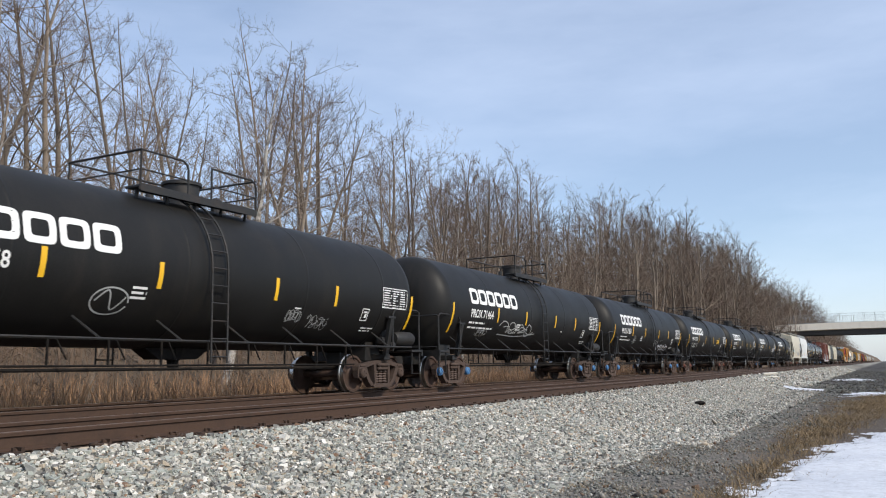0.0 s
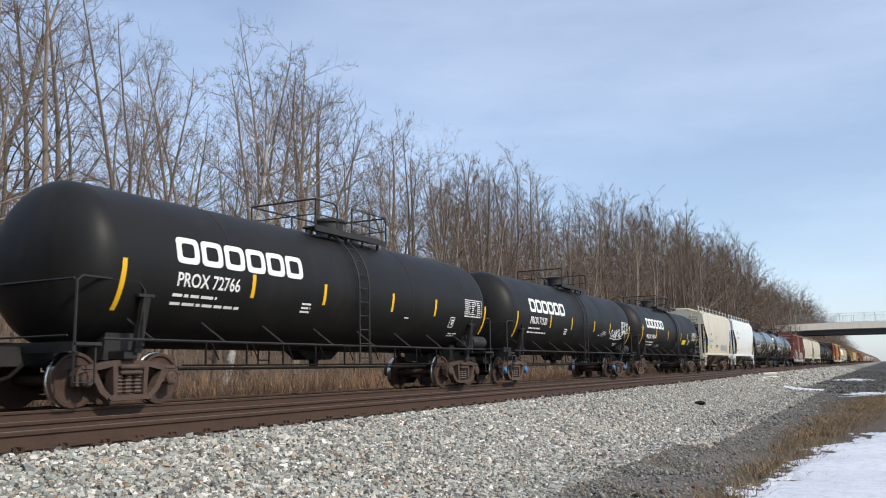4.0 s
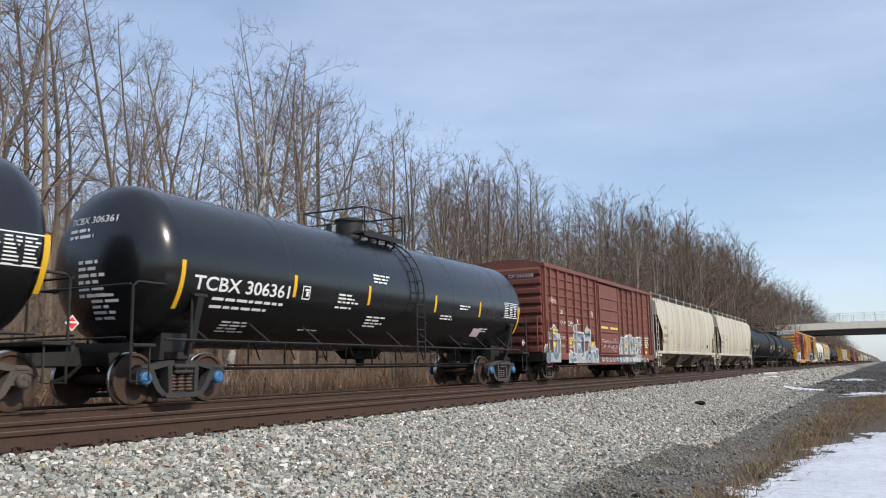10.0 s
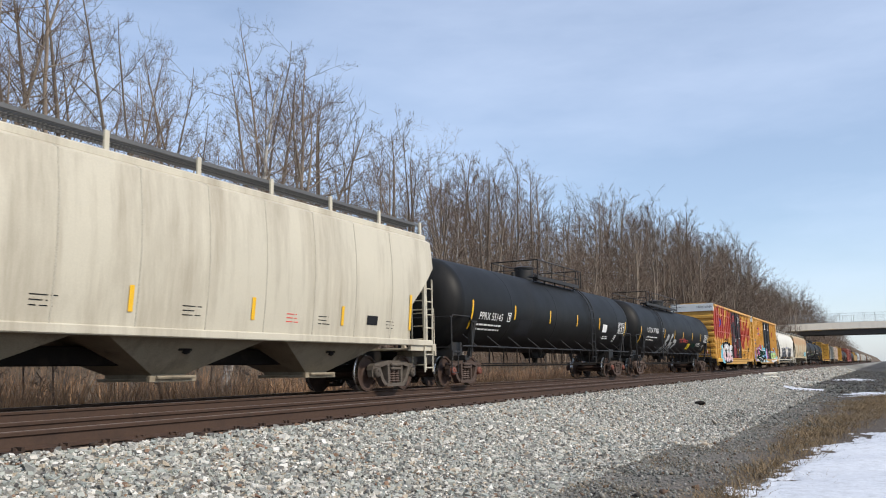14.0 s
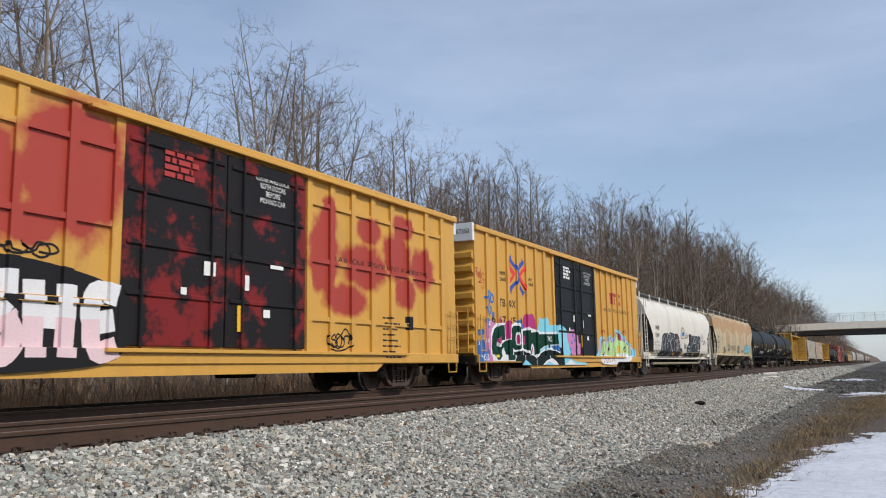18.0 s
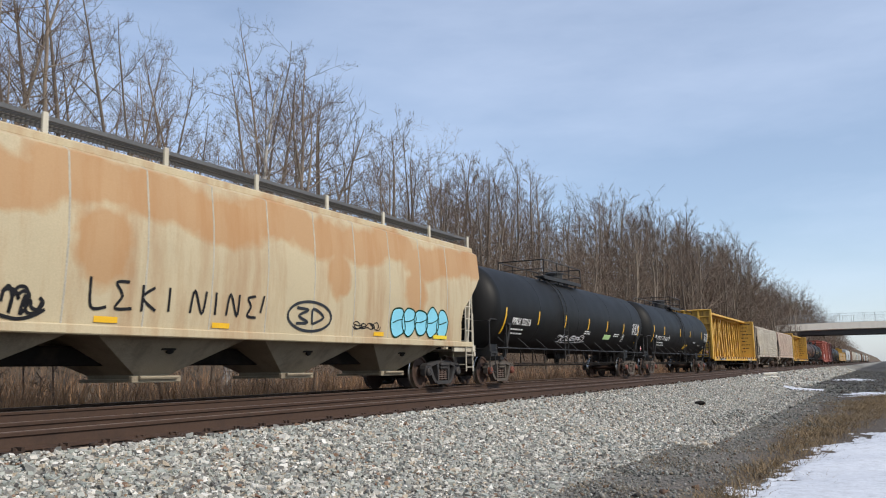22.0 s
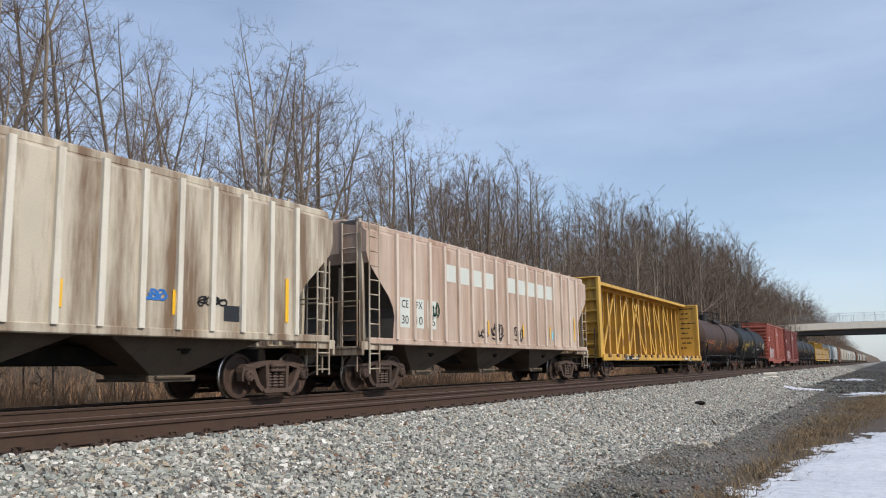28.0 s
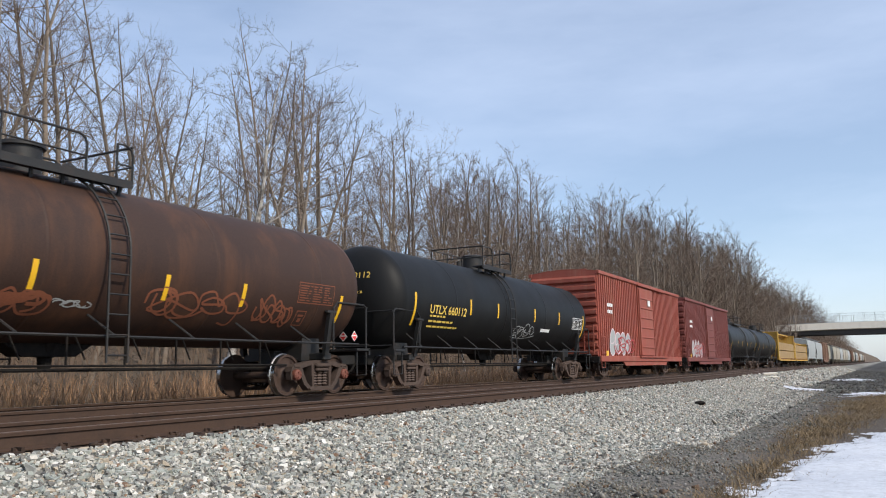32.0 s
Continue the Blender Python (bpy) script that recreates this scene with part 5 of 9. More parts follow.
    # saddles, stub sills, end platforms and rails
    for e in (-1, 1):
        sd = Shape()
        yb = e * c / 2
        sd.prism([(yb - 0.35, 0.78), (yb + 0.35, 0.78), (yb + 0.28, zc - r * 0.5), (yb - 0.28, zc - r * 0.5)], -r * 0.55, r * 0.55)
        sd.box((0, yb + e * 0.1, 0.86), (2.4, 0.28, 0.16), 0.02)
        for k in (-1, 1):
            sd.beam((k * 1.2, yb, 0.9), (k * r * 0.95, yb, zc - 0.62), 0.15, 0.10)
            sd.box((k * r * 0.95, yb, zc - 0.60), (0.10, 0.34, 0.06), 0.01)
        part("saddle", sd, IRON, car)
        st = Shape()
        st.box((0, e * (c / 2 + over) / 2 + e * 0.2, 0.84), (0.45, over - c / 2 + 1.6, 0.34), 0.02)
        st.box((0, e * (over - 0.75), 1.02), (2.9, 0.55, 0.06), 0.01)
        st.box((0, e * (over - 0.50), 0.98), (2.9, 0.06, 0.16))
        part("end_sill", st, IRON, car)
        er = Shape()
        for k in (-1, 1):
            er.tube([(k * 1.38, e * (over - 0.55), 1.0), (k * 1.38, e * (over - 0.55), 2.02), (k * 1.38, e * (over - 0.65), 2.1), (k * 1.38, e * (over - 1.75), 2.1), (k * 1.38, e * (over - 1.9), 1.95), (k * 1.38, e * (over - 1.9), 1.0)], 0.024, 6)
            er.tube([(k * 1.38, e * (over - 0.55), 1.0), (k * 1.38, e * (over - 0.55), 0.42), (k * 1.38, e * (over - 0.95), 0.42), (k * 1.38, e * (over - 0.95), 1.0)], 0.02, 5)
        er.tube([(-1.38, e * (over - 0.5), 2.05), (1.38, e * (over - 0.5), 2.05)], 0.022, 6)
        er.tube([(-1.38, e * (over - 0.42), 1.15), (1.38, e * (over - 0.42), 1.15)], 0.018, 5)
        part("end_rail", er, IRON, car)
    # bottom outlet, brake gear, air reservoir
    un = Shape()
    zb = zc - r
    un.lathe([(zb + 0.15, 0.30), (zb - 0.18, 0.22), (zb - 0.22, 0.12), (zb - 0.42, 0.10), (zb - 0.42, 0)], "z", (0, 0.25, 0), 12)
    un.prism([(-0.7, zb + 0.05), (1.1, zb + 0.05), (0.7, zb - 0.2), (-0.3, zb - 0.2)], -0.2, 0.2)
    part("bottom_outlet", un, UNDER, car)
    bk = Shape()
    zb2 = min(zr - 0.35, 0.68)
    for x in (1.05,):
        bk.tube([(x, -c / 2 + 1.2, zb2), (x, c / 2 - 1.2, zb2)], 0.02, 5)
        for y in np.arange(-c / 2 + 1.8, c / 2 - 1.5, 1.15):
            bk.tube([(x, y, zb2 - 0.02), (x, y, zr + 0.05)], 0.022, 5)
            bk.tube([(x, y + 0.35, zb2 + 0.1), (x, y + 0.15, zr)], 0.016, 5)
    bk.tube([(0.35, -c / 2, 0.62), (0.35, c / 2, 0.62)], 0.035, 6)
    part("brake_rigging", bk, UNDER, car)
    y0 = half - 0.35
    if reservoir:
        ar = Shape()
        ar.lathe([(y0 - 0.55, 0.0), (y0 - 0.53, 0.16), (y0 - 0.45, 0.2), (y0 + 0.3, 0.2), (y0 + 0.38, 0.16), (y0 + 0.4, 0.0)], "y", (1.05, 0, 1.34), 14)
        part("air_reservoir", ar, IRON, car, smooth=True)
        bv = Shape()
        bv.box((1.0, y0 - 0.95, 1.36), (0.35, 0.35, 0.45), 0.08)
        bv.box((1.0, y0 - 0.75, 1.15), (0.5, 0.2, 0.2), 0.05)
        bv.lathe([(y0 - 1.3, 0.0), (y0 - 1.3, 0.09), (y0 - 1.05, 0.09), (y0 - 1.05, 0)], "y", (1.15, 0, 1.28), 8)
        part("brake_valve", bv, IRON, car)
    surf = tank_side(r, zc)
    for y in strips:
        patch("reflector", y - 0.05, strip_z, 0.10, 0.47, surf, car, REFLECT, 0.008, slices=0.1)
    for y in ends:
        patch("reflector", y - 0.05, strip_z + 0.46 - 0.92, 0.10, 0.92, surf, car, REFLECT, 0.008, slices=0.1)
    if long_rail:
        lr = Shape()
        lr.tube([(0.5, -half + 0.6, top + 0.02), (0.5, -half + 1.0, top + 0.18), (0.5, half - 1.0, top + 0.18), (0.5, half - 0.6, top + 0.02)], 0.022, 5)
        part("top_rail", lr, IRON, car)
    if marks:
        marks(car, surf)
    add_truck(car, -c / 2, trucks, cap)
    add_truck(car, c / 2, trucks, cap)
    add_couplers(car, over)
    return car


def data_panel(car, surf, u, w, du=0.85, dw=0.55, sl=0.1, material=None):
    """The white table of tests and inspections, its lines too fine to read."""
    material = material or LETTER_WHITE
    patch("data_panel", u, w, du, dw, surf, car, material, 0.006, slices=sl, frame_of=0.02)
    for a, k in ((0.05, 0.34), (du * 0.40, 0.26), (du * 0.70, 0.26)):
        bars(u + a, w + dw - 0.085, du * k, 8, dw / 8.6, surf, car, material, seed=int(a * 50), thick=0.45, name="data_line")


def wordmark(car, surf, u, w, size, material=None, n=6, sl=0.07):
    """A maker's mark as plain rounded blocks with slots, one for each sign."""
    a, t = size * 1.12, size * 0.25
    for i in range(n):
        x = u + i * size * 1.23
        verts, faces = [], []
        for k in range(20):      # a closed ring with rounded corners
            g = 6.2832 * k / 20
            ex = lambda v, h: math.copysign(abs(v) ** 0.38, v) * h
            verts += [(x + a / 2 + ex(math.cos(g), a / 2), w + size / 2 + ex(math.sin(g), size / 2)), (x + a / 2 + ex(math.cos(g), a / 2 - t), w + size / 2 + ex(math.sin(g), size / 2 - t * 0.9))]
            p, o = 2 * k, 2 * ((k + 1) % 20)
            faces.append((p, o, o + 1, p + 1))
        painted("wordmark_block", verts, faces, surf, 0.006, material or LETTER_WHITE, car, "bold white block mark", sl)


CARS = []


# ---- covered hoppers ----
def covered_hopper(label, s_front, s_rear, over, paint, outline, section, bays, marks=None, trucks="grey", cap="", ribs=0, seams=0, slope=None, posts=9,
                   rail_mat=None, cut=None, strips=(), ends=(), bay_mat=None, board=0.16, end_top=None, tubes=False, sill=None, walk_h=0.42, rib_mat=None):
    """outline: (half length, z) down one end of the side sheet; section: (half width, z) from the sill to the ridge; bays: number of outlets."""
    c = s_rear - s_front
    car = thing("covered_hopper", label, "hopper car", "cars of the freight train", (TRACK_X, (s_front + s_rear) / 2, 0))
    CARS.append((car, (s_front + s_rear) / 2))
    zs_o, ys_o = [p[1] for p in outline], [p[0] for p in outline]
    rows_near, zs = [], [p[1] for p in section]
    body = Shape()
    ext = lambda z: float(np.interp(z, zs_o, ys_o))
    n = 12
    fine = []
    for i in range(len(section) - 1):
        (x0, z0), (x1, z1) = section[i], section[i + 1]
        k = max(1, int(abs(z1 - z0) / 0.25))
        fine += [(x0 + (x1 - x0) * j / k, z0 + (z1 - z0) * j / k) for j in range(k)]
    fine.append(section[-1])
    for k in (-1, 1):
        body.quadmesh([[(k * x, -ext(z) + 2 * ext(z) * j / n, z) for j in range(n + 1)] for x, z in fine])
    part("body", body, paint, car, smooth=True)
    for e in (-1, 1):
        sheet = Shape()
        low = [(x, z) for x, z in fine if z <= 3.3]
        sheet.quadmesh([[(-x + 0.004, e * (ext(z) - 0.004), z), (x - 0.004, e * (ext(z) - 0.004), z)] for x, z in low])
        # the default slope colour has the recess's shade painted in
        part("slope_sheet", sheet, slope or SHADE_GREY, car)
        sheet = Shape()
        high = [low[-1]] + [(x, z) for x, z in fine if z > 3.3]
        sheet.quadmesh([[(-x + 0.004, e * (ext(z) - 0.004), z), (x - 0.004, e * (ext(z) - 0.004), z)] for x, z in high])
        part("end_panel", sheet, end_top or paint, car)
    zb = section[0][1]
    for k in (-1, 1):
        sl = Shape()
        sl.box((k * (section[0][0] - 0.05), 0, zb - 0.06), (0.16, 2 * over - 1.5, 0.16), 0.02)
        part("side_sill", sl, sill or paint, car)
    surf_x = lambda z: float(np.interp(z, zs, [p[0] for p in section]))
    surf = lambda u, w, off: (surf_x(w) + off, u, w)
    eave = max(z for x, z in section if x > 1.2)
    if ribs:
        for k in (-1, 1):
            for y in np.linspace(-ext(zb) + 0.15, ext(zb) - 0.15, ribs):
                rb = Shape()
                rb.prism([(y - 0.06, zb), (y + 0.06, zb), (y + 0.06, eave - 0.05), (y - 0.06, eave - 0.05)], k * (surf_x(2.5)), k * (surf_x(2.5) + 0.075))
                part("rib", rb, rib_mat or paint, car)
    if seams:
        for y in np.linspace(-ext(zb) + 1.0, ext(zb) - 1.0, seams):
            sm = Shape()
            sm.quadmesh([[(x + 0.001, y - 0.02, z), (x + 0.012, y - 0.008, z), (x + 0.012, y + 0.008, z), (x + 0.001, y + 0.02, z)] for x, z in fine if z <= eave])
            part("seam", sm, SEAM_DIRT, car)
    # outlet bays
    span = 2 * ext(zb) - 1.2 if not tubes else 2 * ext(zb) - 2
    for i in range(bays):
        y = -span / 2 + span * (i + 0.5) / bays
        w = span / bays / 2
        b = Shape()
        lo = 0.52
        rows = [[(x, yy, z) for x, yy in ((-hx, y - hy), (hx, y - hy), (hx, y + hy), (-hx, y + hy))] for hx, hy, z in ((1.38, w * 0.96, zb - 0.02), (0.62, 0.42, lo), (0.60, 0.40, lo - 0.08))]
        b.quadmesh(rows, True)
        b.face(rows[-1])
        bay = part("outlet_bay", b, bay_mat or HOPPER_DIRT, car)
        g = Shape()
        g.box((0, y, lo - 0.10), (1.5, 0.95, 0.06), 0.01)
        g.box((0.72, y, lo - 0.08), (0.08, 1.15, 0.12), 0.01)
        g.tube([(0.8, y - 0.45, lo - 0.05), (0.8, y + 0.45, lo - 0.05)], 0.035, 6)
        part("outlet_gate", g, bay_mat or HOPPER_DIRT, bay)
        h = Shape()
        h.lathe([(0.0, 0.10), (0.05, 0.10), (0.05, 0.0)], "x", (1.02, y, 0.98), 8)
        h.box((1.05, y - 0.05, 0.98), (0.08, 0.34, 0.06), 0.01)
        part("vibrator_bracket", h, UNDER, bay)
    # centre sill
    cs = Shape()
    cs.box((0, 0, 0.86), (0.5, 2 * over - 0.9, 0.34), 0.02)
    part("center_sill", cs, UNDER, car)
    if tubes:
        tb = Shape()
        tb.tube([(1.15, -c / 2 + 1.4, 0.62), (1.15, c / 2 - 1.4, 0.62)], 0.07, 8)
        tb.tube([(1.15, c / 2 - 1.4, 0.62), (1.2, c / 2 - 1.15, 0.9), (1.2, c / 2 - 1.1, 1.1)], 0.07, 8)
        part("unloading_pipe", tb, HOPPER_DIRT, car, "dull tan unloading pipe")
    rm = rail_mat or paint
    for e in (-1, 1):
        pl = Shape()
        pl.box((0, e * (over - 0.95), 1.08), (2.9, 1.0, 0.06), 0.01)
        pl.box((0, e * (over - 0.50), 1.0), (2.95, 0.08, 0.22), 0.01)
        for k in (-1, 1):
            pl.box((k * 1.42, e * (over - 1.15), 1.12), (0.10, 1.4, 0.2), 0.01)
        platform_ = part("end_platform", pl, rm, car)
        for x, z in ((-1.3, 3.9), (-0.6, 3.4), (0.6, 3.4), (1.3, 3.9)):
            bc = Shape()
            bc.beam((x, e * (over - 0.75), 1.1), (x, e * (ext(z - 0.35) - 0.03), z), 0.10, 0.10)
            part("end_brace", bc, rm, platform_)
        for k in (-1, 1):
            ladder("side_ladder", car, k * 1.5, e * (over - 0.95), 0.45, eave + 0.1 if e < 0 else 3.0, 0.44, rm, step=0.36)
        end_ladder(car, 1.0, e * (over - 0.6), 0.5, eave + 0.1, rm)
        hr = Shape()
        hr.tube([(-1.4, e * (over - 0.45), 1.1), (-1.4, e * (over - 0.45), 2.2), (1.4, e * (over - 0.45), 2.2), (1.4, e * (over - 0.45), 1.1)], 0.02, 5)
        part("end_rail", hr, rm, car)
    # roof walkway on brackets, hatches
    ridge = section[-1][1]
    half = ext(eave)
    for x in (-0.95, 0.95):
        rb = Shape()
        if FAR_AWAY:
            rb.box((x, 0, eave + walk_h), (0.5, 2 * half, 0.03))
        else:                    # open grating
            for y in np.arange(-half + 0.04, half, 0.085):
                rb.box((x, y, eave + walk_h), (0.5, 0.028, 0.035))
            for a in (-0.12, 0.12):
                rb.box((x + a, 0, eave + walk_h - 0.002), (0.02, 2 * half, 0.03))
        rb.box((x + (0.25 if x > 0 else -0.25), 0, eave + walk_h - 0.02), (0.02, 2 * half, board * 0.45))
        rb.box((x - (0.25 if x > 0 else -0.25), 0, eave + walk_h - 0.02), (0.02, 2 * half, 0.06))
        part("running_board", rb, GRATE, car, "grey metal grating walkway")
    pb = Shape()
    for y in np.linspace(-half + 0.1, half - 0.1, posts):
        for k in (-1, 1):
            pb = pb if FAR_AWAY else Shape()
            pb.box((k * 1.24, y, eave + walk_h / 2), (0.05, 0.10, walk_h + 0.1), 0.005)
            if not FAR_AWAY:
                part("walkway_bracket", pb, rm, car)
    if FAR_AWAY:
        part("walkway_bracket", pb, rm, car)
    for k in () if tubes else (-1, 1):
        ev = Shape()
        ev.box((k * (surf_x(eave) + 0.015), 0, eave + 0.02), (0.11, 2 * half, 0.17), 0.03)
        part("roof_eave", ev, paint, car)
        ev = Shape()
        ev.box((k * (surf_x(eave) + 0.012), 0, eave - 0.085), (0.07, 2 * half, 0.04), 0.01)
        part("eave_joint", ev, SEAM_DIRT, car, "grimy joint below the eave")
    ht = Shape()
    ht.box((0, 0, ridge + 0.07), (0.9, 2 * half - 1.2, 0.14), 0.04)
    part("roof_hatch", ht, paint, car)
    for y in strips:
        patch("reflector", y - 0.05, 1.56, 0.10, 0.44, surf, car, REFLECT, 0.02)
    for y in ends:
        patch("reflector", y - 0.05, 1.55, 0.11, 0.92, surf, car, REFLECT, 0.02)
    if marks:
        marks(car, surf)
    add_truck(car, -c / 2, trucks, cap)
    add_truck(car, c / 2, trucks, cap)
    add_couplers(car, over)
    return car


# ---- boxcars ----
def boxcar(label, s_front, s_rear, half, over, zb, eave, paint, door, style, marks=None, trucks="brown", roof=0.14, white_top=False, door_at=(-1.6, 1.6), posts=(), end_paint=None, cap="", cross=()):
    c = s_rear - s_front
    car = thing("boxcar", label, "boxcar", "cars of the freight train", (TRACK_X, (s_front + s_rear) / 2, 0))
    CARS.append((car, (s_front + s_rear) / 2))
    w = 1.55
    b = Shape()
    sec = [(-w, zb), (-w, eave), (-w * 0.5, eave + roof * 0.8), (0, eave + roof), (w * 0.5, eave + roof * 0.8), (w, eave), (w, zb)]
    rows = [[(x, y, z) for x, z in sec] for y in (-half, half)]
    b.quadmesh(rows, True)
    b.face(rows[0])
    b.face(rows[1][::-1])
    part("body", b, paint, car)
    pressed = list(np.arange(zb + 0.74, eave - 0.3, 0.337)) if style == "panels" else list(cross)
    if style == "corrugated":
        surf = flat_side(w + 0.052)
    else:
        surf = PanelSide(w, posts, 0.09 if style == "posts" else 0.07, 0.07 if style == "posts" else 0.085, pressed, 0.045 if style == "panels" else 0.055, zb + 0.232, 0.092, door_at, 0.087)
    # roof edge and side sills
    for k in (-1, 1):
        ed = Shape()
        ed.box((k * (w + 0.03), 0, eave - 0.06), (0.16, 2 * half + 0.05, 0.16), 0.02)
        part("roof_rail", ed, paint, car)
        ed = Shape()
        ed.box((k * (w + 0.02), 0, zb + 0.10), (0.14, 2 * half, 0.26), 0.02)
        ed.prism([(-c / 2 + 1.5, zb), (c / 2 - 1.5, zb), (c / 2 - 1.9, zb - 0.22), (-c / 2 + 1.9, zb - 0.22)], k * (w - 0.02), k * (w + 0.04))
        part("side_sill", ed, paint, car)
    for i in range(22 if not FAR_AWAY else 8):
        y = -half + 0.5 + i * (2 * half - 1.0) / (21 if not FAR_AWAY else 7)
        rs = Shape()
        rs.prism([(y - 0.04, eave + roof * 0.8), (y + 0.04, eave + roof * 0.8), (y + 0.03, eave + roof + 0.03), (y - 0.03, eave + roof + 0.03)], -w * 0.6, w * 0.6)
        part("roof_rib", rs, paint, car)
    # side posts or corrugation
    d0, d1 = door_at
    if style == "posts":
        for k in (-1, 1):
            for y in posts:
                p = Shape()
                p.prism([(y - 0.09, zb + 0.2), (y + 0.09, zb + 0.2), (y + 0.09, eave - 0.12), (y - 0.09, eave - 0.12)], k * w, k * (w + 0.07))
                part("side_post", p, paint, car)
            for a, e in zip(posts[:-1], posts[1:]):
                if e - a < 1.5:
                    for z in cross:
                        p = Shape()
                        p.prism([(a + 0.09, z - 0.05), (e - 0.09, z - 0.05), (e - 0.09, z + 0.05), (a + 0.09, z + 0.05)], k * w, k * (w + 0.055))
                        part("cross_rib", p, paint, car)
    elif style == "panels":
        for k in (-1, 1):
            for y in posts:
                p = Shape()
                p.prism([(y - 0.07, zb + 0.2), (y + 0.07, zb + 0.2), (y + 0.07, eave - 0.12), (y - 0.07, eave - 0.12)], k * w, k * (w + 0.085))
                part("side_post", p, paint, car)
            for a, e in zip(posts[:-1], posts[1:]):
                if a > d0 - 0.05 and e < d1 + 0.05:
                    continue
                q = Shape()
                for z in np.arange(zb + 0.74, eave - 0.3, 0.337):
                    q = Shape() if k > 0 else q
                    q.prism([(a + 0.10, z - 0.035), (e - 0.10, z - 0.035), (e - 0.12, z + 0.035), (a + 0.12, z + 0.035)], k * w, k * (w + 0.045))
                    if k > 0:
                        part("side_rib", q, paint, car)
                if k < 0:
                    part("side_panel", q, paint, car)
    elif style == "corrugated":
        for k in (-1, 1):
            p = Shape()
            for y in np.arange(-half + 0.25, half - 0.1, 0.30):
                if d0 - 0.1 < y < d1 + 0.1:
                    continue
                p = p if FAR_AWAY else Shape()
                p.prism([(y - 0.07, zb + 0.2), (y + 0.07, zb + 0.2), (y + 0.07, eave - 0.12), (y - 0.07, eave - 0.12)], k * w, k * (w + 0.05))
                if not FAR_AWAY:
                    part("side_post", p, paint, car)
            if FAR_AWAY:
                part("corrugated_side", p, paint, car)
    # pressed ends
    for e in (-1, 1):
        for z in np.arange(zb + 0.35, eave - (0.55 if white_top else 0.2), 0.42 if style == "posts" else 0.36):
            r = Shape()
            r.prism([(e * half, z - 0.15), (e * (half + 0.12), z - 0.08), (e * (half + 0.12), z + 0.07), (e * half, z + 0.17)], -w + 0.05, w - 0.05)
            part("end_rib", r, end_paint or paint, car)
        if white_top:
            t = Shape()
            t.box((0, e * (half + 0.06), eave - 0.20), (2 * w + 0.02, 0.14, 0.56), 0.01)
            part("end_band", t, WHITE, car, "white painted band across the end")
        pl = Shape()
        pl.box((0, e * (over - 0.7), zb - 0.02), (2.6, 0.5, 0.05))
        pl.box((0, e * (half + 0.02), zb + 0.05), (2 * w, 0.2, 0.3), 0.02)
        part("end_sill", pl, UNDER, car)
        for k in (-1, 1):
            s = Shape()
            y = e * (half - 0.32)
            for yy in (y - 0.22, y + 0.22):
                s.tube([(k * (w + 0.12), yy, zb + 0.25), (k * (w + 0.12), yy, zb + 1.45)], 0.02, 5)
            for z in np.arange(zb + 0.35, zb + 1.4, 0.35):
                s.tube([(k * (w + 0.12), y - 0.24, z), (k * (w + 0.12), y + 0.24, z)], 0.016, 5)
            s.tube([(k * (w + 0.05), y - 0.24, zb), (k * (w + 0.05), y - 0.24, zb - 0.28), (k * (w + 0.05), y + 0.24, zb - 0.28), (k * (w + 0.05), y + 0.24, zb)], 0.022, 5)
            part("grab_irons", s, paint, car)
        end_ladder(car, 1.15, e * (half + 0.20), zb + 0.3, zb + 1.6, paint)
    # doors
    n = 2 if style == "posts" else 1
    for k in (-1, 1):
        for i in range(n):
            a = d0 + (d1 - d0) * i / n
            e = d0 + (d1 - d0) * (i + 1) / n
            dr = Shape()
            dr.box((k * (w + 0.05), (a + e) / 2, (zb + 0.25 + eave - 0.2) / 2), (0.07, e - a - 0.04, eave - zb - 0.5), 0.015)
            door_ob = part("door", dr, door, car)
            if style == "posts":
                for z in (zb + 1.15, zb + 2.0, zb + 2.9, zb + 3.75):
                    r_ = Shape()
                    r_.box((k * (w + 0.10), (a + e) / 2, z), (0.05, e - a - 0.2, 0.10), 0.02)
                    part("door_rib", r_, door, door_ob)
                for y in (a + 0.42, e - 0.42):
                    r_ = Shape()
                    r_.tube([(k * (w + 0.13), y, zb + 0.2), (k * (w + 0.13), y, eave - 0.2)], 0.028, 6)
                    part("lock_rod", r_, door, door_ob)
            else:
                for z in np.arange(zb + 0.7, eave - 0.4, 0.5):
                    r_ = Shape()
                    r_.box((k * (w + 0.10), (a + e) / 2, z), (0.05, e - a - 0.15, 0.08), 0.02)
                    part("door_rib", r_, door, door_ob)
                r_ = Shape()
                r_.box((k * (w + 0.12), a + 0.12, (zb + eave) / 2), (0.08, 0.10, eave - zb - 0.6), 0.02)
                part("lock_rod", r_, door, door_ob)
        tk = Shape()
        tk.box((k * (w + 0.10), (d1 - (d1 - d0) * 0.1), eave - 0.14), (0.16, (d1 - d0) * 2.1 if style == "posts" else (d1 - d0) * 1.9, 0.07), 0.01)
        part("door_track", tk, paint, car)
        tk = Shape()
        tk.box((k * (w + 0.10), (d1 - (d1 - d0) * 0.1), zb + 0.20), (0.14, (d1 - d0) * 1.9, 0.07), 0.01)
        part("door_track", tk, paint, car)
    un = Shape()
    un.box((0, 0, 0.80), (0.6, 2 * over - 0.9, 0.36), 0.02)
    for y in (-c / 2, c / 2):
        un.box((0, y, 0.82), (2.5, 0.4, 0.2), 0.02)
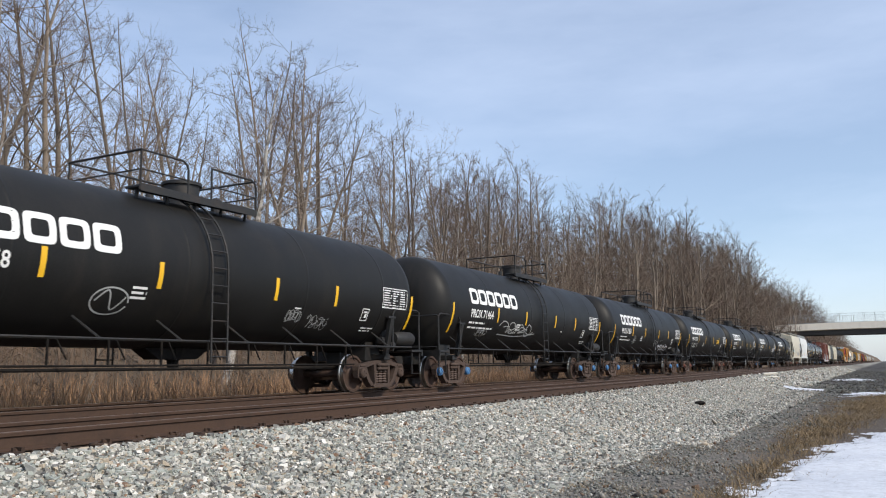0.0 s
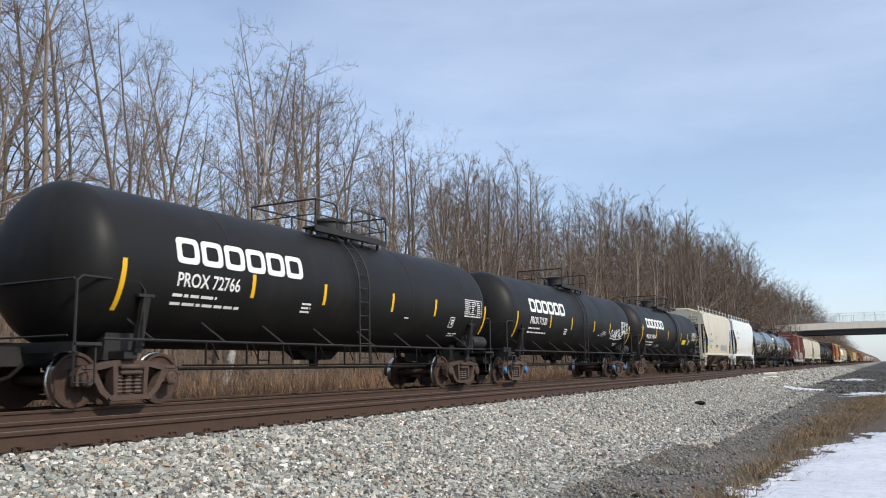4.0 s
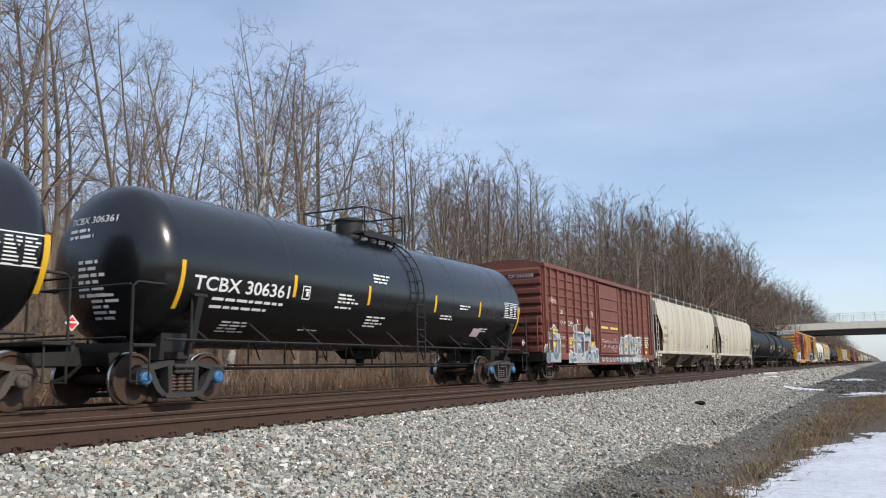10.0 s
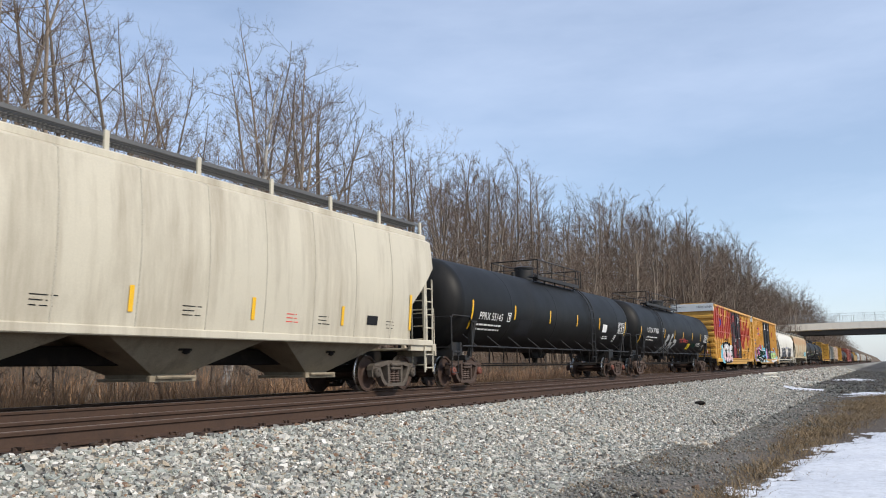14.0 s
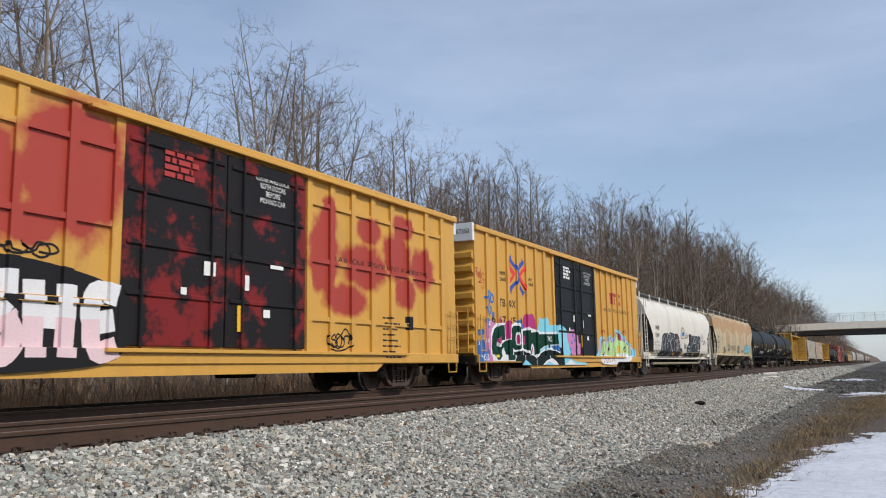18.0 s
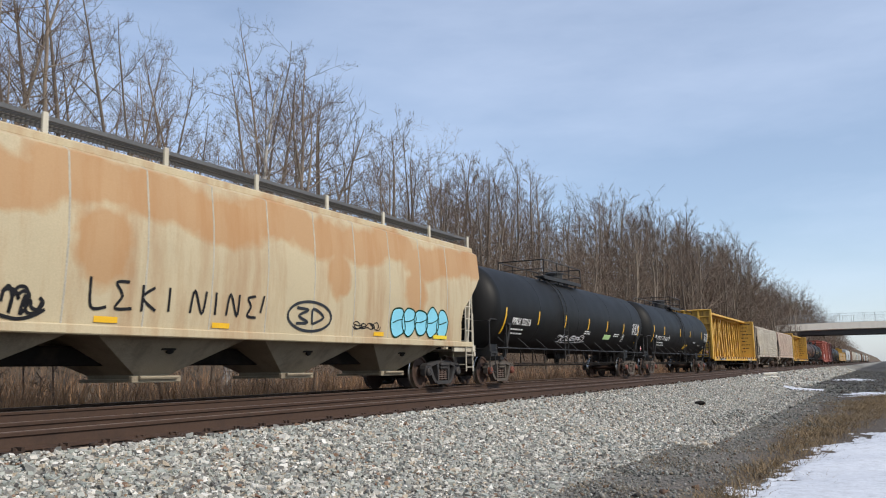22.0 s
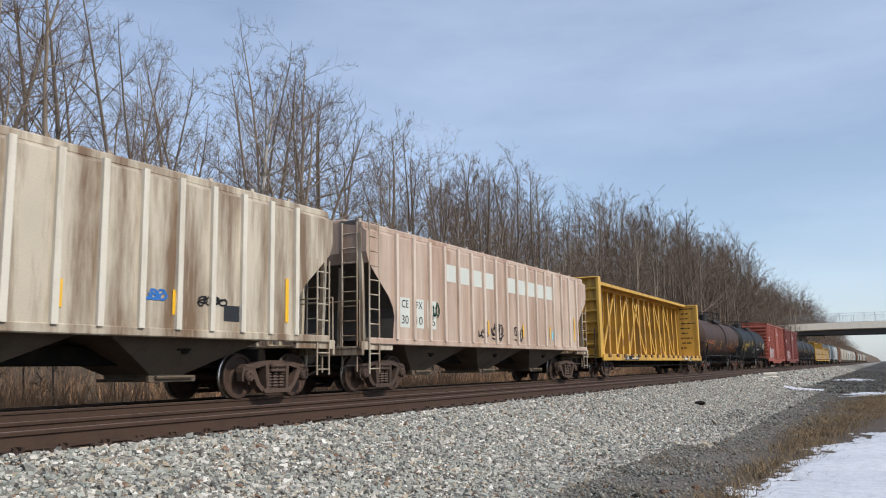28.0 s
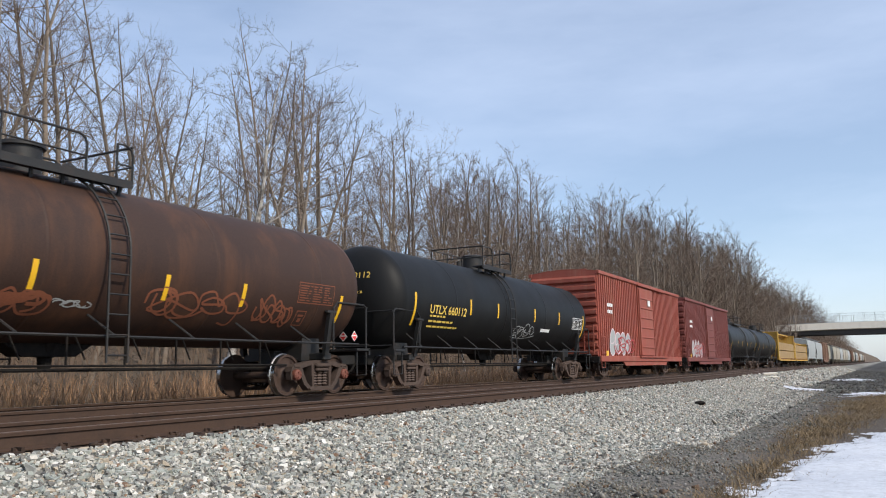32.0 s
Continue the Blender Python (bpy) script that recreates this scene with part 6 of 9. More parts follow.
    for y in np.arange(-c / 2 + 2, c / 2 - 1.5, 1.6):
        un.box((0, y, zb - 0.05), (2.9, 0.1, 0.14))
    un.tube([(1.2, -c / 2 + 1, 0.55), (1.2, c / 2 - 1, 0.55)], 0.02, 5)
    un.box((0.7, 1.2, 0.62), (0.6, 0.8, 0.4), 0.08)
    part("underframe", un, UNDER, car)
    if marks:
        marks(car, surf)
    add_truck(car, -c / 2, trucks, cap)
    add_truck(car, c / 2, trucks, cap)
    add_couplers(car, over)
    return car


# ---- centrebeam flat cars ----
def centerbeam(label, s_front, s_rear, half, over, marks=None, trucks="brown", top=4.52, lumber=False, far=False):
    c = s_rear - s_front
    car = thing("centerbeam_car", label, "flat car", "cars of the freight train", (TRACK_X, (s_front + s_rear) / 2, 0))
    CARS.append((car, (s_front + s_rear) / 2))
    dk = Shape()
    dk.box((0, 0, 0.98), (2.9, 2 * half, 0.16), 0.02)
    for k in (-1, 1):
        dk.box((k * 1.46, 0, 0.92), (0.10, 2 * half, 0.30), 0.02)
    part("deck", dk, BEAM_YELLOW, car)
    sl = Shape()
    sl.box((0, 0, 0.74), (0.6, 2 * over - 0.9, 0.42), 0.02)
    sl.prism([(-c / 2 + 2, 0.85), (c / 2 - 2, 0.85), (c / 2 - 4, 0.45), (-c / 2 + 4, 0.45)], -0.3, 0.3)
    sl.tube([(1.25, -c / 2 + 1.2, 0.52), (1.25, c / 2 - 1.2, 0.52)], 0.02, 5)
    for y in np.arange(-c / 2 + 2, c / 2 - 1.5, 2.1):
        sl.box((1.25, y, 0.66), (0.05, 0.06, 0.3))
    part("underframe", sl, UNDER, car)
    ch = Shape()
    L = 2 * half - 0.3
    ch.box((0, 0, top + 0.03), (1.30, L, 0.05), 0.012)
    ch.box((0, 0, top - 0.10), (0.34, L, 0.20), 0.015)
    for k in (-1, 1):
        ch.box((k * 0.63, 0, top - 0.035), (0.04, L, 0.14), 0.01)
    part("top_chord", ch, BEAM_YELLOW, car)
    n = 17
    ys = [-half + 1.9 + 1.2 * i * (half - 1.4) / 9.6 for i in range(n)]
    for i, y in enumerate(ys):
        p = Shape()
        for k in (-1, 1):        # two flanges and a thin web, narrower towards the top
            p.quadmesh([[(k * a, y - b, z), (k * a, y + b, z), (k * (a - 0.03), y + b, z), (k * (a - 0.03), y - b, z)] for a, b, z in ((0.17, 0.115, 1.05), (0.15, 0.10, 2.4), (0.12, 0.075, top - 0.18))], True)
        p.quadmesh([[(-a, y - 0.012, z), (a, y - 0.012, z), (a, y + 0.012, z), (-a, y + 0.012, z)] for a, z in ((0.15, 1.05), (0.10, top - 0.18))], True)
        part("post", p, BEAM_YELLOW, car)
        if (i * 7) % 3 != 1:
            patch("rub_plate", y - 0.09, 1.25 + 0.3 * ((i * 5) % 4), 0.18, 0.40, flat_side(0.172), car, BEAM_SCUFF, 0.004, label="scuffed rusty patch on a post")
    for i in (0, 2, 4, 6, 7, 9, 11, 13):     # they rise towards the middle and cross there
        d = Shape()
        up_ = i < 7
        a, b = (ys[i], ys[i + 2]) if up_ else (ys[i + 2], ys[i])
        k = 1 if up_ else -1
        d.beam((0.10, a + 0.1 * k, 1.12), (0.10, b - 0.08 * k, top - 0.28), 0.05, 0.15)
        d.prism([(b + 0.10 * k, top - 0.18), (b - 0.26 * k, top - 0.18), (b - 0.26 * k, top - 0.36), (b - 0.05 * k, top - 0.52), (b + 0.10 * k, top - 0.45)], 0.13, 0.15)
        d.prism([(a - 0.12 * k, 1.06), (a + 0.30 * k, 1.06), (a + 0.28 * k, 1.24), (a + 0.05 * k, 1.42), (a - 0.12 * k, 1.36)], 0.13, 0.15)
        part("diagonal", d, BEAM_YELLOW, car)
    for e in (-1, 1):
        bh = Shape()
        bh.box((0, e * (half - 0.15), (top + 1.06) / 2), (2.8, 0.06, top - 1.0), 0.01)
        part("bulkhead", bh, BEAM_YELLOW, car)
        fr = Shape()
        for k in (-1, 1):
            fr.box((k * 1.36, e * (half - 0.05), (top + 0.9) / 2), (0.14, 0.34, top - 0.9), 0.02)
        for z in np.arange(1.5, top, 0.5):
            fr.box((0, e * (half - 0.05), z), (2.7, 0.18, 0.10), 0.02)
        for x in (-0.5, 0.5):
            fr.box((x, e * (half + 0.02), (top + 0.95) / 2), (0.14, 0.18, top - 1.0), 0.02)
        fr.box((0, e * (half - 0.05), top - 0.02), (2.86, 0.36, 0.06), 0.02)
        part("bulkhead_frame", fr, BEAM_YELLOW, car)
        end_ladder(car, 0.95, e * (half + 0.2), 0.5, 2.2, IRON)
        g = Shape()
        g.tube([(1.46, e * (half - 0.5), 0.85), (1.46, e * (half - 0.5), 0.45), (1.46, e * (half - 0.1), 0.45), (1.46, e * (half - 0.1), 0.85)], 0.022, 5)
        part("step", g, IRON, car)
    for i, y in enumerate(np.linspace(-half + 0.8, half - 0.8, 17)):
        wn_ = Shape()
        wn_.box((1.50, y, 1.04), (0.14, 0.30, 0.10), 0.02)
        wn_.lathe([(-0.17, 0.0), (-0.17, 0.05), (0.17, 0.05), (0.17, 0.0)], "y", (1.53, y, 0.98), 7)
        part("tie_down_winch", wn_, BEAM_RUST, car)
    for y in np.linspace(-half + 1.8, half - 1.8, 7):
        patch("reflector", y, 0.86, 0.45, 0.10, flat_side(1.51), car, REFLECT, 0.006)
    if lumber:
        for k in (-1, 1):
            for i in range(8):
                for z in (1.75, 2.75):
                    st = Shape()
                    L = (2 * half - 1.5) / 8
                    st.box((k * 0.92, -half + 0.75 + (i + 0.5) * L, z - 0.22), (0.95, L - 0.12, 0.92), 0.02)
                    part("lumber_pack", st, LUMBER, car, "pack of pale sawn lumber")
    if marks:
        marks(car, flat_side(1.51))
    add_truck(car, -c / 2, trucks)
    add_truck(car, c / 2, trucks)
    add_couplers(car, over)
    return car


BEAM_RUST = mat("rusty_winch", (0.15, 0.07, 0.03), 0.8, var=0.3)


# ---- the train, front to back; the numbers are places along the track at the start ----
CURVED = [(1.50, 1.30), (1.56, 1.9), (1.60, 2.6), (1.58, 3.3), (1.50, 4.02), (1.30, 4.14), (0.0, 4.36)]
FLATSIDE = [(1.50, 1.30), (1.50, 1.32), (1.50, 3.94), (1.32, 4.08), (0.0, 4.28)]
ROUND = [(1.30, 1.0), (1.56, 1.3), (1.58, 2.2), (1.59, 2.9), (1.52, 3.5), (1.30, 3.95), (0.9, 4.25), (0.0, 4.45)]
SL = 0.07


def cut_end(h, deep=1.25):
    """Half lengths of the side sheet from sill to roof: full at the top, cut back over the slope sheet."""
    return [(h - deep * 0.92, 1.0), (h - deep * 0.94, 1.45), (h - deep, 1.9), (h - deep * 0.9, 2.25), (h - deep * 0.12, 3.1), (h, 3.25), (h, 4.6)]


def head_side(r, zc, half, head=0.5):
    """The dished front head of a tank."""
    def at(u, w, off):
        rho = min(math.hypot(u, w - zc) / r, 0.99)
        sa = rho ** (1 / 0.85)
        return (u, -half + r * head * (1 - math.sqrt(1 - sa * sa)) - off - 0.004, w)
    return at


def load_lines(car, surf, u, w, width, material=None, h=0.085):
    """The two lines of weights under a car's number, too small to read."""
    bars(u, w, width, 2, h * 1.9, surf, car, material, seed=int(abs(u) * 10), thick=0.36)


def plate(car, surf, u, w, size=0.36, material=None):
    """A small framed stencil."""
    patch("stencil", u, w, size * 0.9, size, surf, car, material or LETTER_WHITE, 0.006, frame_of=0.025, slices=0.12)
    bars(u + 0.08, w + size * 0.62, size * 0.5, 1, 0.10, surf, car, material, seed=4, name="stencil", gaps=False)
    bars(u + 0.13, w + size * 0.25, size * 0.3, 1, 0.20, surf, car, material, seed=5, name="stencil", gaps=False)


def tag(car, surf, u, w, su, sw, seed, colour="white", width=0.035, loops=2, n=9, sl=SL, off=0.007):
    strokes(scrawl(seed, n, loops), width * 0.75, u, w, su, sw, surf, car, SPRAY[colour], off, sl, "sprayed scrawl")


def maker_marks(number, extra=None, lines=True, u0=-5.7):
    def marks(car, surf):
        wordmark(car, surf, u0, 2.50, 0.50)
        letters(number, u0 + 0.05, 2.09, 0.25, surf, car, width=1.62, slices=SL, bold=0.012)
        if lines:
            load_lines(car, surf, u0, 1.89, 1.8)
        data_panel(car, surf, 5.8, 2.08, 1.18, 0.52)
        plate(car, surf, 4.98, 1.70, 0.32)
        bars(2.4, 1.86, 0.35, 1, 0.06, surf, car, seed=3)
        bars(-2.0, 1.96, 0.5, 3, 0.09, surf, car, seed=8)
        bars(5.2, 1.48, 0.7, 2, 0.08, surf, car, seed=12)
        if extra:
            extra(car, surf)
    return marks


def placard(car, surf, u, w, size=0.26, label="red and white diamond placard"):
    s = size / 2
    painted("placard", [(u, w - s), (u + s, w), (u, w + s), (u - s, w)], [(0, 1, 2, 3)], surf, 0.010, LETTER_WHITE, car, label)
    s *= 0.8
    painted("placard", [(u - s, w), (u, w - s), (u + s, w)], [(0, 1, 2)], surf, 0.014, SIGN_RED, car)
    painted("placard", [(u - s * 0.7, w + s * 0.3), (u + s * 0.7, w + s * 0.3), (u, w + s)], [(0, 1, 2)], surf, 0.014, SIGN_RED, car)


tk = dict(r=1.45, zc=2.46, half=7.75, over=8.25, paint=BLACK_TANK, reservoir=True)
BLK = "black tank car with a bold white block mark and streaked sides"


def x0(car, surf):
    strokes([[(0.5 + 0.5 * math.cos(a), 0.5 + 0.5 * math.sin(a)) for a in np.linspace(0, 6.0, 12)], [(0.1, 0.5), (0.4, 0.9), (0.6, 0.2), (0.9, 0.7)]], 0.03, -2.75, 1.45, 0.75, 0.5, surf, car, SPRAY["silver"], 0.007, SL, "sprayed ring")
    tag(car, surf, 2.2, 1.5, 0.5, 0.4, 3, "silver", 0.02)
    tag(car, surf, 2.9, 1.35, 0.9, 0.5, 4, "silver", 0.02)


def x1(car, surf):
    tag(car, surf, -3.4, 1.52, 3.1, 0.62, 11, "silver", 0.045, 3)
    tag(car, surf, -5.0, 1.45, 0.8, 0.35, 12, "silver", 0.02)


def x2(car, surf):
    tag(car, surf, 2.1, 1.15, 2.5, 0.55, 21, "white", 0.05, 2, 12)
    tag(car, surf, 1.0, 1.5, 0.9, 0.5, 22, "silver", 0.025)
    strokes([[(0.5, 0.5), (0.5 + 0.5 * math.cos(a), 0.5 + 0.5 * math.sin(a))] for a in np.linspace(0, 5.6, 9)], 0.025, -3.5, 1.5, 0.7, 0.55, surf, car, SPRAY["silver"], 0.007, SL, "sprayed star", steps=2)


def x3(car, surf):
    letters("LD LMT 190300 LB 86 300 KG", -5.85, 1.84, 0.09, surf, car, width=2.0, slices=SL)
    letters("LT WT   72700 LB 33 000 KG", -5.85, 1.66, 0.09, surf, car, width=2.0, slices=SL)
    patch("sign", 3.0, 2.03, 0.84, 0.27, surf, car, REFLECT, 0.008, slices=SL, label="orange sign with small print")
    bars(3.1, 2.17, 0.6, 2, 0.09, surf, car, LETTER_BLACK, seed=2, off=0.012)


def x5(car, surf):
    tag(car, surf, 4.2, 1.72, 2.4, 0.6, 31, "white", 0.055, 3, 11)
    tag(car, surf, 2.7, 1.80, 0.8, 0.35, 32, "silver", 0.025)


def x6(car, surf):
    patch("sign", 2.75, 1.76, 0.95, 0.28, surf, car, SIGN_YELLOW, 0.008, slices=SL, label="yellow sign with small print")
    tag(car, surf, -3.9, 1.42, 1.2, 0.25, 41, "silver", 0.02)
    strokes([[(0.5, 0.5), (0.5 + 0.5 * math.cos(a), 0.5 + 0.5 * math.sin(a))] for a in np.linspace(0, 5.6, 8)], 0.025, -7.2, 2.30, 0.5, 0.35, surf, car, LETTER_YELLOW, 0.012, SL, "sprayed star", steps=2)
    hs = head_side(1.45, 2.46, 7.85)
    letters("PROX 74344", -0.75, 3.05, 0.15, hs, car, width=1.3, slices=SL)
    bars(-0.75, 2.88, 1.0, 4, 0.12, hs, car, seed=9)


tank_car(BLK, 5.45, 18.0, marks=maker_marks("PROX 71458", x0, u0=-5.95), strips=(-3.75, -1.45, 1.69, 3.81), ladder_y=-0.1, platform=(-1.57, 1.51), dome=0.35, **tk)
tank_car(BLK, 22.0, 34.5, marks=maker_marks("PROX 71464", x1), ladder_y=0.28, platform=(-1.06, 2.06), dome=0.9, cap="blue", **tk)
tank_car(BLK, 38.3, 51.1, marks=maker_marks("PROX 71551", x2), ladder_y=0.27, platform=(-0.89, 2.24), dome=1.0, cap="blue", **tk)
tank_car(BLK, 55.0, 67.7, marks=maker_marks("PROX 75775", x3, False, u0=-5.85), ladder_y=-0.35, platform=(-1.6, 1.5), dome=0.3, cap="rust", dome_r=0.33, **tk)
tank_car(BLK, 71.8, 84.45, marks=maker_marks("PROX 72766"), ladder_y=0.2, platform=(-1.0, 2.1), dome=0.9, **tk)
tank_car(BLK, 88.5, 101.2, marks=maker_marks("PROX 71520", x5), ladder_y=0.16, platform=(-1.0, 2.1), dome=0.9, cap="blue", **tk)


def m74344(car, surf):
    wordmark(car, surf, -6.1, 2.52, 0.52)
    letters("PROX 74344", -6.1, 1.95, 0.22, surf, car, width=2.1, slices=SL, bold=0.01)
    load_lines(car, surf, -6.2, 1.72, 2.0)
    data_panel(car, surf, 5.4, 2.06, 1.2, 0.5)
    plate(car, surf, 4.4, 1.75, 0.34)
    bars(1.3, 1.9, 0.5, 3, 0.09, surf, car, seed=8)
    x6(car, surf)


tk6 = dict(tk, half=7.85, over=8.3)
tank_car("black tank car with a raised band and bold white block mark", 105.2, 118.1, marks=m74344, belts=(1.35,), ladder_y=0.9, platform=(-1.73, 0.9), dome=-0.2,
         strips=(-4.03, -1.24, 2.2, 4.08), ends=(-7.0, 7.1), dome_r=0.33, **tk6)


def scribble_block(car, surf, u, w, du, dw, seed, dark="charcoal", line="white", off=0.006, width=0.05):
    """A sprayed block of swollen forms with an outline, as train graffiti is built."""
    rnd = random.Random(seed)
    n = max(2, round(du / (dw * 0.75)))
    rings = []
    for i in range(n):
        cx, cw = (i + 0.5) / n, rnd.uniform(0.44, 0.54)
        rx, rw = 0.62 / n * rnd.uniform(0.85, 1.1), 0.46 * rnd.uniform(0.85, 1.05)
        out = []
        for k in range(9):
            a = 6.283 * k / 9 + 0.2
            out.append((cx + rx * math.cos(a) * rnd.uniform(0.8, 1.1), cw + rw * math.sin(a) * rnd.uniform(0.85, 1.1)))
        rings.append(out)
        blob(out, u, w, du, dw, surf, car, SPRAY[dark], off + 0.0004 * i, 0.0, "sprayed swollen form")
    strokes([r + [r[0]] for r in rings], width, u, w, du, dw, surf, car, SPRAY[line], off + 0.006, 0.0, "sprayed outline")
    strokes([[(r[0][0] - 0.03, r[0][1]), (sum(p[0] for p in r) / 9, 0.5), (r[4][0] + 0.03, r[4][1] - 0.1)] for r in rings], width * 0.7, u, w, du, dw, surf, car, SPRAY[line], off + 0.007, 0.0, "sprayed outline")


def m_cbfx(car, surf):
    letters("CBFX", -3.68, 2.55, 0.17, surf, car, LETTER_BLACK, 0.75, 0.012)
    letters("316503", -3.74, 2.10, 0.18, surf, car, LETTER_BLACK, 1.2, 0.012)
    load_lines(car, surf, -3.75, 1.82, 1.0, LETTER_BLACK, 0.06)
    plate(car, surf, -1.5, 2.3, 0.26, LETTER_BLACK)
    tag(car, surf, -4.65, 1.85, 0.75, 0.45, 51, "cyan", 0.06, 2, 7, 0, 0.012)
    patch("reflector", -4.67, 1.62, 0.5, 0.22, surf, car, REFLECT, 0.010)
    for y in (-1.5, -0.2, 3.9):
        patch("reflector", y, 1.50, 0.42, 0.10, surf, car, REFLECT, 0.010)
    tag(car, surf, -1.6, 1.68, 1.1, 0.3, 52, "black", 0.025, 2, 9, 0, 0.012)
    scribble_block(car, surf, 0.6, 1.47, 2.7, 0.55, 53, "silver", "silver", 0.010, 0.03)
    tag(car, surf, 4.5, 2.2, 0.95, 1.1, 54, "blue", 0.075, 3, 6, 0, 0.012)
    fe = front_end(-5.66)
    letters("CBFX", 0.55, 3.78, 0.13, fe, car, LETTER_BLACK, 0.5, 0.01)
    letters("316503", 0.5, 3.55, 0.13, fe, car, LETTER_BLACK, 0.62, 0.01)
    bars(0.5, 3.42, 0.6, 4, 0.07, fe, car, LETTER_BLACK, seed=5)


def m_wfrx(car, surf):
    letters("WFRX", -4.19, 3.02, 0.20, surf, car, LETTER_BLACK, 0.95, 0.012)
    letters("410269", -4.13, 2.58, 0.19, surf, car, LETTER_BLACK, 1.15, 0.012)
    plate(car, surf, -2.15, 2.87, 0.24, LETTER_BLACK)
    load_lines(car, surf, -4.3, 1.72, 0.95, LETTER_BLACK, 0.06)
    for u, n in ((-2.9, 3), (-1.5, 5), (0.5, 3), (3.0, 4)):
        bars(u, 1.86, 0.5, n, 0.07, surf, car, SIGN_RED if n == 5 else LETTER_BLACK, seed=n, thick=0.25)
    fe = front_end(-5.66)
    letters("WFRX", 0.75, 3.70, 0.12, fe, car, LETTER_BLACK, 0.5, 0.01)
    letters("410269", 0.75, 3.48, 0.12, fe, car, LETTER_BLACK, 0.55, 0.01)


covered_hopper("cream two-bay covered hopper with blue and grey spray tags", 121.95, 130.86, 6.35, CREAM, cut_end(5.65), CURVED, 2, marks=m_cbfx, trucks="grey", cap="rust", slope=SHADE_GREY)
covered_hopper("clean white two-bay covered hopper with yellow reflector strips", 134.7, 143.6, 6.4, WHITE, cut_end(5.65), CURVED, 2, marks=m_wfrx, trucks="dark", strips=(-2.33, -0.05, 2.18), ends=(-4.5, 4.4))


def m_vmsx(car, surf):
    letters("VMSX 300911", -6.58, 2.08, 0.24, surf, car, width=2.2, slices=SL, bold=0.012)
    letters("LD LMT   195000 LB  88400 KG", -6.75, 1.88, 0.09, surf, car, width=2.0, slices=SL)
    letters("LT WT      91000 LB  41300 KG", -6.75, 1.70, 0.09, surf, car, width=2.0, slices=SL)
    plate(car, surf, -4.15, 2.07, 0.30)
    tag(car, surf, -4.5, 1.5, 2.6, 0.52, 61, "silver", 0.06, 3, 10)
    patch("sign", -0.55, 1.05, 0.5, 0.85, surf, car, SIGN_YELLOW, 0.008, skew=0.35, slices=SL, label="slanted yellow warning panel")
    patch("sign", -0.25, 1.25, 0.14, 0.4, surf, car, LETTER_BLACK, 0.012, skew=0.15, slices=SL)
    patch("sign", 3.0, 2.05, 0.9, 0.32, surf, car, SIGN_YELLOW, 0.008, slices=SL, label="yellow sign with small print")
    bars(3.1, 2.25, 0.65, 2, 0.1, surf, car, LETTER_BLACK, seed=2, off=0.012)
    strokes([[(2.41, 1.25), (2.14, 1.65), (2.24, 1.98), (2.48, 2.04), (2.76, 1.95), (2.97, 2.09), (3.22, 2.01), (3.59, 2.02), (3.94, 2.10), (4.30, 2.02), (4.49, 1.82), (4.53, 1.45), (4.44, 1.11), (3.98, 1.20), (3.39, 1.25), (2.92, 1.35), (2.41, 1.25)],
             [(2.76, 1.64), (2.36, 1.58), (2.22, 1.75), (2.40, 1.97), (2.70, 1.89), (2.76, 1.64), (3.04, 1.63), (3.12, 1.40), (2.76, 1.34), (2.37, 1.41)],
             [(2.84, 1.95), (2.95, 2.04), (3.16, 1.88), (3.39, 1.38), (3.21, 1.43)],
             [(3.23, 1.78), (3.40, 1.63), (3.62, 1.67), (3.65, 1.40)],
             [(3.69, 1.76), (3.88, 1.83), (3.73, 1.98), (3.69, 1.76), (3.95, 1.28)],
             [(3.99, 1.95), (4.06, 1.61), (4.25, 1.69), (4.25, 1.97)],
             [(2.23, 1.57), (1.96, 1.66), (1.84, 1.54), (2.07, 1.45), (2.24, 1.55)],
             [(1.83, 1.52), (1.49, 1.54), (1.41, 1.43), (1.64, 1.42), (1.85, 1.49)],
             [(4.51, 1.58), (4.59, 1.83), (4.95, 1.97), (5.06, 1.89), (4.73, 1.69)]],
            0.045, 0, 0, 1.0, 1.0, surf, car, SPRAY["rose_grey"], 0.007, SL, "pale pinkish grey sprayed outline")
    bars(0.8, 2.0, 0.9, 2, 0.1, surf, car, seed=7)
    data_panel(car, surf, 6.7, 2.12, 1.1, 0.5)
    plate(car, surf, 5.6, 1.65, 0.32)
    hs = flat_side(1.2)
    placard(car, hs, 8.55, 1.35)


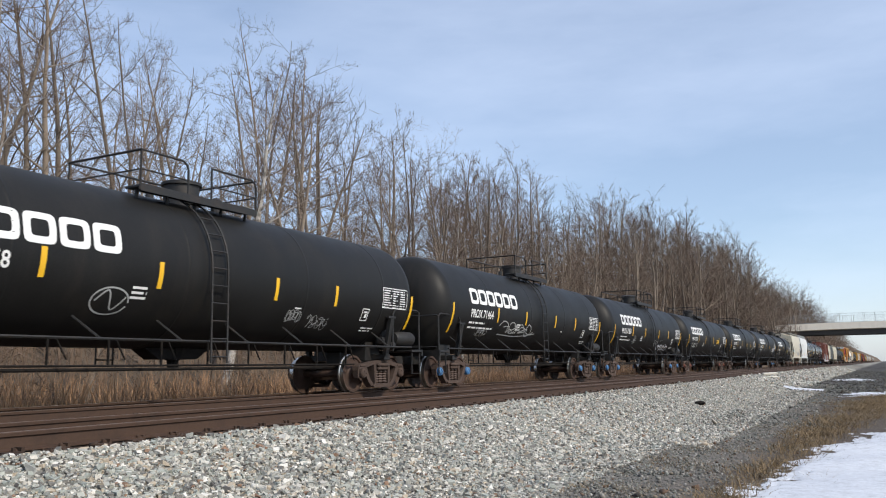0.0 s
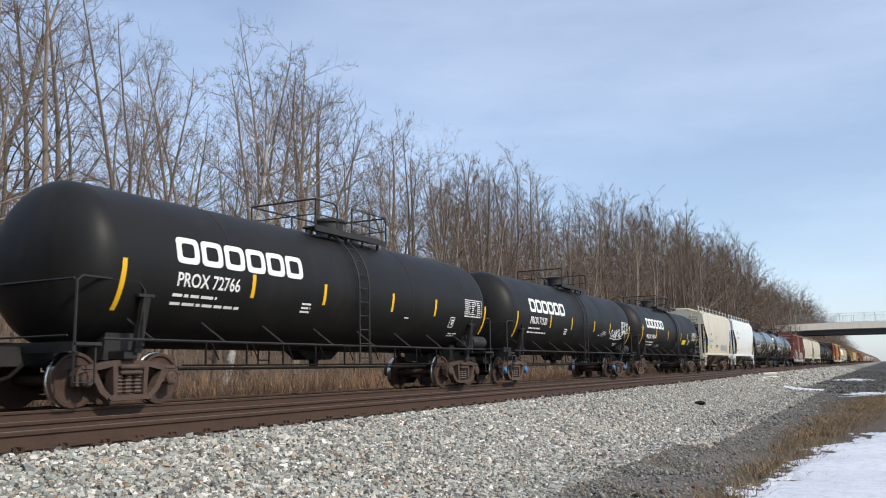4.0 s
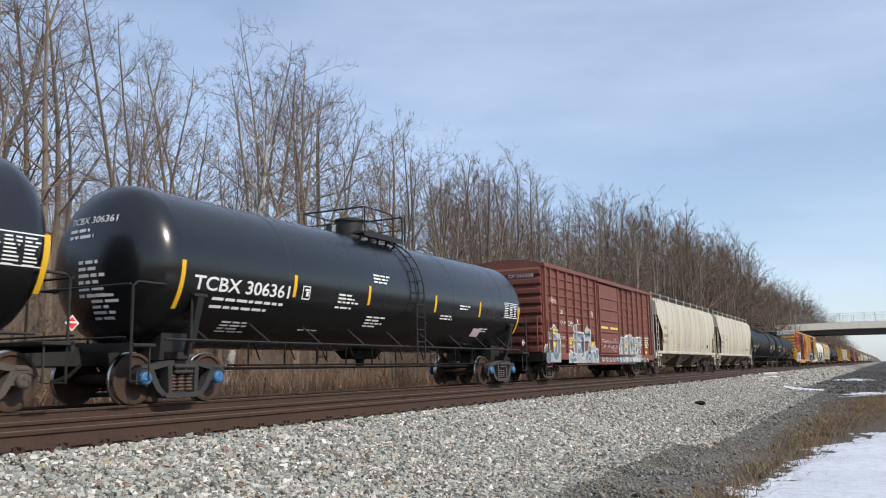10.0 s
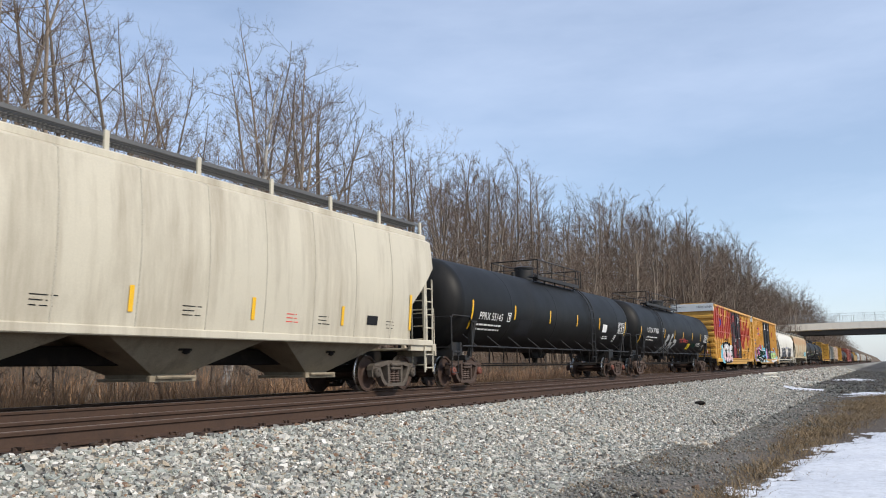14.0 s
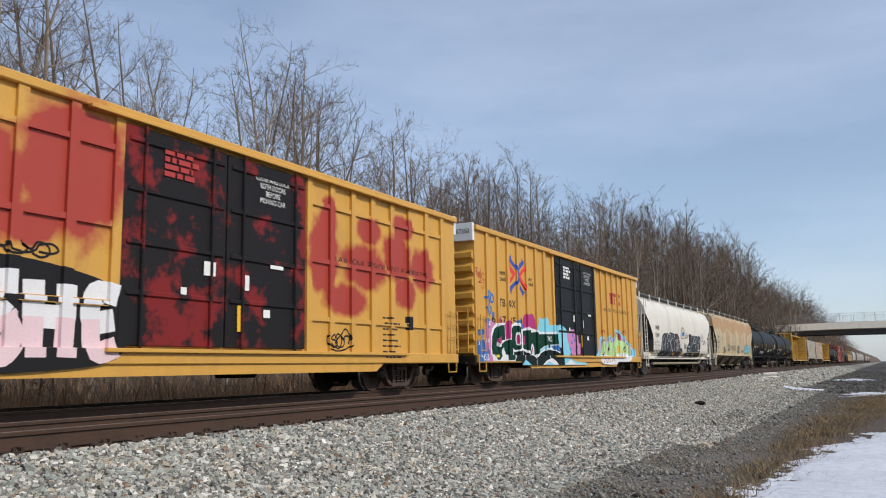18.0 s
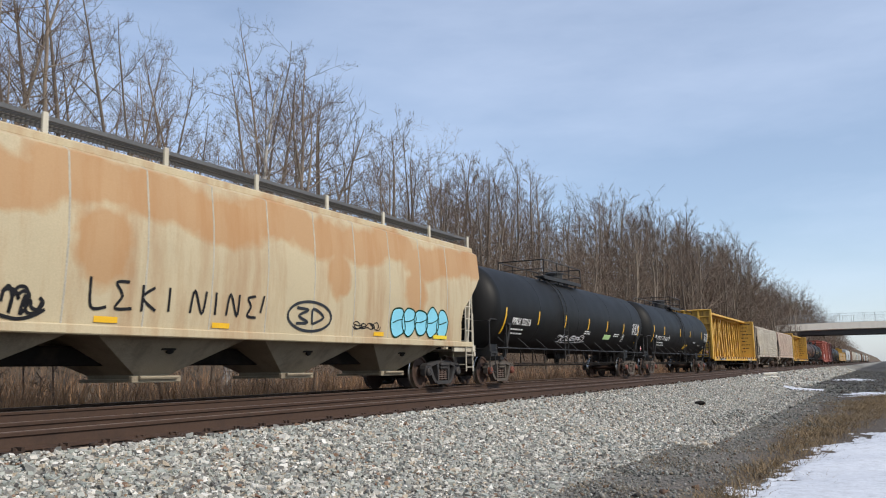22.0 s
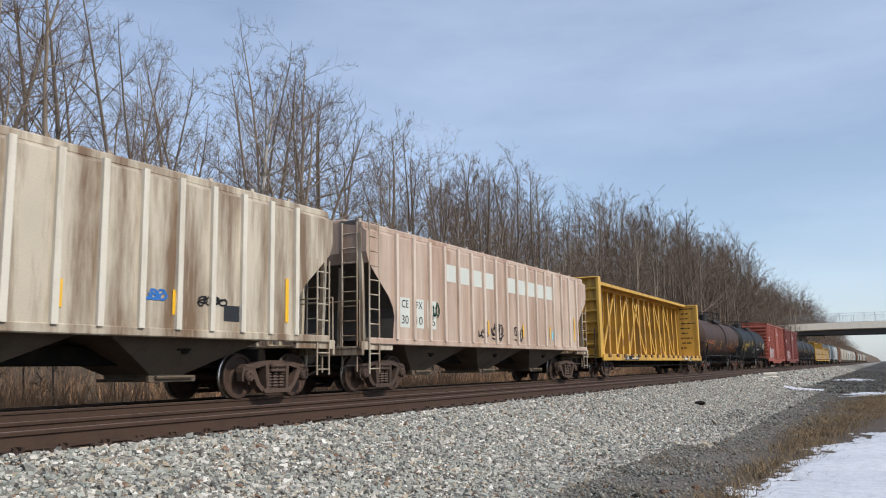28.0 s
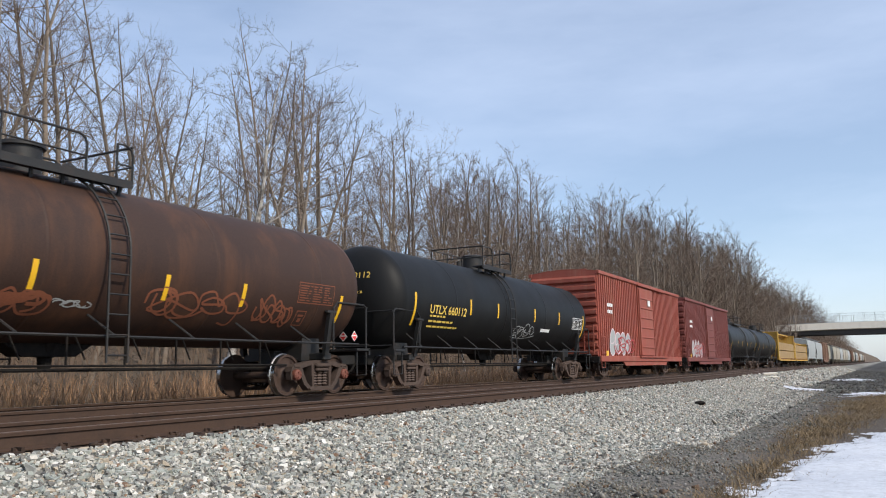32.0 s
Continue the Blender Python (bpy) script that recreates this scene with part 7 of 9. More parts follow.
def m_tcbx(car, surf):
    letters("TCBX 306361", -7.36, 2.06, 0.26, surf, car, width=2.75, slices=SL, bold=0.012)
    load_lines(car, surf, -6.8, 1.88, 2.3)
    plate(car, surf, -4.18, 2.07, 0.30)
    for u, w, n in ((-1.38, 2.84, 3), (-2.84, 2.25, 3), (-2.9, 1.95, 1), (-1.45, 1.78, 4), (3.3, 2.35, 2), (-6.25, 1.4, 4), (2.2, 2.0, 2), (5.0, 1.7, 2), (-3.8, 1.3, 1)):
        bars(u, w, 0.85, n, 0.085, surf, car, seed=n + int(u * 3) ** 2)
    data_panel(car, surf, 6.55, 2.17, 1.1, 0.5)
    patch("sign", 4.6, 1.42, 0.55, 0.30, surf, car, SPRAY["rose"], 0.008, slices=SL, label="pale red sign")
    hs = head_side(1.52, 2.55, 8.5)
    letters("TCBX 306361", -0.6, 3.25, 0.13, hs, car, width=1.2, slices=SL)
    bars(-0.55, 3.1, 0.8, 2, 0.12, hs, car, seed=3)
    bars(-0.2, 2.5, 0.7, 6, 0.12, hs, car, seed=4)
    bars(0.1, 1.9, 0.6, 5, 0.1, hs, car, seed=5)
    placard(car, flat_side(1.2), 8.8, 1.4)


tank_car("glossy black tank car with a slanted yellow panel and grey tags", 147.7, 161.6, r=1.5, zc=2.55, half=8.3, over=8.9, paint=GLOSS_TANK, marks=m_vmsx, trucks="grey",
         ladder_y=-0.35, platform=(-1.49, 0.63), dome=-0.1, strips=(-4.24, -1.44, 1.56, 4.67), ends=(-7.72, 7.83), strip_z=2.18)
tank_car("new glossy black tank car with white print and blue bearing caps", 165.7, 180.05, r=1.52, zc=2.55, half=8.5, over=9.2, paint=GLOSS_TANK, marks=m_tcbx, trucks="dark", cap="blue",
         ladder_y=0.75, platform=(-0.97, 0.91), dome=-0.25, strips=(-4.45, -1.57, 1.81, 4.68), ends=(-7.65, 7.74), strip_z=2.10)


def m_cp(car, surf):
    letters("CP", -6.28, 2.55, 0.17, surf, car, LETTER_WHITE, 0.45, 0.03)
    letters("214 238", -6.34, 2.12, 0.19, surf, car, LETTER_WHITE, 1.57, 0.03)
    plate(car, surf, -4.2, 2.2, 0.22)
    plate(car, surf, -2.3, 2.6, 0.26)
    # a sprayed arch, a long piece and a shorter one: silver fill, slate shading, thin white edges
    flat = dict(su=1.0, sw=1.0, surf=surf, parent=car)
    arch = [(-7.95, 0.70), (-7.9, 1.2), (-7.5, 1.75), (-7.0, 2.1), (-6.55, 1.9), (-6.38, 1.3), (-6.42, 0.70)]
    long_ = [(-5.58, 0.67), (-5.54, 0.97), (-5.35, 1.09), (-5.12, 1.19), (-4.62, 1.02), (-4.69, 1.55), (-4.57, 2.18), (-4.42, 2.09), (-4.20, 1.90), (-3.64, 1.88), (-3.53, 1.61), (-3.25, 1.84), (-2.97, 2.20), (-2.71, 1.95), (-2.76, 1.59), (-2.62, 1.05), (-2.15, 1.56), (-1.75, 1.18), (-1.69, 0.67)]
    short = [(1.41, 0.67), (1.40, 1.24), (1.63, 1.54), (1.86, 1.84), (2.50, 1.84), (3.18, 1.99), (3.72, 1.95), (4.38, 1.85), (5.30, 1.95), (5.77, 1.84), (5.15, 1.14), (5.17, 0.70)]
    for shape_ in (arch, long_, short):
        painted("graffiti", shape_, [tuple(range(len(shape_)))], surf, 0.020, SPRAY["silver"], car, "silver sprayed fill")
        strokes([shape_[1:-1]], 0.055, 0, 0, material=SPRAY["white"], off=0.034, label="thin white sprayed edge", steps=3, **flat)
    blob([(-7.2, 0.95), (-7.3, 1.5), (-7.0, 1.85), (-6.65, 1.6), (-6.6, 1.1), (-6.85, 0.8)], 0, 0, material=SPRAY["slate"], off=0.023, label="slate blue sprayed shade", **flat)
    blob([(-7.1, 1.15), (-7.1, 1.5), (-6.95, 1.68), (-6.8, 1.5), (-6.8, 1.15), (-6.95, 1.0)], 0, 0, material=SPRAY["silver"], off=0.029, label="silver sprayed fill", **flat)
    blob([(-7.9, 0.72), (-7.75, 1.25), (-7.5, 1.2), (-7.55, 0.72)], 0, 0, material=SPRAY["slate"], off=0.023, label="slate blue sprayed shade", **flat)
    for shade in ([(-5.21, 0.94), (-4.98, 1.10), (-4.65, 0.86), (-4.75, 0.70), (-5.23, 0.70)], [(-4.42, 1.66), (-3.89, 1.85), (-3.63, 1.61), (-3.67, 1.10), (-3.99, 0.90), (-4.32, 1.25)], [(-3.43, 0.97), (-2.81, 1.16), (-2.68, 0.72), (-3.29, 0.70)],
                  [(-2.43, 1.02), (-2.04, 1.14), (-1.82, 0.92), (-2.12, 0.73)], [(-3.30, 1.80), (-2.85, 1.95), (-2.79, 1.78), (-3.46, 1.67)], [(1.78, 1.45), (2.09, 1.60), (2.01, 1.19), (1.71, 1.16)], [(2.58, 1.48), (2.97, 1.64), (2.92, 1.20), (2.63, 1.25)],
                  [(3.53, 1.56), (3.94, 1.73), (3.99, 1.23), (3.59, 1.27)], [(4.5, 1.5), (4.85, 1.7), (4.9, 1.25), (4.55, 1.2)], [(1.5, 0.70), (1.7, 1.0), (2.3, 0.9), (2.4, 0.70)], [(2.9, 0.70), (3.2, 1.0), (3.7, 0.95), (3.8, 0.70)]):
        blob(shade, 0, 0, material=SPRAY["slate"], off=0.024, label="slate blue sprayed shade", **flat)
    blob([(-4.21, 1.61), (-3.85, 1.72), (-3.76, 1.40), (-4.06, 1.19)], 0, 0, material=SPRAY["silver"], off=0.028, label="silver sprayed fill", **flat)
    blob([(-3.50, 1.50), (-2.92, 1.56), (-2.88, 1.23), (-3.26, 1.13), (-3.46, 1.17)], 0, 0, material=CP_RED, off=0.028, label="bare red paint left open", **flat)
    for line in ([(-5.19, 1.16), (-5.10, 0.86), (-4.76, 0.92), (-4.60, 0.73), (-5.03, 0.70)], [(-4.40, 1.76), (-4.29, 1.18), (-3.92, 0.86), (-3.60, 0.90), (-3.49, 1.27), (-3.60, 1.81)], [(-3.33, 0.73), (-2.99, 1.01), (-2.80, 0.80), (-3.16, 0.73), (-2.95, 1.15), (-3.43, 1.00)],
                 [(-2.56, 0.73), (-2.38, 1.09), (-1.93, 1.18), (-1.82, 0.88), (-2.12, 0.80), (-2.03, 1.03)], [(-4.13, 0.99), (-3.77, 1.10), (-3.87, 1.39), (-4.23, 1.44)], [(1.43, 1.26), (1.85, 1.84), (2.20, 1.66), (2.02, 1.14), (1.56, 1.09)], [(2.33, 1.10), (2.50, 1.81), (3.00, 1.93), (3.21, 1.70), (3.00, 1.11), (2.58, 1.24)],
                 [(3.35, 1.12), (3.45, 1.91), (4.00, 1.97), (4.09, 1.53), (4.18, 1.13), (3.71, 1.32)], [(4.28, 1.08), (4.38, 1.83), (4.88, 1.88), (5.12, 1.57), (4.87, 1.14), (5.72, 1.81), (5.17, 0.72)], [(1.6, 0.72), (1.9, 1.0), (2.2, 0.75), (2.6, 1.0), (2.9, 0.75)], [(3.2, 0.72), (3.5, 1.0), (3.9, 0.75), (4.3, 1.0), (4.6, 0.72)]):
        strokes([line], 0.035, 0, 0, material=SPRAY["white"], off=0.031, label="thin white sprayed edge", steps=4, **flat)
    strokes([[(0.2, 0.9), (0.0, 0.75), (0.2, 0.45), (0.0, 0.1)], [(0.3, 0.2), (0.4, 0.8), (0.5, 0.2), (0.3, 0.3)], [(0.55, 0.85), (0.8, 0.9)], [(0.68, 0.9), (0.66, 0.1)], [(0.8, 0.1), (0.9, 0.85), (1.0, 0.1)]], 0.045, -2.62, 1.56, 0.55, 0.24, surf, car, SPRAY["black"], 0.036, 0.0, "black sprayed tag")
    for c_ in np.arange(-1.3, 6.8, 0.55):
        strokes([[(c_, 0.70), (c_ + 0.12, 0.90), (c_ + 0.24, 0.72), (c_ + 0.38, 0.88)]], 0.04, 0, 0, material=SPRAY["white"], off=0.030, label="white sprayed strokes on the sill", **flat)
    letters("LD LMT", -6.15, 1.60, 0.10, surf, car, LETTER_WHITE, 0.52, 0.03)
    letters("190200LBS", -5.35, 1.60, 0.10, surf, car, LETTER_WHITE, 0.72, 0.035)
    letters("LT WT", -6.15, 1.27, 0.10, surf, car, LETTER_WHITE, 0.45, 0.03)
    letters("72800LBS", -5.32, 1.27, 0.10, surf, car, LETTER_WHITE, 0.66, 0.035)
    tag(car, surf, -7.3, 2.88, 0.8, 0.25, 78, "rose", 0.03, 2, 9, 0, 0.03)
    tag(car, surf, -1.4, 1.1, 2.6, 0.7, 77, "rose", 0.03, 2, 9, 0, 0.08)
    for u, w in ((-7.2, 1.75), (-7.2, 1.28), (-5.33, 1.40), (-2.56, 1.38), (2.57, 1.40), (4.34, 1.41), (6.35, 1.45), (6.35, 1.10)):
        patch("reflector", u, w, 0.46, 0.17, surf, car, SIGN_YELLOW, 0.045)
    patch("reflector", -1.35, 2.16, 1.15, 0.10, surf, car, LETTER_YELLOW, 0.07)
    patch("reflector", 0.1, 2.16, 1.2, 0.10, surf, car, LETTER_YELLOW, 0.07)
    bars(6.3, 1.9, 0.9, 5, 0.12, surf, car, seed=6, off=0.03)
    fe = front_end(-7.92)
    letters("CP 214238", 0.25, 3.85, 0.13, fe, car, LETTER_WHITE, 1.0, 0.08)
    bars(-1.2, 2.4, 0.7, 3, 0.12, fe, car, seed=6, off=0.09)


boxcar("oxide red boxcar with silver graffiti along its foot", 184.44, 197.0, 7.88, 8.4, 0.82, 4.35, CP_RED, CP_RED, "panels", m_cp, "grey", 0.22,
       door_at=(-1.55, 1.5), posts=(-7.75, -7.2, -6.4, -5.45, -4.48, -3.59, -2.69, -1.74, 1.66, 2.38, 3.31, 4.22, 5.17, 6.12, 7.3, 7.75))


def m_tilx(number, seed):
    def marks(car, surf):
        letters("TILX", -7.36, 2.53, 0.20, surf, car, LETTER_BLACK, 0.66, 0.014)
        letters(number, -7.43, 2.10, 0.18, surf, car, LETTER_BLACK, 0.95, 0.014)
        load_lines(car, surf, -7.4, 1.86, 0.9, LETTER_BLACK, 0.06)
        plate(car, surf, -5.5, 2.3, 0.24, LETTER_BLACK)
        patch("sign", 5.33, 1.62, 0.46, 0.22, surf, car, LETTER_BLACK, 0.012, label="black stencil panel")
        for u, c_ in ((2.3, SIGN_RED), (-0.6, LETTER_BLACK), (3.4, LETTER_BLACK), (6.2, LETTER_BLACK), (-3.6, LETTER_BLACK)):
            bars(u, 1.72, 0.5, 3, 0.08, surf, car, c_, seed=int(u * 7) + seed, thick=0.22)
        fe = front_end(-8.61)
        letters("TILX", 0.55, 3.78, 0.12, fe, car, LETTER_BLACK, 0.45, 0.01)
        letters(number, 0.5, 3.55, 0.12, fe, car, LETTER_BLACK, 0.6, 0.01)
    return marks


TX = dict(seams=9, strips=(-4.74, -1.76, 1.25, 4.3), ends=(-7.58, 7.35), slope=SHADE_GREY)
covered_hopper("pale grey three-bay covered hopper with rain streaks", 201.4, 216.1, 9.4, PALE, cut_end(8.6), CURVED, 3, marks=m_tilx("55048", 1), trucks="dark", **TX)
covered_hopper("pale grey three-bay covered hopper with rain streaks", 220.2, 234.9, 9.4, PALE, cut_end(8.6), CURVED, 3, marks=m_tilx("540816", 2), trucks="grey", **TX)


def m_55145(car, surf):
    letters("PPRX 55145", -7.74, 2.05, 0.24, surf, car, width=1.75, slices=SL)
    load_lines(car, surf, -7.8, 1.85, 2.0)
    plate(car, surf, -5.6, 2.06, 0.30)
    patch("soot_stain", -4.6, 1.6, 1.2, 0.6, surf, car, SPRAY["black"], 0.006, slices=SL, label="black overpainted patch")
    patch("sign", 5.0, 2.03, 0.62, 0.35, surf, car, LETTER_WHITE, 0.008, slices=SL, label="white sign")
    data_panel(car, surf, 7.4, 2.05, 1.1, 0.5)
    plate(car, surf, 7.0, 1.6, 0.34)
    bars(5.3, 1.8, 0.9, 2, 0.09, surf, car, seed=5)
    hs = head_side(1.45, 2.55, 9.6)
    letters("PPRX 55145", -0.6, 3.0, 0.13, hs, car, width=1.1, slices=SL)


def m_37455(car, surf):
    letters("UTLX 37455", -7.9, 2.28, 0.26, surf, car, width=2.4, slices=SL)
    load_lines(car, surf, -7.8, 2.0, 2.3)
    plate(car, surf, -4.48, 2.28, 0.30)
    strokes([[(0.05, 0.05), (0.18, 0.5), (0.22, 0.95)], [(0.22, 0.95), (0.33, 0.9), (0.12, 0.62)], [(0.08, 0.3), (0.3, 0.55), (0.2, 0.1), (0.08, 0.15)], [(0.45, 0.1), (0.5, 0.6), (0.55, 1.0), (0.64, 0.95)],
             [(0.46, 0.5), (0.66, 0.6), (0.58, 0.05), (0.42, 0.1)], [(0.75, 0.75), (0.98, 0.7), (0.76, 0.25), (0.97, 0.1), (0.72, 0.1)]], 0.22, -3.85, 0.95, 3.2, 1.3, surf, car, SPRAY["silver"], 0.007, SL, "sprayed pale grey letters")
    patch("sign", 2.85, 1.42, 0.75, 0.42, surf, car, SIGN_YELLOW, 0.008, slices=SL, label="yellow sign with small print")
    bars(2.95, 1.65, 0.55, 2, 0.1, surf, car, LETTER_BROWN, seed=2, off=0.012)
    tag(car, surf, 0.0, 1.85, 2.6, 0.3, 85, "red", 0.05, 2, 9)
    tag(car, surf, 4.1, 1.6, 1.3, 0.3, 86, "green", 0.07, 2, 7)
    letters("NON-ODORIZED", 5.4, 1.83, 0.11, surf, car, width=1.2, slices=SL)
    letters("LIQUEFIED PETROLEUM GAS", 5.35, 1.66, 0.11, surf, car, width=1.9, slices=SL)
    data_panel(car, surf, 7.65, 2.03, 1.2, 0.5)
    plate(car, surf, 7.7, 1.5, 0.34)
    placard(car, flat_side(1.2), 9.9, 1.4)


tank_car("dull charcoal tank car with brown stains", 239.1, 255.4, r=1.45, zc=2.55, half=9.6, over=10.2, paint=GREY_TANK, marks=m_55145, trucks="brown", cap="rust",
         ladder_y=3.2, platform=(-1.6, 3.2), dome=-0.6, strips=(-5.0, -1.63, 1.48, 4.48), ends=(-8.3, 8.58), strip_z=2.16)
tank_car("dull charcoal gas tank car with a long roof platform", 259.6, 276.5, r=1.45, zc=2.55, half=10.0, over=10.6, paint=GREY_TANK, marks=m_37455, trucks="brown",
         ladder_y=-4.95, platform=(-6.0, 1.64), dome=0.0, strips=(-3.94, -1.42, 0.97, 3.7, 6.45), ends=(-9.2, 9.05), strip_z=2.08, dome_r=0.5)


# ---- the two tall yellow boxcars ----
def cross_logo(car, surf, u, w, size, off):
    """Crossed arrows in red and blue, as plain shapes."""
    blue = [[(0.07, 0.88), (0.20, 0.99), (0.26, 0.87), (0.50, 0.74), (0.60, 0.69), (0.65, 0.55), (0.60, 0.39), (0.52, 0.32), (0.22, 0.14), (0.20, 0.03), (0.05, 0.15), (0.11, 0.20), (0.47, 0.38), (0.52, 0.48), (0.51, 0.60), (0.43, 0.67), (0.17, 0.79)],
            [(0.57, 0.75), (0.84, 0.90), (0.82, 0.97), (0.98, 0.89), (0.96, 0.84), (0.63, 0.65)], [(0.57, 0.30), (0.64, 0.35), (0.86, 0.18), (0.98, 0.13), (0.84, 0.03), (0.80, 0.09), (0.62, 0.22)]]
    red = [[(0.0, 0.81), (0.42, 0.58), (0.43, 0.52), (0.03, 0.18), (0.03, 0.33), (0.28, 0.50), (0.02, 0.65)], [(0.67, 0.57), (0.99, 0.79), (1.0, 0.67), (0.75, 0.52), (1.0, 0.33), (1.0, 0.19), (0.65, 0.44)]]
    for shapes, m_, lift in ((blue, SIGN_BLUE, 0.0), (red, SIGN_RED, 0.003)):
        for pts in shapes:
            painted("emblem", [(u + a * size, w + b * size * 0.93) for a, b in pts], [tuple(range(len(pts)))], surf, off + lift, m_, car)


def m_tbox(front_number, washed):
    def marks(car, surf):
        o = 0.006
        if washed:
            letters("next", -8.75, 3.55, 0.14, surf, car, LETTER_BROWN, 0.5, o)
            letters("load", -8.73, 3.38, 0.14, surf, car, LETTER_BROWN, 0.48, o)
            cross_logo(car, surf, -7.8, 3.08, 1.2, o)
            letters("TB OX", -8.71, 2.42, 0.22, surf, car, LETTER_BROWN, 1.4, o, bold=0.01)
            letters("63 98 4", -8.73, 1.98, 0.22, surf, car, LETTER_BROWN, 1.9, o, bold=0.01)
            letters("RAILCAR POOLING EXPERTS", 3.4, 3.0, 0.14, surf, car, LETTER_BROWN, 4.3, o)
            patch("sign", -8.85, 1.22, 0.3, 0.4, surf, car, REFLECT, o)
            letters("LD LMT", -8.45, 1.58, 0.10, surf, car, LETTER_BROWN, 0.55, o)
            letters("205100", -7.85, 1.56, 0.10, surf, car, LETTER_BROWN, 0.5, o)
            letters("LT WT", -8.45, 1.40, 0.10, surf, car, LETTER_BROWN, 0.45, o)
            letters("80900", -7.8, 1.38, 0.10, surf, car, LETTER_BROWN, 0.42, o)
            patch("sign", -8.72, 0.92, 0.55, 0.22, surf, car, SIGN_YELLOW, o, label="yellow sign with small print")
            # a wide sprayed piece: white above, pale pink below, heavy black outline, turquoise glow
            blob([(0.0, 0.1), (0.1, 0.75), (0.3, 0.95), (0.6, 0.9), (0.8, 0.5), (0.9, 0.0)], -7.35, 0.62, 1.3, 1.5, surf, car, SPRAY["cyan"], 0.008, label="turquoise spray")
            blob([(0.0, 0.45), (0.02, 0.88), (0.2, 0.98), (0.5, 1.04), (0.75, 0.98), (0.97, 0.82), (1.02, 0.5), (0.95, 0.12), (0.7, 0.02), (0.4, 0.0), (0.15, 0.05), (0.06, 0.2)], -6.95, 0.58, 4.55, 1.62, surf, car, SPRAY["black"], 0.012, label="black sprayed outline")
            upper = [[(0.04, 0.86), (0.09, 0.66), (0.14, 0.52)], [(0.22, 0.86), (0.18, 0.66), (0.14, 0.5)], [(0.285, 0.5), (0.295, 0.76), (0.35, 0.86), (0.405, 0.76), (0.41, 0.5)], [(0.565, 0.84), (0.5, 0.82), (0.48, 0.64), (0.53, 0.5)],
                     [(0.63, 0.88), (0.635, 0.5)], [(0.755, 0.86), (0.755, 0.5)], [(0.64, 0.53), (0.75, 0.52)], [(0.955, 0.78), (0.87, 0.8), (0.855, 0.5), (0.94, 0.52)]]
            lower = [[(0.14, 0.54), (0.15, 0.3), (0.12, 0.12)], [(0.285, 0.52), (0.29, 0.26), (0.345, 0.14), (0.4, 0.26), (0.41, 0.52)], [(0.53, 0.52), (0.565, 0.34), (0.52, 0.14), (0.465, 0.2)],
                     [(0.635, 0.52), (0.635, 0.12)], [(0.755, 0.52), (0.75, 0.12)], [(0.855, 0.52), (0.87, 0.18), (0.955, 0.24)]]
            strokes(upper, 0.36, -6.9, 0.62, 4.5, 1.5, surf, car, SPRAY["white"], 0.018, 0.0, "white sprayed forms")
            strokes(lower, 0.34, -6.9, 0.62, 4.5, 1.5, surf, car, SPRAY["rose"], 0.022, 0.0, "pale pink sprayed forms")
            tag(car, surf, -5.85, 2.26, 2.2, 0.28, 95, "black", 0.05, 2, 10, 0, 0.012)
            tag(car, surf, 3.2, 0.95, 0.9, 0.55, 96, "black", 0.05, 3, 6, 0, 0.012)
            bars(5.5, 1.8, 0.9, 8, 0.14, surf, car, LETTER_BROWN, seed=7, thick=0.3)
            patch("sign", 6.6, 1.55, 0.3, 0.35, surf, car, LETTER_BLACK, o)
        else:
            letters("next", -7.67, 3.58, 0.16, surf, car, LETTER_BROWN, 0.55, o, bold=0.008)
            letters("load", -7.66, 3.37, 0.16, surf, car, LETTER_BROWN, 0.53, o, bold=0.008)
            letters("any", -5.19, 3.58, 0.14, surf, car, LETTER_BROWN, 0.42, o, bold=0.008)
            letters("road", -5.22, 3.40, 0.14, surf, car, LETTER_BROWN, 0.52, o, bold=0.008)
            cross_logo(car, surf, -6.95, 2.94, 1.51, o)
            letters("TB OX", -7.73, 2.53, 0.25, surf, car, LETTER_BROWN, 1.42, o, bold=0.012)
            letters("6 67 35 0", -8.3, 1.97, 0.24, surf, car, LETTER_BROWN, 2.5, o, bold=0.012)
            letters("RAILCAR POOLING EXPERTS", 3.5, 2.98, 0.15, surf, car, LETTER_BROWN, 4.3, o)
            for q in ((4.7, 3.72, 1.0, 0.14), (4.78, 3.34, 0.16, 0.38), (5.32, 3.34, 0.16, 0.38)):
                patch("emblem", *q, surf, car, SPRAY["red"], o, label="red block emblem")
            patch("emblem", 5.75, 3.34, 0.16, 0.52, surf, car, SPRAY["red"], o, skew=0.55)
            patch("emblem", 6.28, 3.34, 0.16, 0.52, surf, car, SPRAY["red"], o + 0.004, skew=-0.5)
            strokes([[(0.0, 1.0), (0.28, 0.98)], [(0.12, 1.0), (0.10, 0.62)], [(0.02, 0.80), (0.22, 0.82)], [(0.24, 0.66), (0.30, 0.80), (0.36, 0.66), (0.28, 0.54), (0.24, 0.66)], [(0.40, 0.5), (0.42, 0.78), (0.50, 0.74), (0.50, 0.46)],
                     [(0.56, 1.0), (0.58, 0.42), (0.30, 0.28), (0.75, 0.30)], [(0.98, 0.72), (0.80, 0.78), (0.66, 0.62), (0.90, 0.42), (0.96, 0.18), (0.80, 0.0), (0.62, 0.10)], [(1.0, 0.5), (1.02, 0.42)]],
                    0.03, -9.42, 3.0, 0.64, 0.62, surf, car, SPRAY["red"], 0.012, 0.0, "thin dark red sprayed tag")
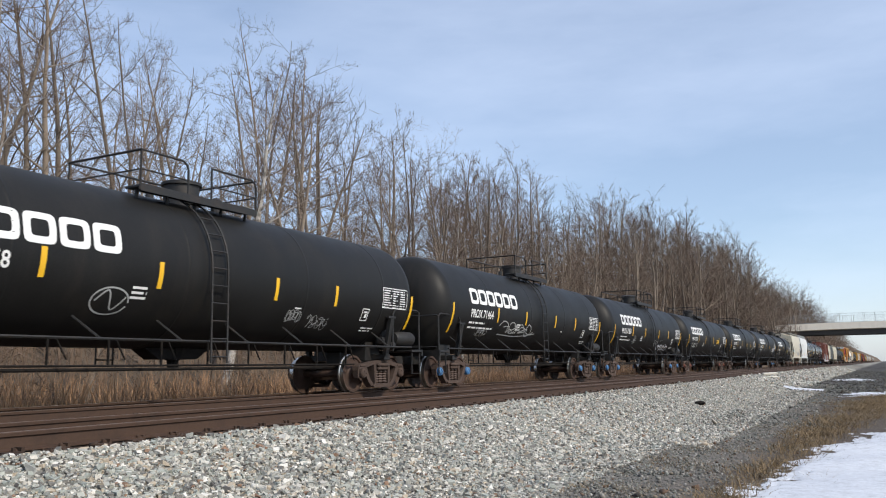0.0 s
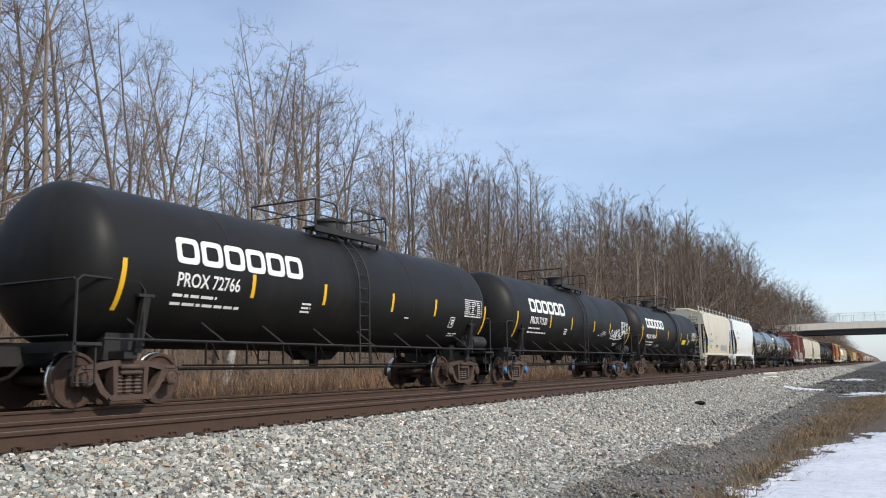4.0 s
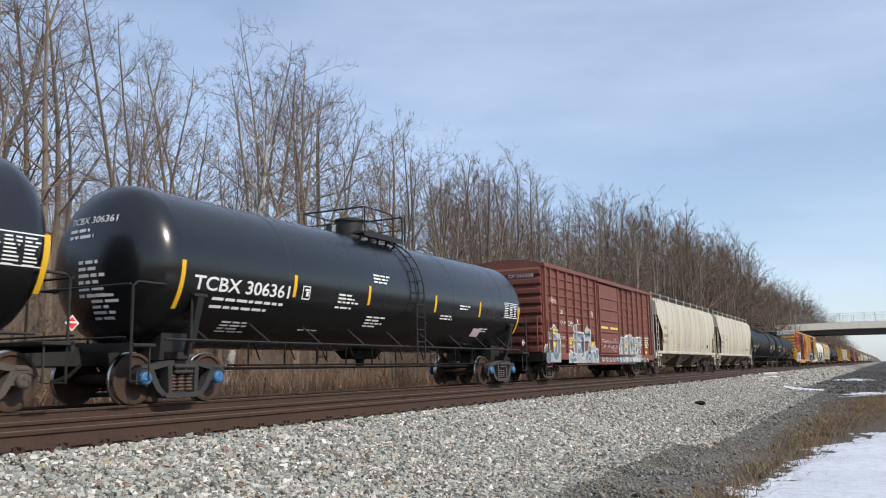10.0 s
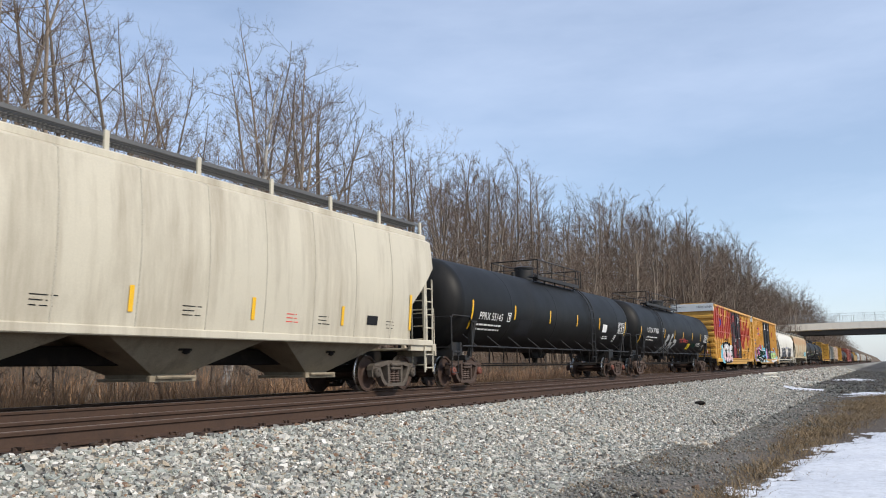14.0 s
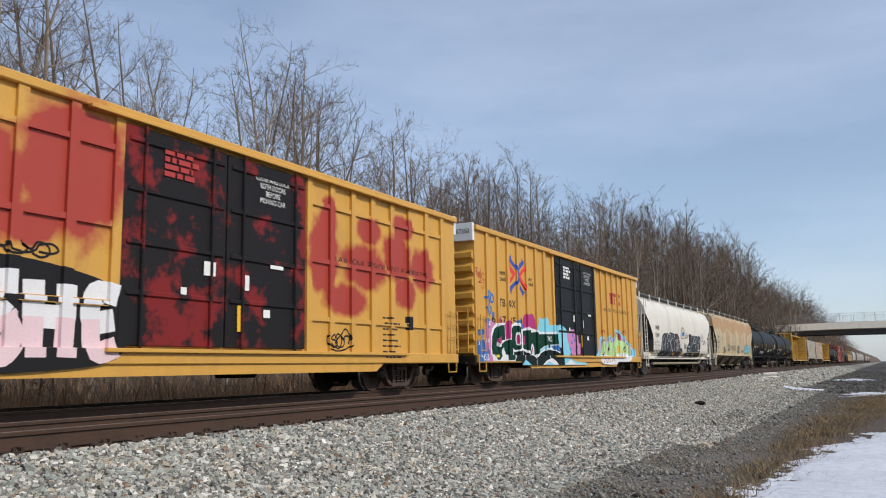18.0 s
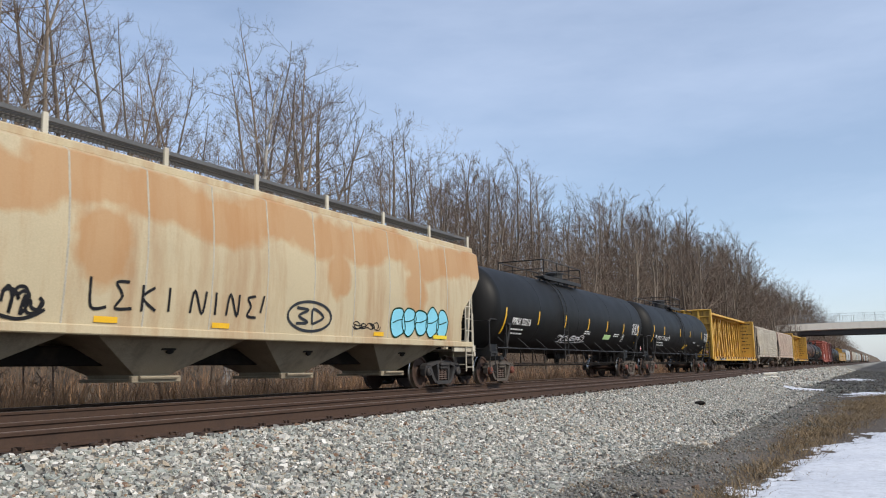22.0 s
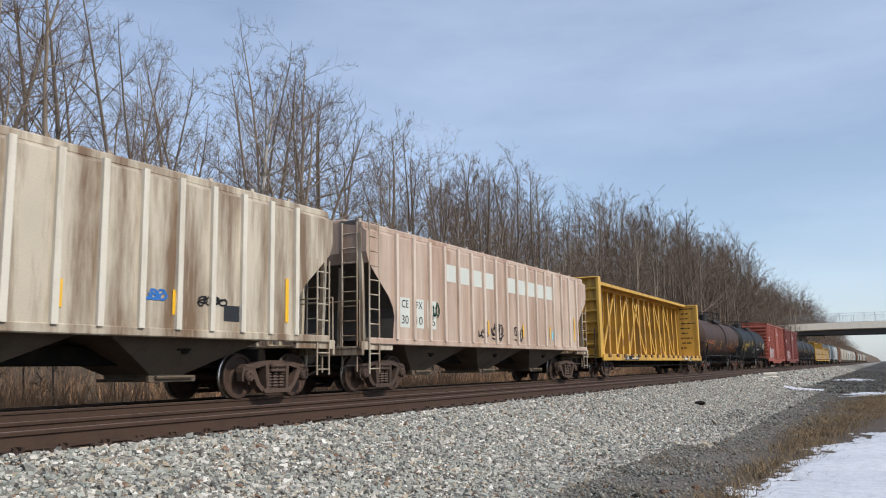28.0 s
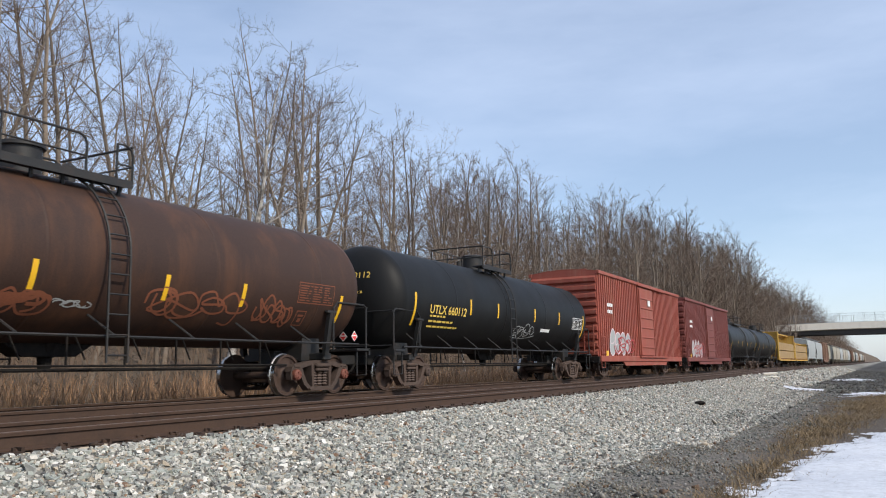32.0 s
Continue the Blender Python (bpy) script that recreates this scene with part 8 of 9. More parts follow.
            strokes([[(0.0, 0.70), (0.30, 0.72), (0.62, 0.66)], [(0.25, 0.98), (0.32, 0.60), (0.28, 0.40)], [(0.34, 0.95), (0.60, 0.92), (0.40, 0.74), (0.62, 0.62), (0.36, 0.58)], [(0.66, 0.9), (0.92, 0.8), (0.94, 0.62), (0.70, 0.58), (0.68, 0.86)],
                     [(0.18, 0.38), (0.30, 0.10), (0.34, 0.02)], [(0.40, 0.36), (0.52, 0.34), (0.62, 0.12)], [(0.56, 0.40), (0.72, 0.36), (0.70, 0.20)], [(0.78, 0.18), (1.0, 0.04)], [(0.98, 0.2), (0.80, 0.02)]],
                    0.075, -8.85, 2.12, 0.75, 0.86, surf, car, SPRAY["blue"], 0.012, 0.0, "blue sprayed tag")

            def form(pts, colour, off, label, round_=True):
                """One flat sprayed form with a smooth or a sharp outline."""
                edge = [tuple(q) for q in curve_points(pts, 3, True)] if round_ else pts
                painted("graffiti", edge, [tuple(range(len(edge)))], surf, off, SPRAY[colour], car, label)

            disc = [(math.cos(a), math.sin(a)) for a in np.linspace(0, 5.5, 8)]
            # ground of blue, orchid, magenta and sky blue clouds
            form([(-9.40, 0.73), (-9.40, 1.38), (-9.28, 1.37), (-8.89, 1.40), (-8.81, 1.10), (-8.84, 0.90), (-8.90, 0.74)], "blue", 0.019, "blue spray", False)
            form([(-8.92, 0.74), (-8.80, 1.23), (-8.80, 2.02), (-8.43, 2.04), (-8.17, 1.97), (-7.96, 1.90), (-8.40, 1.49), (-8.40, 0.74)], "orchid", 0.021, "orchid pink spray", False)
            for u, w_, k in ((-9.22, 1.62, 0.10), (-8.98, 1.64, 0.11), (-9.05, 1.42, 0.10), (-9.06, 1.16, 0.08), (-8.72, 2.0, 0.09), (-8.74, 1.02, 0.10), (-8.70, 1.82, 0.06), (-8.78, 0.88, 0.06)):
                blob(disc, u, w_, k, k, surf, car, SPRAY["blue"], 0.024, label="blue dot")
            for u, w_ in ((-8.62, 1.92), (-8.72, 1.38), (-9.27, 1.30)):
                strokes([[(-1, -1), (1, 1)], [(-1, 1), (1, -1)], [(0, -1.1), (0, 1.1)]], 0.025, u, w_, 0.06, 0.06, surf, car, SPRAY["white"], 0.027, 0.0, "small white sprayed star", steps=1)
            strokes([[(0, 0.5), (0.1, 0.7), (0.2, 0.5)], [(0.3, 0.0), (0.32, 0.9), (0.45, 0.7), (0.34, 0.45), (0.5, 0.0)], [(0.58, 0.0), (0.6, 0.6)], [(0.95, 0.9), (0.72, 0.8), (0.9, 0.4), (0.7, 0.05)]], 0.03, -9.32, 0.76, 0.62, 0.22, surf, car, SPRAY["white"], 0.027, 0.0, "thin white sprayed tag")
            form([(-7.90, 1.85), (-7.88, 2.08), (-7.78, 2.15), (-7.69, 2.08), (-7.68, 1.85)], "pink", 0.021, "magenta spray")
            form([(-7.25, 1.43), (-7.26, 1.87), (-7.12, 2.06), (-6.91, 2.07), (-6.78, 1.92), (-6.85, 1.6), (-6.95, 1.4)], "pink", 0.021, "magenta spray")
            form([(-6.38, 2.00), (-6.22, 2.13), (-6.05, 2.16), (-5.94, 2.0), (-5.70, 2.0), (-5.68, 1.8), (-5.90, 1.7), (-6.2, 1.8)], "blue", 0.020, "blue spray")
            form([(-5.70, 1.80), (-5.72, 2.18), (-5.50, 2.36), (-5.22, 2.34), (-4.95, 2.41), (-4.67, 2.29), (-4.60, 1.80), (-5.1, 1.7)], "pink", 0.021, "magenta spray")
            form([(-4.45, 1.60), (-4.43, 2.09), (-4.19, 2.31), (-3.86, 2.26), (-3.54, 2.37), (-3.27, 2.26), (-3.18, 2.06), (-2.70, 2.10), (-2.25, 2.0), (-1.92, 1.76), (-1.95, 1.35), (-2.8, 1.3)], "cyan", 0.020, "sky blue spray")
            # dark base, white surrounds, deep green swollen forms
            form([(-8.45, 0.74), (-6.71, 0.74), (-6.66, 1.05), (-5.81, 1.16), (-5.32, 1.00), (-4.79, 0.85), (-4.28, 1.01), (-3.44, 1.23), (-2.36, 1.06), (-1.90, 0.86), (-1.85, 0.60), (-6.10, 0.60), (-6.17, 0.74)], "soot", 0.024, "dark green-black spray along the foot", False)
            form([(-7.28, 2.00), (-7.96, 1.96), (-8.28, 1.79), (-8.50, 1.44), (-8.58, 1.11), (-8.47, 0.75), (-7.6, 0.75), (-6.71, 0.75), (-6.60, 0.92), (-6.63, 1.34), (-6.89, 1.52), (-7.25, 1.43)], "white", 0.028, "white sprayed surround", False)
            form([(-6.97, 1.49), (-6.94, 1.78), (-6.69, 1.97), (-6.38, 2.05), (-6.06, 2.01), (-5.88, 1.82), (-5.34, 1.93), (-4.50, 1.85), (-4.30, 1.78), (-2.28, 1.86), (-2.22, 1.71), (-2.42, 1.10), (-3.44, 1.18), (-4.28, 1.00), (-4.79, 0.86), (-5.32, 1.00), (-5.81, 1.11), (-6.66, 1.04)], "white", 0.030, "white sprayed surround", False)
            form([(-7.31, 1.92), (-7.82, 1.89), (-8.13, 1.77), (-8.31, 1.52), (-8.37, 1.20), (-8.31, 0.93), (-8.11, 0.79), (-7.93, 0.78), (-7.77, 0.89), (-7.67, 1.04), (-7.43, 1.19), (-7.30, 1.0), (-7.27, 0.78), (-6.71, 0.78),
                  (-6.65, 1.11), (-6.73, 1.36), (-6.98, 1.46), (-7.30, 1.40), (-7.55, 1.31), (-7.87, 1.18), (-7.99, 1.25), (-7.96, 1.45), (-7.72, 1.55), (-7.67, 1.40), (-7.29, 1.44)], "green", 0.034, "deep green sprayed form", False)
            form([(-7.94, 1.45), (-7.75, 1.56), (-7.70, 1.34), (-7.91, 1.25)], "pink", 0.036, "magenta spray", False)
            form([(-7.42, 1.14), (-7.33, 0.95), (-7.33, 0.80), (-7.5, 1.0)], "white", 0.037, "white sprayed sliver", False)
            form([(-5.87, 1.54), (-5.99, 1.79), (-6.25, 1.93), (-6.57, 1.91), (-6.80, 1.74), (-6.88, 1.49), (-6.77, 1.25), (-6.51, 1.12), (-6.20, 1.13), (-5.95, 1.30)], "green", 0.034, "deep green sprayed ring")
            form([(-6.10, 1.50), (-6.15, 1.66), (-6.28, 1.72), (-6.39, 1.65), (-6.43, 1.48), (-6.38, 1.33), (-6.26, 1.27), (-6.14, 1.34)], "white", 0.037, "white sprayed surround")
            form([(-6.17, 1.48), (-6.21, 1.58), (-6.27, 1.63), (-6.33, 1.58), (-6.36, 1.47), (-6.33, 1.36), (-6.26, 1.32), (-6.20, 1.37)], "pink", 0.039, "magenta spray")
            form([(-5.80, 1.78), (-5.04, 1.84), (-5.00, 1.74), (-4.54, 1.78), (-4.25, 1.60), (-4.18, 1.31), (-4.45, 1.03), (-4.78, 0.92), (-5.02, 0.97), (-5.28, 1.09), (-5.78, 1.18)], "green", 0.034, "deep green sprayed form", False)
            form([(-5.06, 1.17), (-4.97, 1.36), (-4.82, 1.25), (-4.79, 0.97), (-4.92, 0.88)], "white", 0.037, "white sprayed surround")
            form([(-4.99, 1.16), (-4.94, 1.26), (-4.89, 1.17), (-4.90, 0.98)], "pink", 0.039, "magenta spray")
            form([(-5.74, 1.3), (-5.62, 1.3), (-5.62, 1.62), (-5.74, 1.62)], "pink", 0.036, "magenta spray", False)
            form([(-4.30, 1.71), (-2.33, 1.76), (-2.46, 1.37), (-3.17, 1.35), (-3.16, 1.20), (-3.48, 1.24), (-3.50, 1.37), (-4.28, 1.14), (-4.18, 1.43)], "green", 0.034, "deep green sprayed form", False)
            form([(-4.28, 1.10), (-3.53, 1.34), (-3.48, 1.21), (-4.16, 1.03)], "cyan", 0.036, "sky blue shade", False)
            form([(-3.14, 1.31), (-2.46, 1.34), (-2.31, 1.09), (-2.74, 1.13)], "blue", 0.036, "blue shade", False)
            form([(-6.10, 0.61), (-5.80, 0.80), (-5.27, 0.61)], "cyan", 0.036, "pale blue sprayed peak", False)
            form([(-4.23, 0.61), (-3.82, 0.76), (-3.30, 0.86), (-2.83, 0.75), (-2.60, 0.61)], "white", 0.036, "white sprayed peak", False)
            form([(-4.0, 0.61), (-3.6, 0.74), (-3.2, 0.66), (-3.0, 0.61)], "cyan", 0.038, "pale blue sprayed peak", False)
            strokes([[(-5.81, 1.14), (-5.80, 0.80)], [(-3.46, 1.22), (-3.45, 0.86)], [(-4.79, 0.86), (-4.78, 0.62)], [(-6.66, 1.05), (-5.81, 1.16), (-5.32, 1.0)], [(-4.28, 1.01), (-3.44, 1.23), (-2.36, 1.06)], [(-6.65, 1.11), (-6.62, 0.9), (-6.72, 0.76)]], 0.035, 0, 0, 1.0, 1.0, surf, car, SPRAY["white"], 0.040, 0.0, "thin white sprayed line", steps=3)
            strokes([[(0.0, 0.8), (0.25, 0.9)], [(0.12, 0.85), (0.08, 0.1)], [(0.28, 0.1), (0.32, 0.7), (0.42, 0.4), (0.52, 0.8), (0.55, 0.2)], [(0.62, 0.1), (0.66, 0.8), (0.78, 0.6), (0.66, 0.45), (0.80, 0.1)], [(0.84, 0.8), (1.0, 0.85), (0.86, 0.15), (1.05, 0.2)]], 0.028, -3.62, 1.46, 0.62, 0.22, surf, car, SPRAY["white"], 0.040, 0.0, "small white sprayed tag")
            # the colours run on over the door and the sill
            form([(-2.52, 2.04), (-2.17, 2.10), (-1.63, 1.94), (-1.44, 1.52), (-1.21, 1.02), (-1.90, 0.94), (-2.16, 1.19), (-2.52, 1.38)], "cyan", 0.088, "sky blue spray over the door")
            form([(-1.63, 1.76), (-1.40, 1.90), (-1.06, 1.98), (-0.76, 1.99), (-0.54, 1.78), (-0.26, 1.77), (-0.21, 1.46), (0.00, 1.45), (-0.05, 1.01), (-1.06, 0.97), (-1.35, 1.26), (-1.49, 1.52)], "orchid", 0.090, "orchid pink spray over the door", False)
            for u, w_ in ((-0.92, 1.74), (-1.05, 1.46), (-1.2, 1.2), (-0.6, 1.14), (-0.75, 1.56), (-0.4, 1.3)):
                blob(disc, u, w_, 0.08, 0.07, surf, car, SPRAY["blue"], 0.093, label="blue dot")
            form([(-1.94, 0.90), (-1.25, 0.92), (-0.97, 0.78), (-0.06, 0.70), (0.71, 0.68), (0.70, 0.60), (-1.90, 0.60)], "cyan", 0.030, "pale blue spray on the sill", False)
            form([(-1.75, 0.66), (-1.2, 0.80), (-0.6, 0.64), (0.2, 0.66), (0.2, 0.61), (-1.7, 0.61)], "white", 0.034, "white spray on the sill", False)
            # second piece: spiky mint forms in a pale blue halo, white towards the sill
            form([(2.34, 1.10), (2.52, 1.32), (2.62, 1.58), (2.81, 1.58), (3.02, 1.76), (3.30, 1.81), (3.82, 1.57), (4.25, 2.01), (4.85, 1.77), (5.35, 2.21), (6.26, 2.03), (6.95, 1.80), (7.40, 1.63), (7.86, 1.46), (8.42, 1.26), (8.31, 0.95), (2.34, 0.95)], "cyan", 0.020, "sky blue sprayed halo")
            form([(2.50, 1.0), (2.8, 1.5), (3.25, 1.76), (3.8, 1.49), (4.28, 1.95), (4.8, 1.68), (5.38, 2.13), (6.15, 1.93), (6.9, 1.7), (7.7, 1.45), (8.1, 1.2), (8.0, 0.95)], "lilac", 0.023, "pale violet sprayed edge", False)
            form([(2.86, 0.90), (3.01, 1.30), (3.23, 1.69), (3.78, 1.35), (4.32, 1.88), (4.76, 1.50), (5.42, 2.05), (6.07, 1.78), (6.85, 1.57), (7.48, 1.50), (7.55, 1.00), (7.15, 0.76), (3.06, 0.75)], "mint", 0.026, "mint green spiky sprayed forms", False)
            form([(2.70, 0.92), (3.63, 1.05), (4.66, 0.92), (5.95, 1.10), (7.54, 1.04), (7.43, 0.74), (5.43, 0.70), (4.95, 0.60), (3.05, 0.62)], "white", 0.029, "white spray fading to the sill")
            form([(5.58, 2.00), (5.91, 1.95), (6.01, 1.61), (5.68, 1.74)], "red", 0.031, "dark red sprayed shape", False)
            form([(6.75, 1.5), (7.0, 1.45), (6.95, 1.1), (6.6, 1.2)], "red", 0.031, "dark red sprayed shape", False)
            form([(2.61, 1.53), (2.76, 1.56), (2.77, 1.10), (2.64, 1.10)], "gold", 0.031, "yellow sprayed bar", False)
            form([(5.5, 1.5), (5.75, 1.45), (5.8, 1.15), (5.55, 1.1)], "gold", 0.031, "yellow sprayed shape", False)
            strokes([[(2.95, 0.8), (3.22, 1.66), (3.75, 1.33), (3.6, 0.85)], [(3.9, 0.85), (4.32, 1.84), (4.74, 1.48), (4.6, 0.9)], [(4.9, 0.9), (5.42, 2.0), (6.05, 1.74), (5.9, 0.9)], [(6.2, 0.85), (6.8, 1.54), (7.4, 1.46), (7.3, 0.9)], [(3.2, 1.0), (3.4, 1.2), (3.5, 0.95)], [(4.3, 1.0), (4.45, 1.35), (4.5, 1.0)],
                     [(7.6, 1.2), (7.9, 1.3), (8.0, 1.1), (7.75, 1.05)]], 0.05, 0, 0, 1.0, 1.0, surf, car, SPRAY["purple"], 0.034, 0.0, "dark purple sprayed outline", steps=3)
            strokes([[(3.1, 0.66), (3.4, 0.92), (3.6, 0.68), (3.9, 0.92), (4.1, 0.66)], [(4.3, 0.68), (4.5, 0.95), (4.8, 0.68)], [(3.1, 1.92), (3.3, 2.1), (3.5, 1.9), (3.7, 2.1)], [(6.5, 2.0), (6.7, 2.2), (6.9, 1.95), (7.1, 2.1)]], 0.045, 0, 0, 1.0, 1.0, surf, car, SPRAY["red"], 0.036, 0.0, "dark red sprayed lines", steps=3)
            patch("sign", -8.24, 0.86, 0.26, 0.20, surf, car, SIGN_YELLOW, 0.045)
        # warning print on the doors
        for k, line in enumerate(("CLOSE AND LOCK", "BOTH DOORS", "BEFORE", "MOVING CAR")):
            wide = (1.05, 0.78, 0.45, 0.78)[k]
            letters(line, 1.15 - wide / 2, 4.36 - 0.15 * k, 0.11, surf, car, LETTER_WHITE, wide, 0.09)
        for u, w_, t in ((-1.75, 4.35, 4),):
            bars(u, w_, 0.95, t, 0.13, surf, car, LETTER_WHITE if not (washed and u < 0) else SPRAY["red"], seed=t + int(u * 4), off=0.09, thick=0.7)
        for u, w_, a_, b_ in ((-0.75, 2.3, 0.30, 0.26), (0.9, 1.6, 0.2, 0.16), (-1.3, 1.9, 0.14, 0.14), (1.1, 2.6, 0.4, 0.12), (0.35, 2.1, 0.12, 0.3)):
            patch("sign", u, w_, a_, b_, surf, car, LETTER_WHITE, 0.092)
        patch("reflector", 0.15, 1.3, 0.1, 0.5, surf, car, REFLECT, 0.092)
        fe = front_end(-9.585)
        letters("EXCESS HEIGHT CAR", -1.4, 4.75, 0.09, fe, car, LETTER_BLACK, 0.95, 0.01)
        letters(front_number, 0.35, 4.68, 0.15, fe, car, LETTER_BLACK, 1.1, 0.01)
    return marks


TA = (-8.86, -7.96, -7.04, -6.17, -5.32, -4.43, -3.53, -2.67, 2.45, 3.3, 4.15, 5.0, 5.9, 6.8, 7.7, 8.6)
TB = (-8.64, -7.83, -7.0, -6.17, -5.36, -4.48, -3.64, -2.73, 2.45, 3.3, 4.15, 5.0, 5.85, 6.7, 7.55, 8.4)
boxcar("tall yellow boxcar sprayed over with red, pale graffiti below", 281.8, 295.9, 9.45, 10.2, 0.72, 4.93, BOX_REDWASH, DOOR_RED, "posts", m_tbox("TBOX 63984", True), "brown", posts=TA, door_at=(-2.6, 2.3), white_top=True, end_paint=BOX_YELLOW, cross=(1.67, 2.96, 4.24))
boxcar("tall yellow boxcar with black doors and wide colourful graffiti", 302.05, 316.2, 9.45, 10.2, 0.72, 4.93, BOX_YELLOW, DOOR_BLACK, "posts", m_tbox("TBOX 667350", False), "brown", posts=TB, door_at=(-2.6, 2.3), white_top=True)


def m_shqx(car, surf):
    letters("SHQX", -7.08, 2.48, 0.20, surf, car, LETTER_BLACK, 0.9, 0.012, bold=0.01)
    letters("15182", -7.12, 2.06, 0.20, surf, car, LETTER_BLACK, 0.85, 0.012, bold=0.01)
    letters("LD LMT 219900", -7.3, 1.74, 0.085, surf, car, LETTER_BLACK, 1.0, 0.012)
    letters("LT WT  66100", -7.3, 1.56, 0.085, surf, car, LETTER_BLACK, 0.98, 0.012)
    one = dict(u=0, w=0, su=1.0, sw=1.0, surf=surf, parent=car)
    blob([(-5.95, 1.0), (-5.9, 1.5), (-5.6, 2.1), (-5.2, 2.3), (-4.83, 2.30), (-4.66, 2.31), (-4.27, 2.35), (-4.00, 2.26), (-3.73, 2.39), (-3.29, 2.39), (-2.90, 2.38), (-2.57, 2.34), (-2.23, 2.35), (-1.69, 2.36), (-1.25, 2.12), (-1.04, 1.76), (-1.17, 1.31), (-1.35, 1.0), (-3.21, 0.98)],
         material=SPRAY["charcoal"], off=0.008, label="dark sprayed ground", **one)
    blob([(-2.05, 1.0), (-2.05, 1.7), (-2.2, 2.1), (-1.9, 2.3), (-1.5, 2.28), (-1.2, 2.0), (-1.12, 1.7), (-1.2, 1.3), (-1.4, 1.02)], material=SPRAY["umber"], off=0.011, label="dark brown sprayed face", **one)
    blob([(0.71, 1.34), (1.05, 1.72), (1.51, 1.92), (1.52, 2.42), (2.10, 2.42), (2.69, 2.43), (3.31, 2.36), (4.14, 2.38), (5.12, 2.34), (5.14, 1.73), (4.86, 1.32), (5.11, 1.0), (1.06, 0.97)], material=SPRAY["charcoal"], off=0.008, label="dark sprayed ground", **one)
    blob([(-1.25, 0.98), (-1.17, 1.39), (-0.93, 1.55), (-0.62, 1.45), (-0.50, 1.15), (-0.65, 0.98)], material=SPRAY["charcoal"], off=0.010, label="dark sprayed cloud", **one)
    for line in ([(-5.75, 1.05), (-5.6, 1.7), (-5.2, 2.15), (-4.9, 1.9), (-4.95, 1.3), (-5.3, 1.05)], [(-5.35, 1.4), (-5.2, 1.75), (-5.1, 1.45)], [(-4.64, 2.01), (-4.32, 2.04), (-4.08, 1.87), (-3.77, 1.91), (-3.58, 1.61), (-3.66, 1.23), (-4.03, 1.01)], [(-4.08, 1.82), (-3.96, 2.20), (-3.65, 2.29), (-3.48, 2.18), (-3.52, 1.87)],
                 [(-3.91, 2.15), (-3.55, 1.74), (-3.27, 1.40), (-3.15, 1.25), (-3.51, 1.08)], [(-3.52, 1.87), (-3.27, 2.05), (-2.88, 2.04), (-2.63, 1.80), (-2.65, 1.40), (-2.83, 1.13)], [(-3.03, 2.14), (-2.86, 2.37), (-2.57, 2.30), (-2.62, 2.06)], [(-2.56, 1.81), (-2.30, 1.96), (-2.05, 1.77), (-2.11, 1.28), (-2.42, 0.99)],
                 [(-2.04, 2.04), (-1.76, 1.98), (-1.47, 2.04)], [(-1.81, 1.93), (-1.95, 1.57), (-1.70, 1.44), (-1.43, 1.81)], [(-1.39, 2.12), (-1.14, 1.90), (-1.47, 1.66)], [(-4.33, 1.64), (-4.37, 1.54), (-4.47, 1.54), (-4.52, 1.63), (-4.48, 1.72), (-4.38, 1.73), (-4.33, 1.64)], [(-4.47, 2.33), (-4.39, 2.10), (-4.27, 2.32)],
                 [(1.88, 0.99), (2.11, 1.78), (2.25, 2.32), (2.84, 2.35), (2.81, 1.91), (3.31, 1.92), (3.50, 2.38)], [(2.33, 1.70), (3.31, 2.22), (3.55, 1.66), (3.00, 1.07)], [(3.55, 1.62), (4.14, 2.35), (4.52, 2.00), (3.88, 1.56)], [(5.12, 2.29), (4.34, 1.50), (5.12, 1.48)], [(4.00, 0.97), (4.14, 1.45), (4.66, 1.32), (4.84, 1.00)],
                 [(1.24, 1.60), (1.4, 1.72), (1.55, 1.60), (1.84, 1.70)], [(1.18, 1.39), (1.4, 1.45), (1.71, 1.37)], [(1.25, 1.15), (1.5, 1.2), (1.71, 1.11)], [(-1.1, 1.3), (-0.9, 1.2), (-0.65, 1.32)], [(-1.05, 1.08), (-0.85, 1.16), (-0.62, 1.05)]):
        strokes([line], width=0.034, material=SPRAY["white"], off=0.014, label="thin white outline of a swollen form", **one)
    blob([(0, 0.0), (0.0, 0.45), (0.2, 0.85), (0.5, 1.0), (0.8, 0.85), (1.0, 0.45), (1.0, 0.0)], -0.75, 2.12, 1.2, 0.7, surf, car, SPRAY["rust"], 0.010, label="brown emblem frame", name="emblem")
    blob([(0, 0.0), (0.0, 0.45), (0.2, 0.85), (0.5, 1.0), (0.8, 0.85), (1.0, 0.45), (1.0, 0.0)], -0.68, 2.15, 1.06, 0.61, surf, car, CREAM, 0.014, label="half-round cream emblem", name="emblem")
    blob([(0, 0.0), (0.2, 0.8), (0.8, 0.9), (1.0, 0.0)], -0.45, 2.3, 0.6, 0.25, surf, car, SPRAY["blue"], 0.018, name="emblem", label="blue middle of the emblem")
    for u, w_, a_, b_, sd in ((0.5, 2.05, 0.75, 0.45, 104), (0.0, 1.4, 0.7, 0.5, 105), (-0.1, 0.98, 1.0, 0.28, 106), (-8.3, 1.1, 2.3, 0.3, 107), (-8.35, 1.5, 0.85, 0.42, 108), (6.0, 1.8, 1.0, 0.45, 109), (5.3, 1.0, 1.8, 0.3, 110)):
        tag(car, surf, u, w_, a_, b_, sd, "black", 0.035, 2, 7, 0, 0.016)
    bars(5.4, 2.5, 1.1, 6, 0.09, surf, car, LETTER_BLACK, seed=6, thick=0.3)
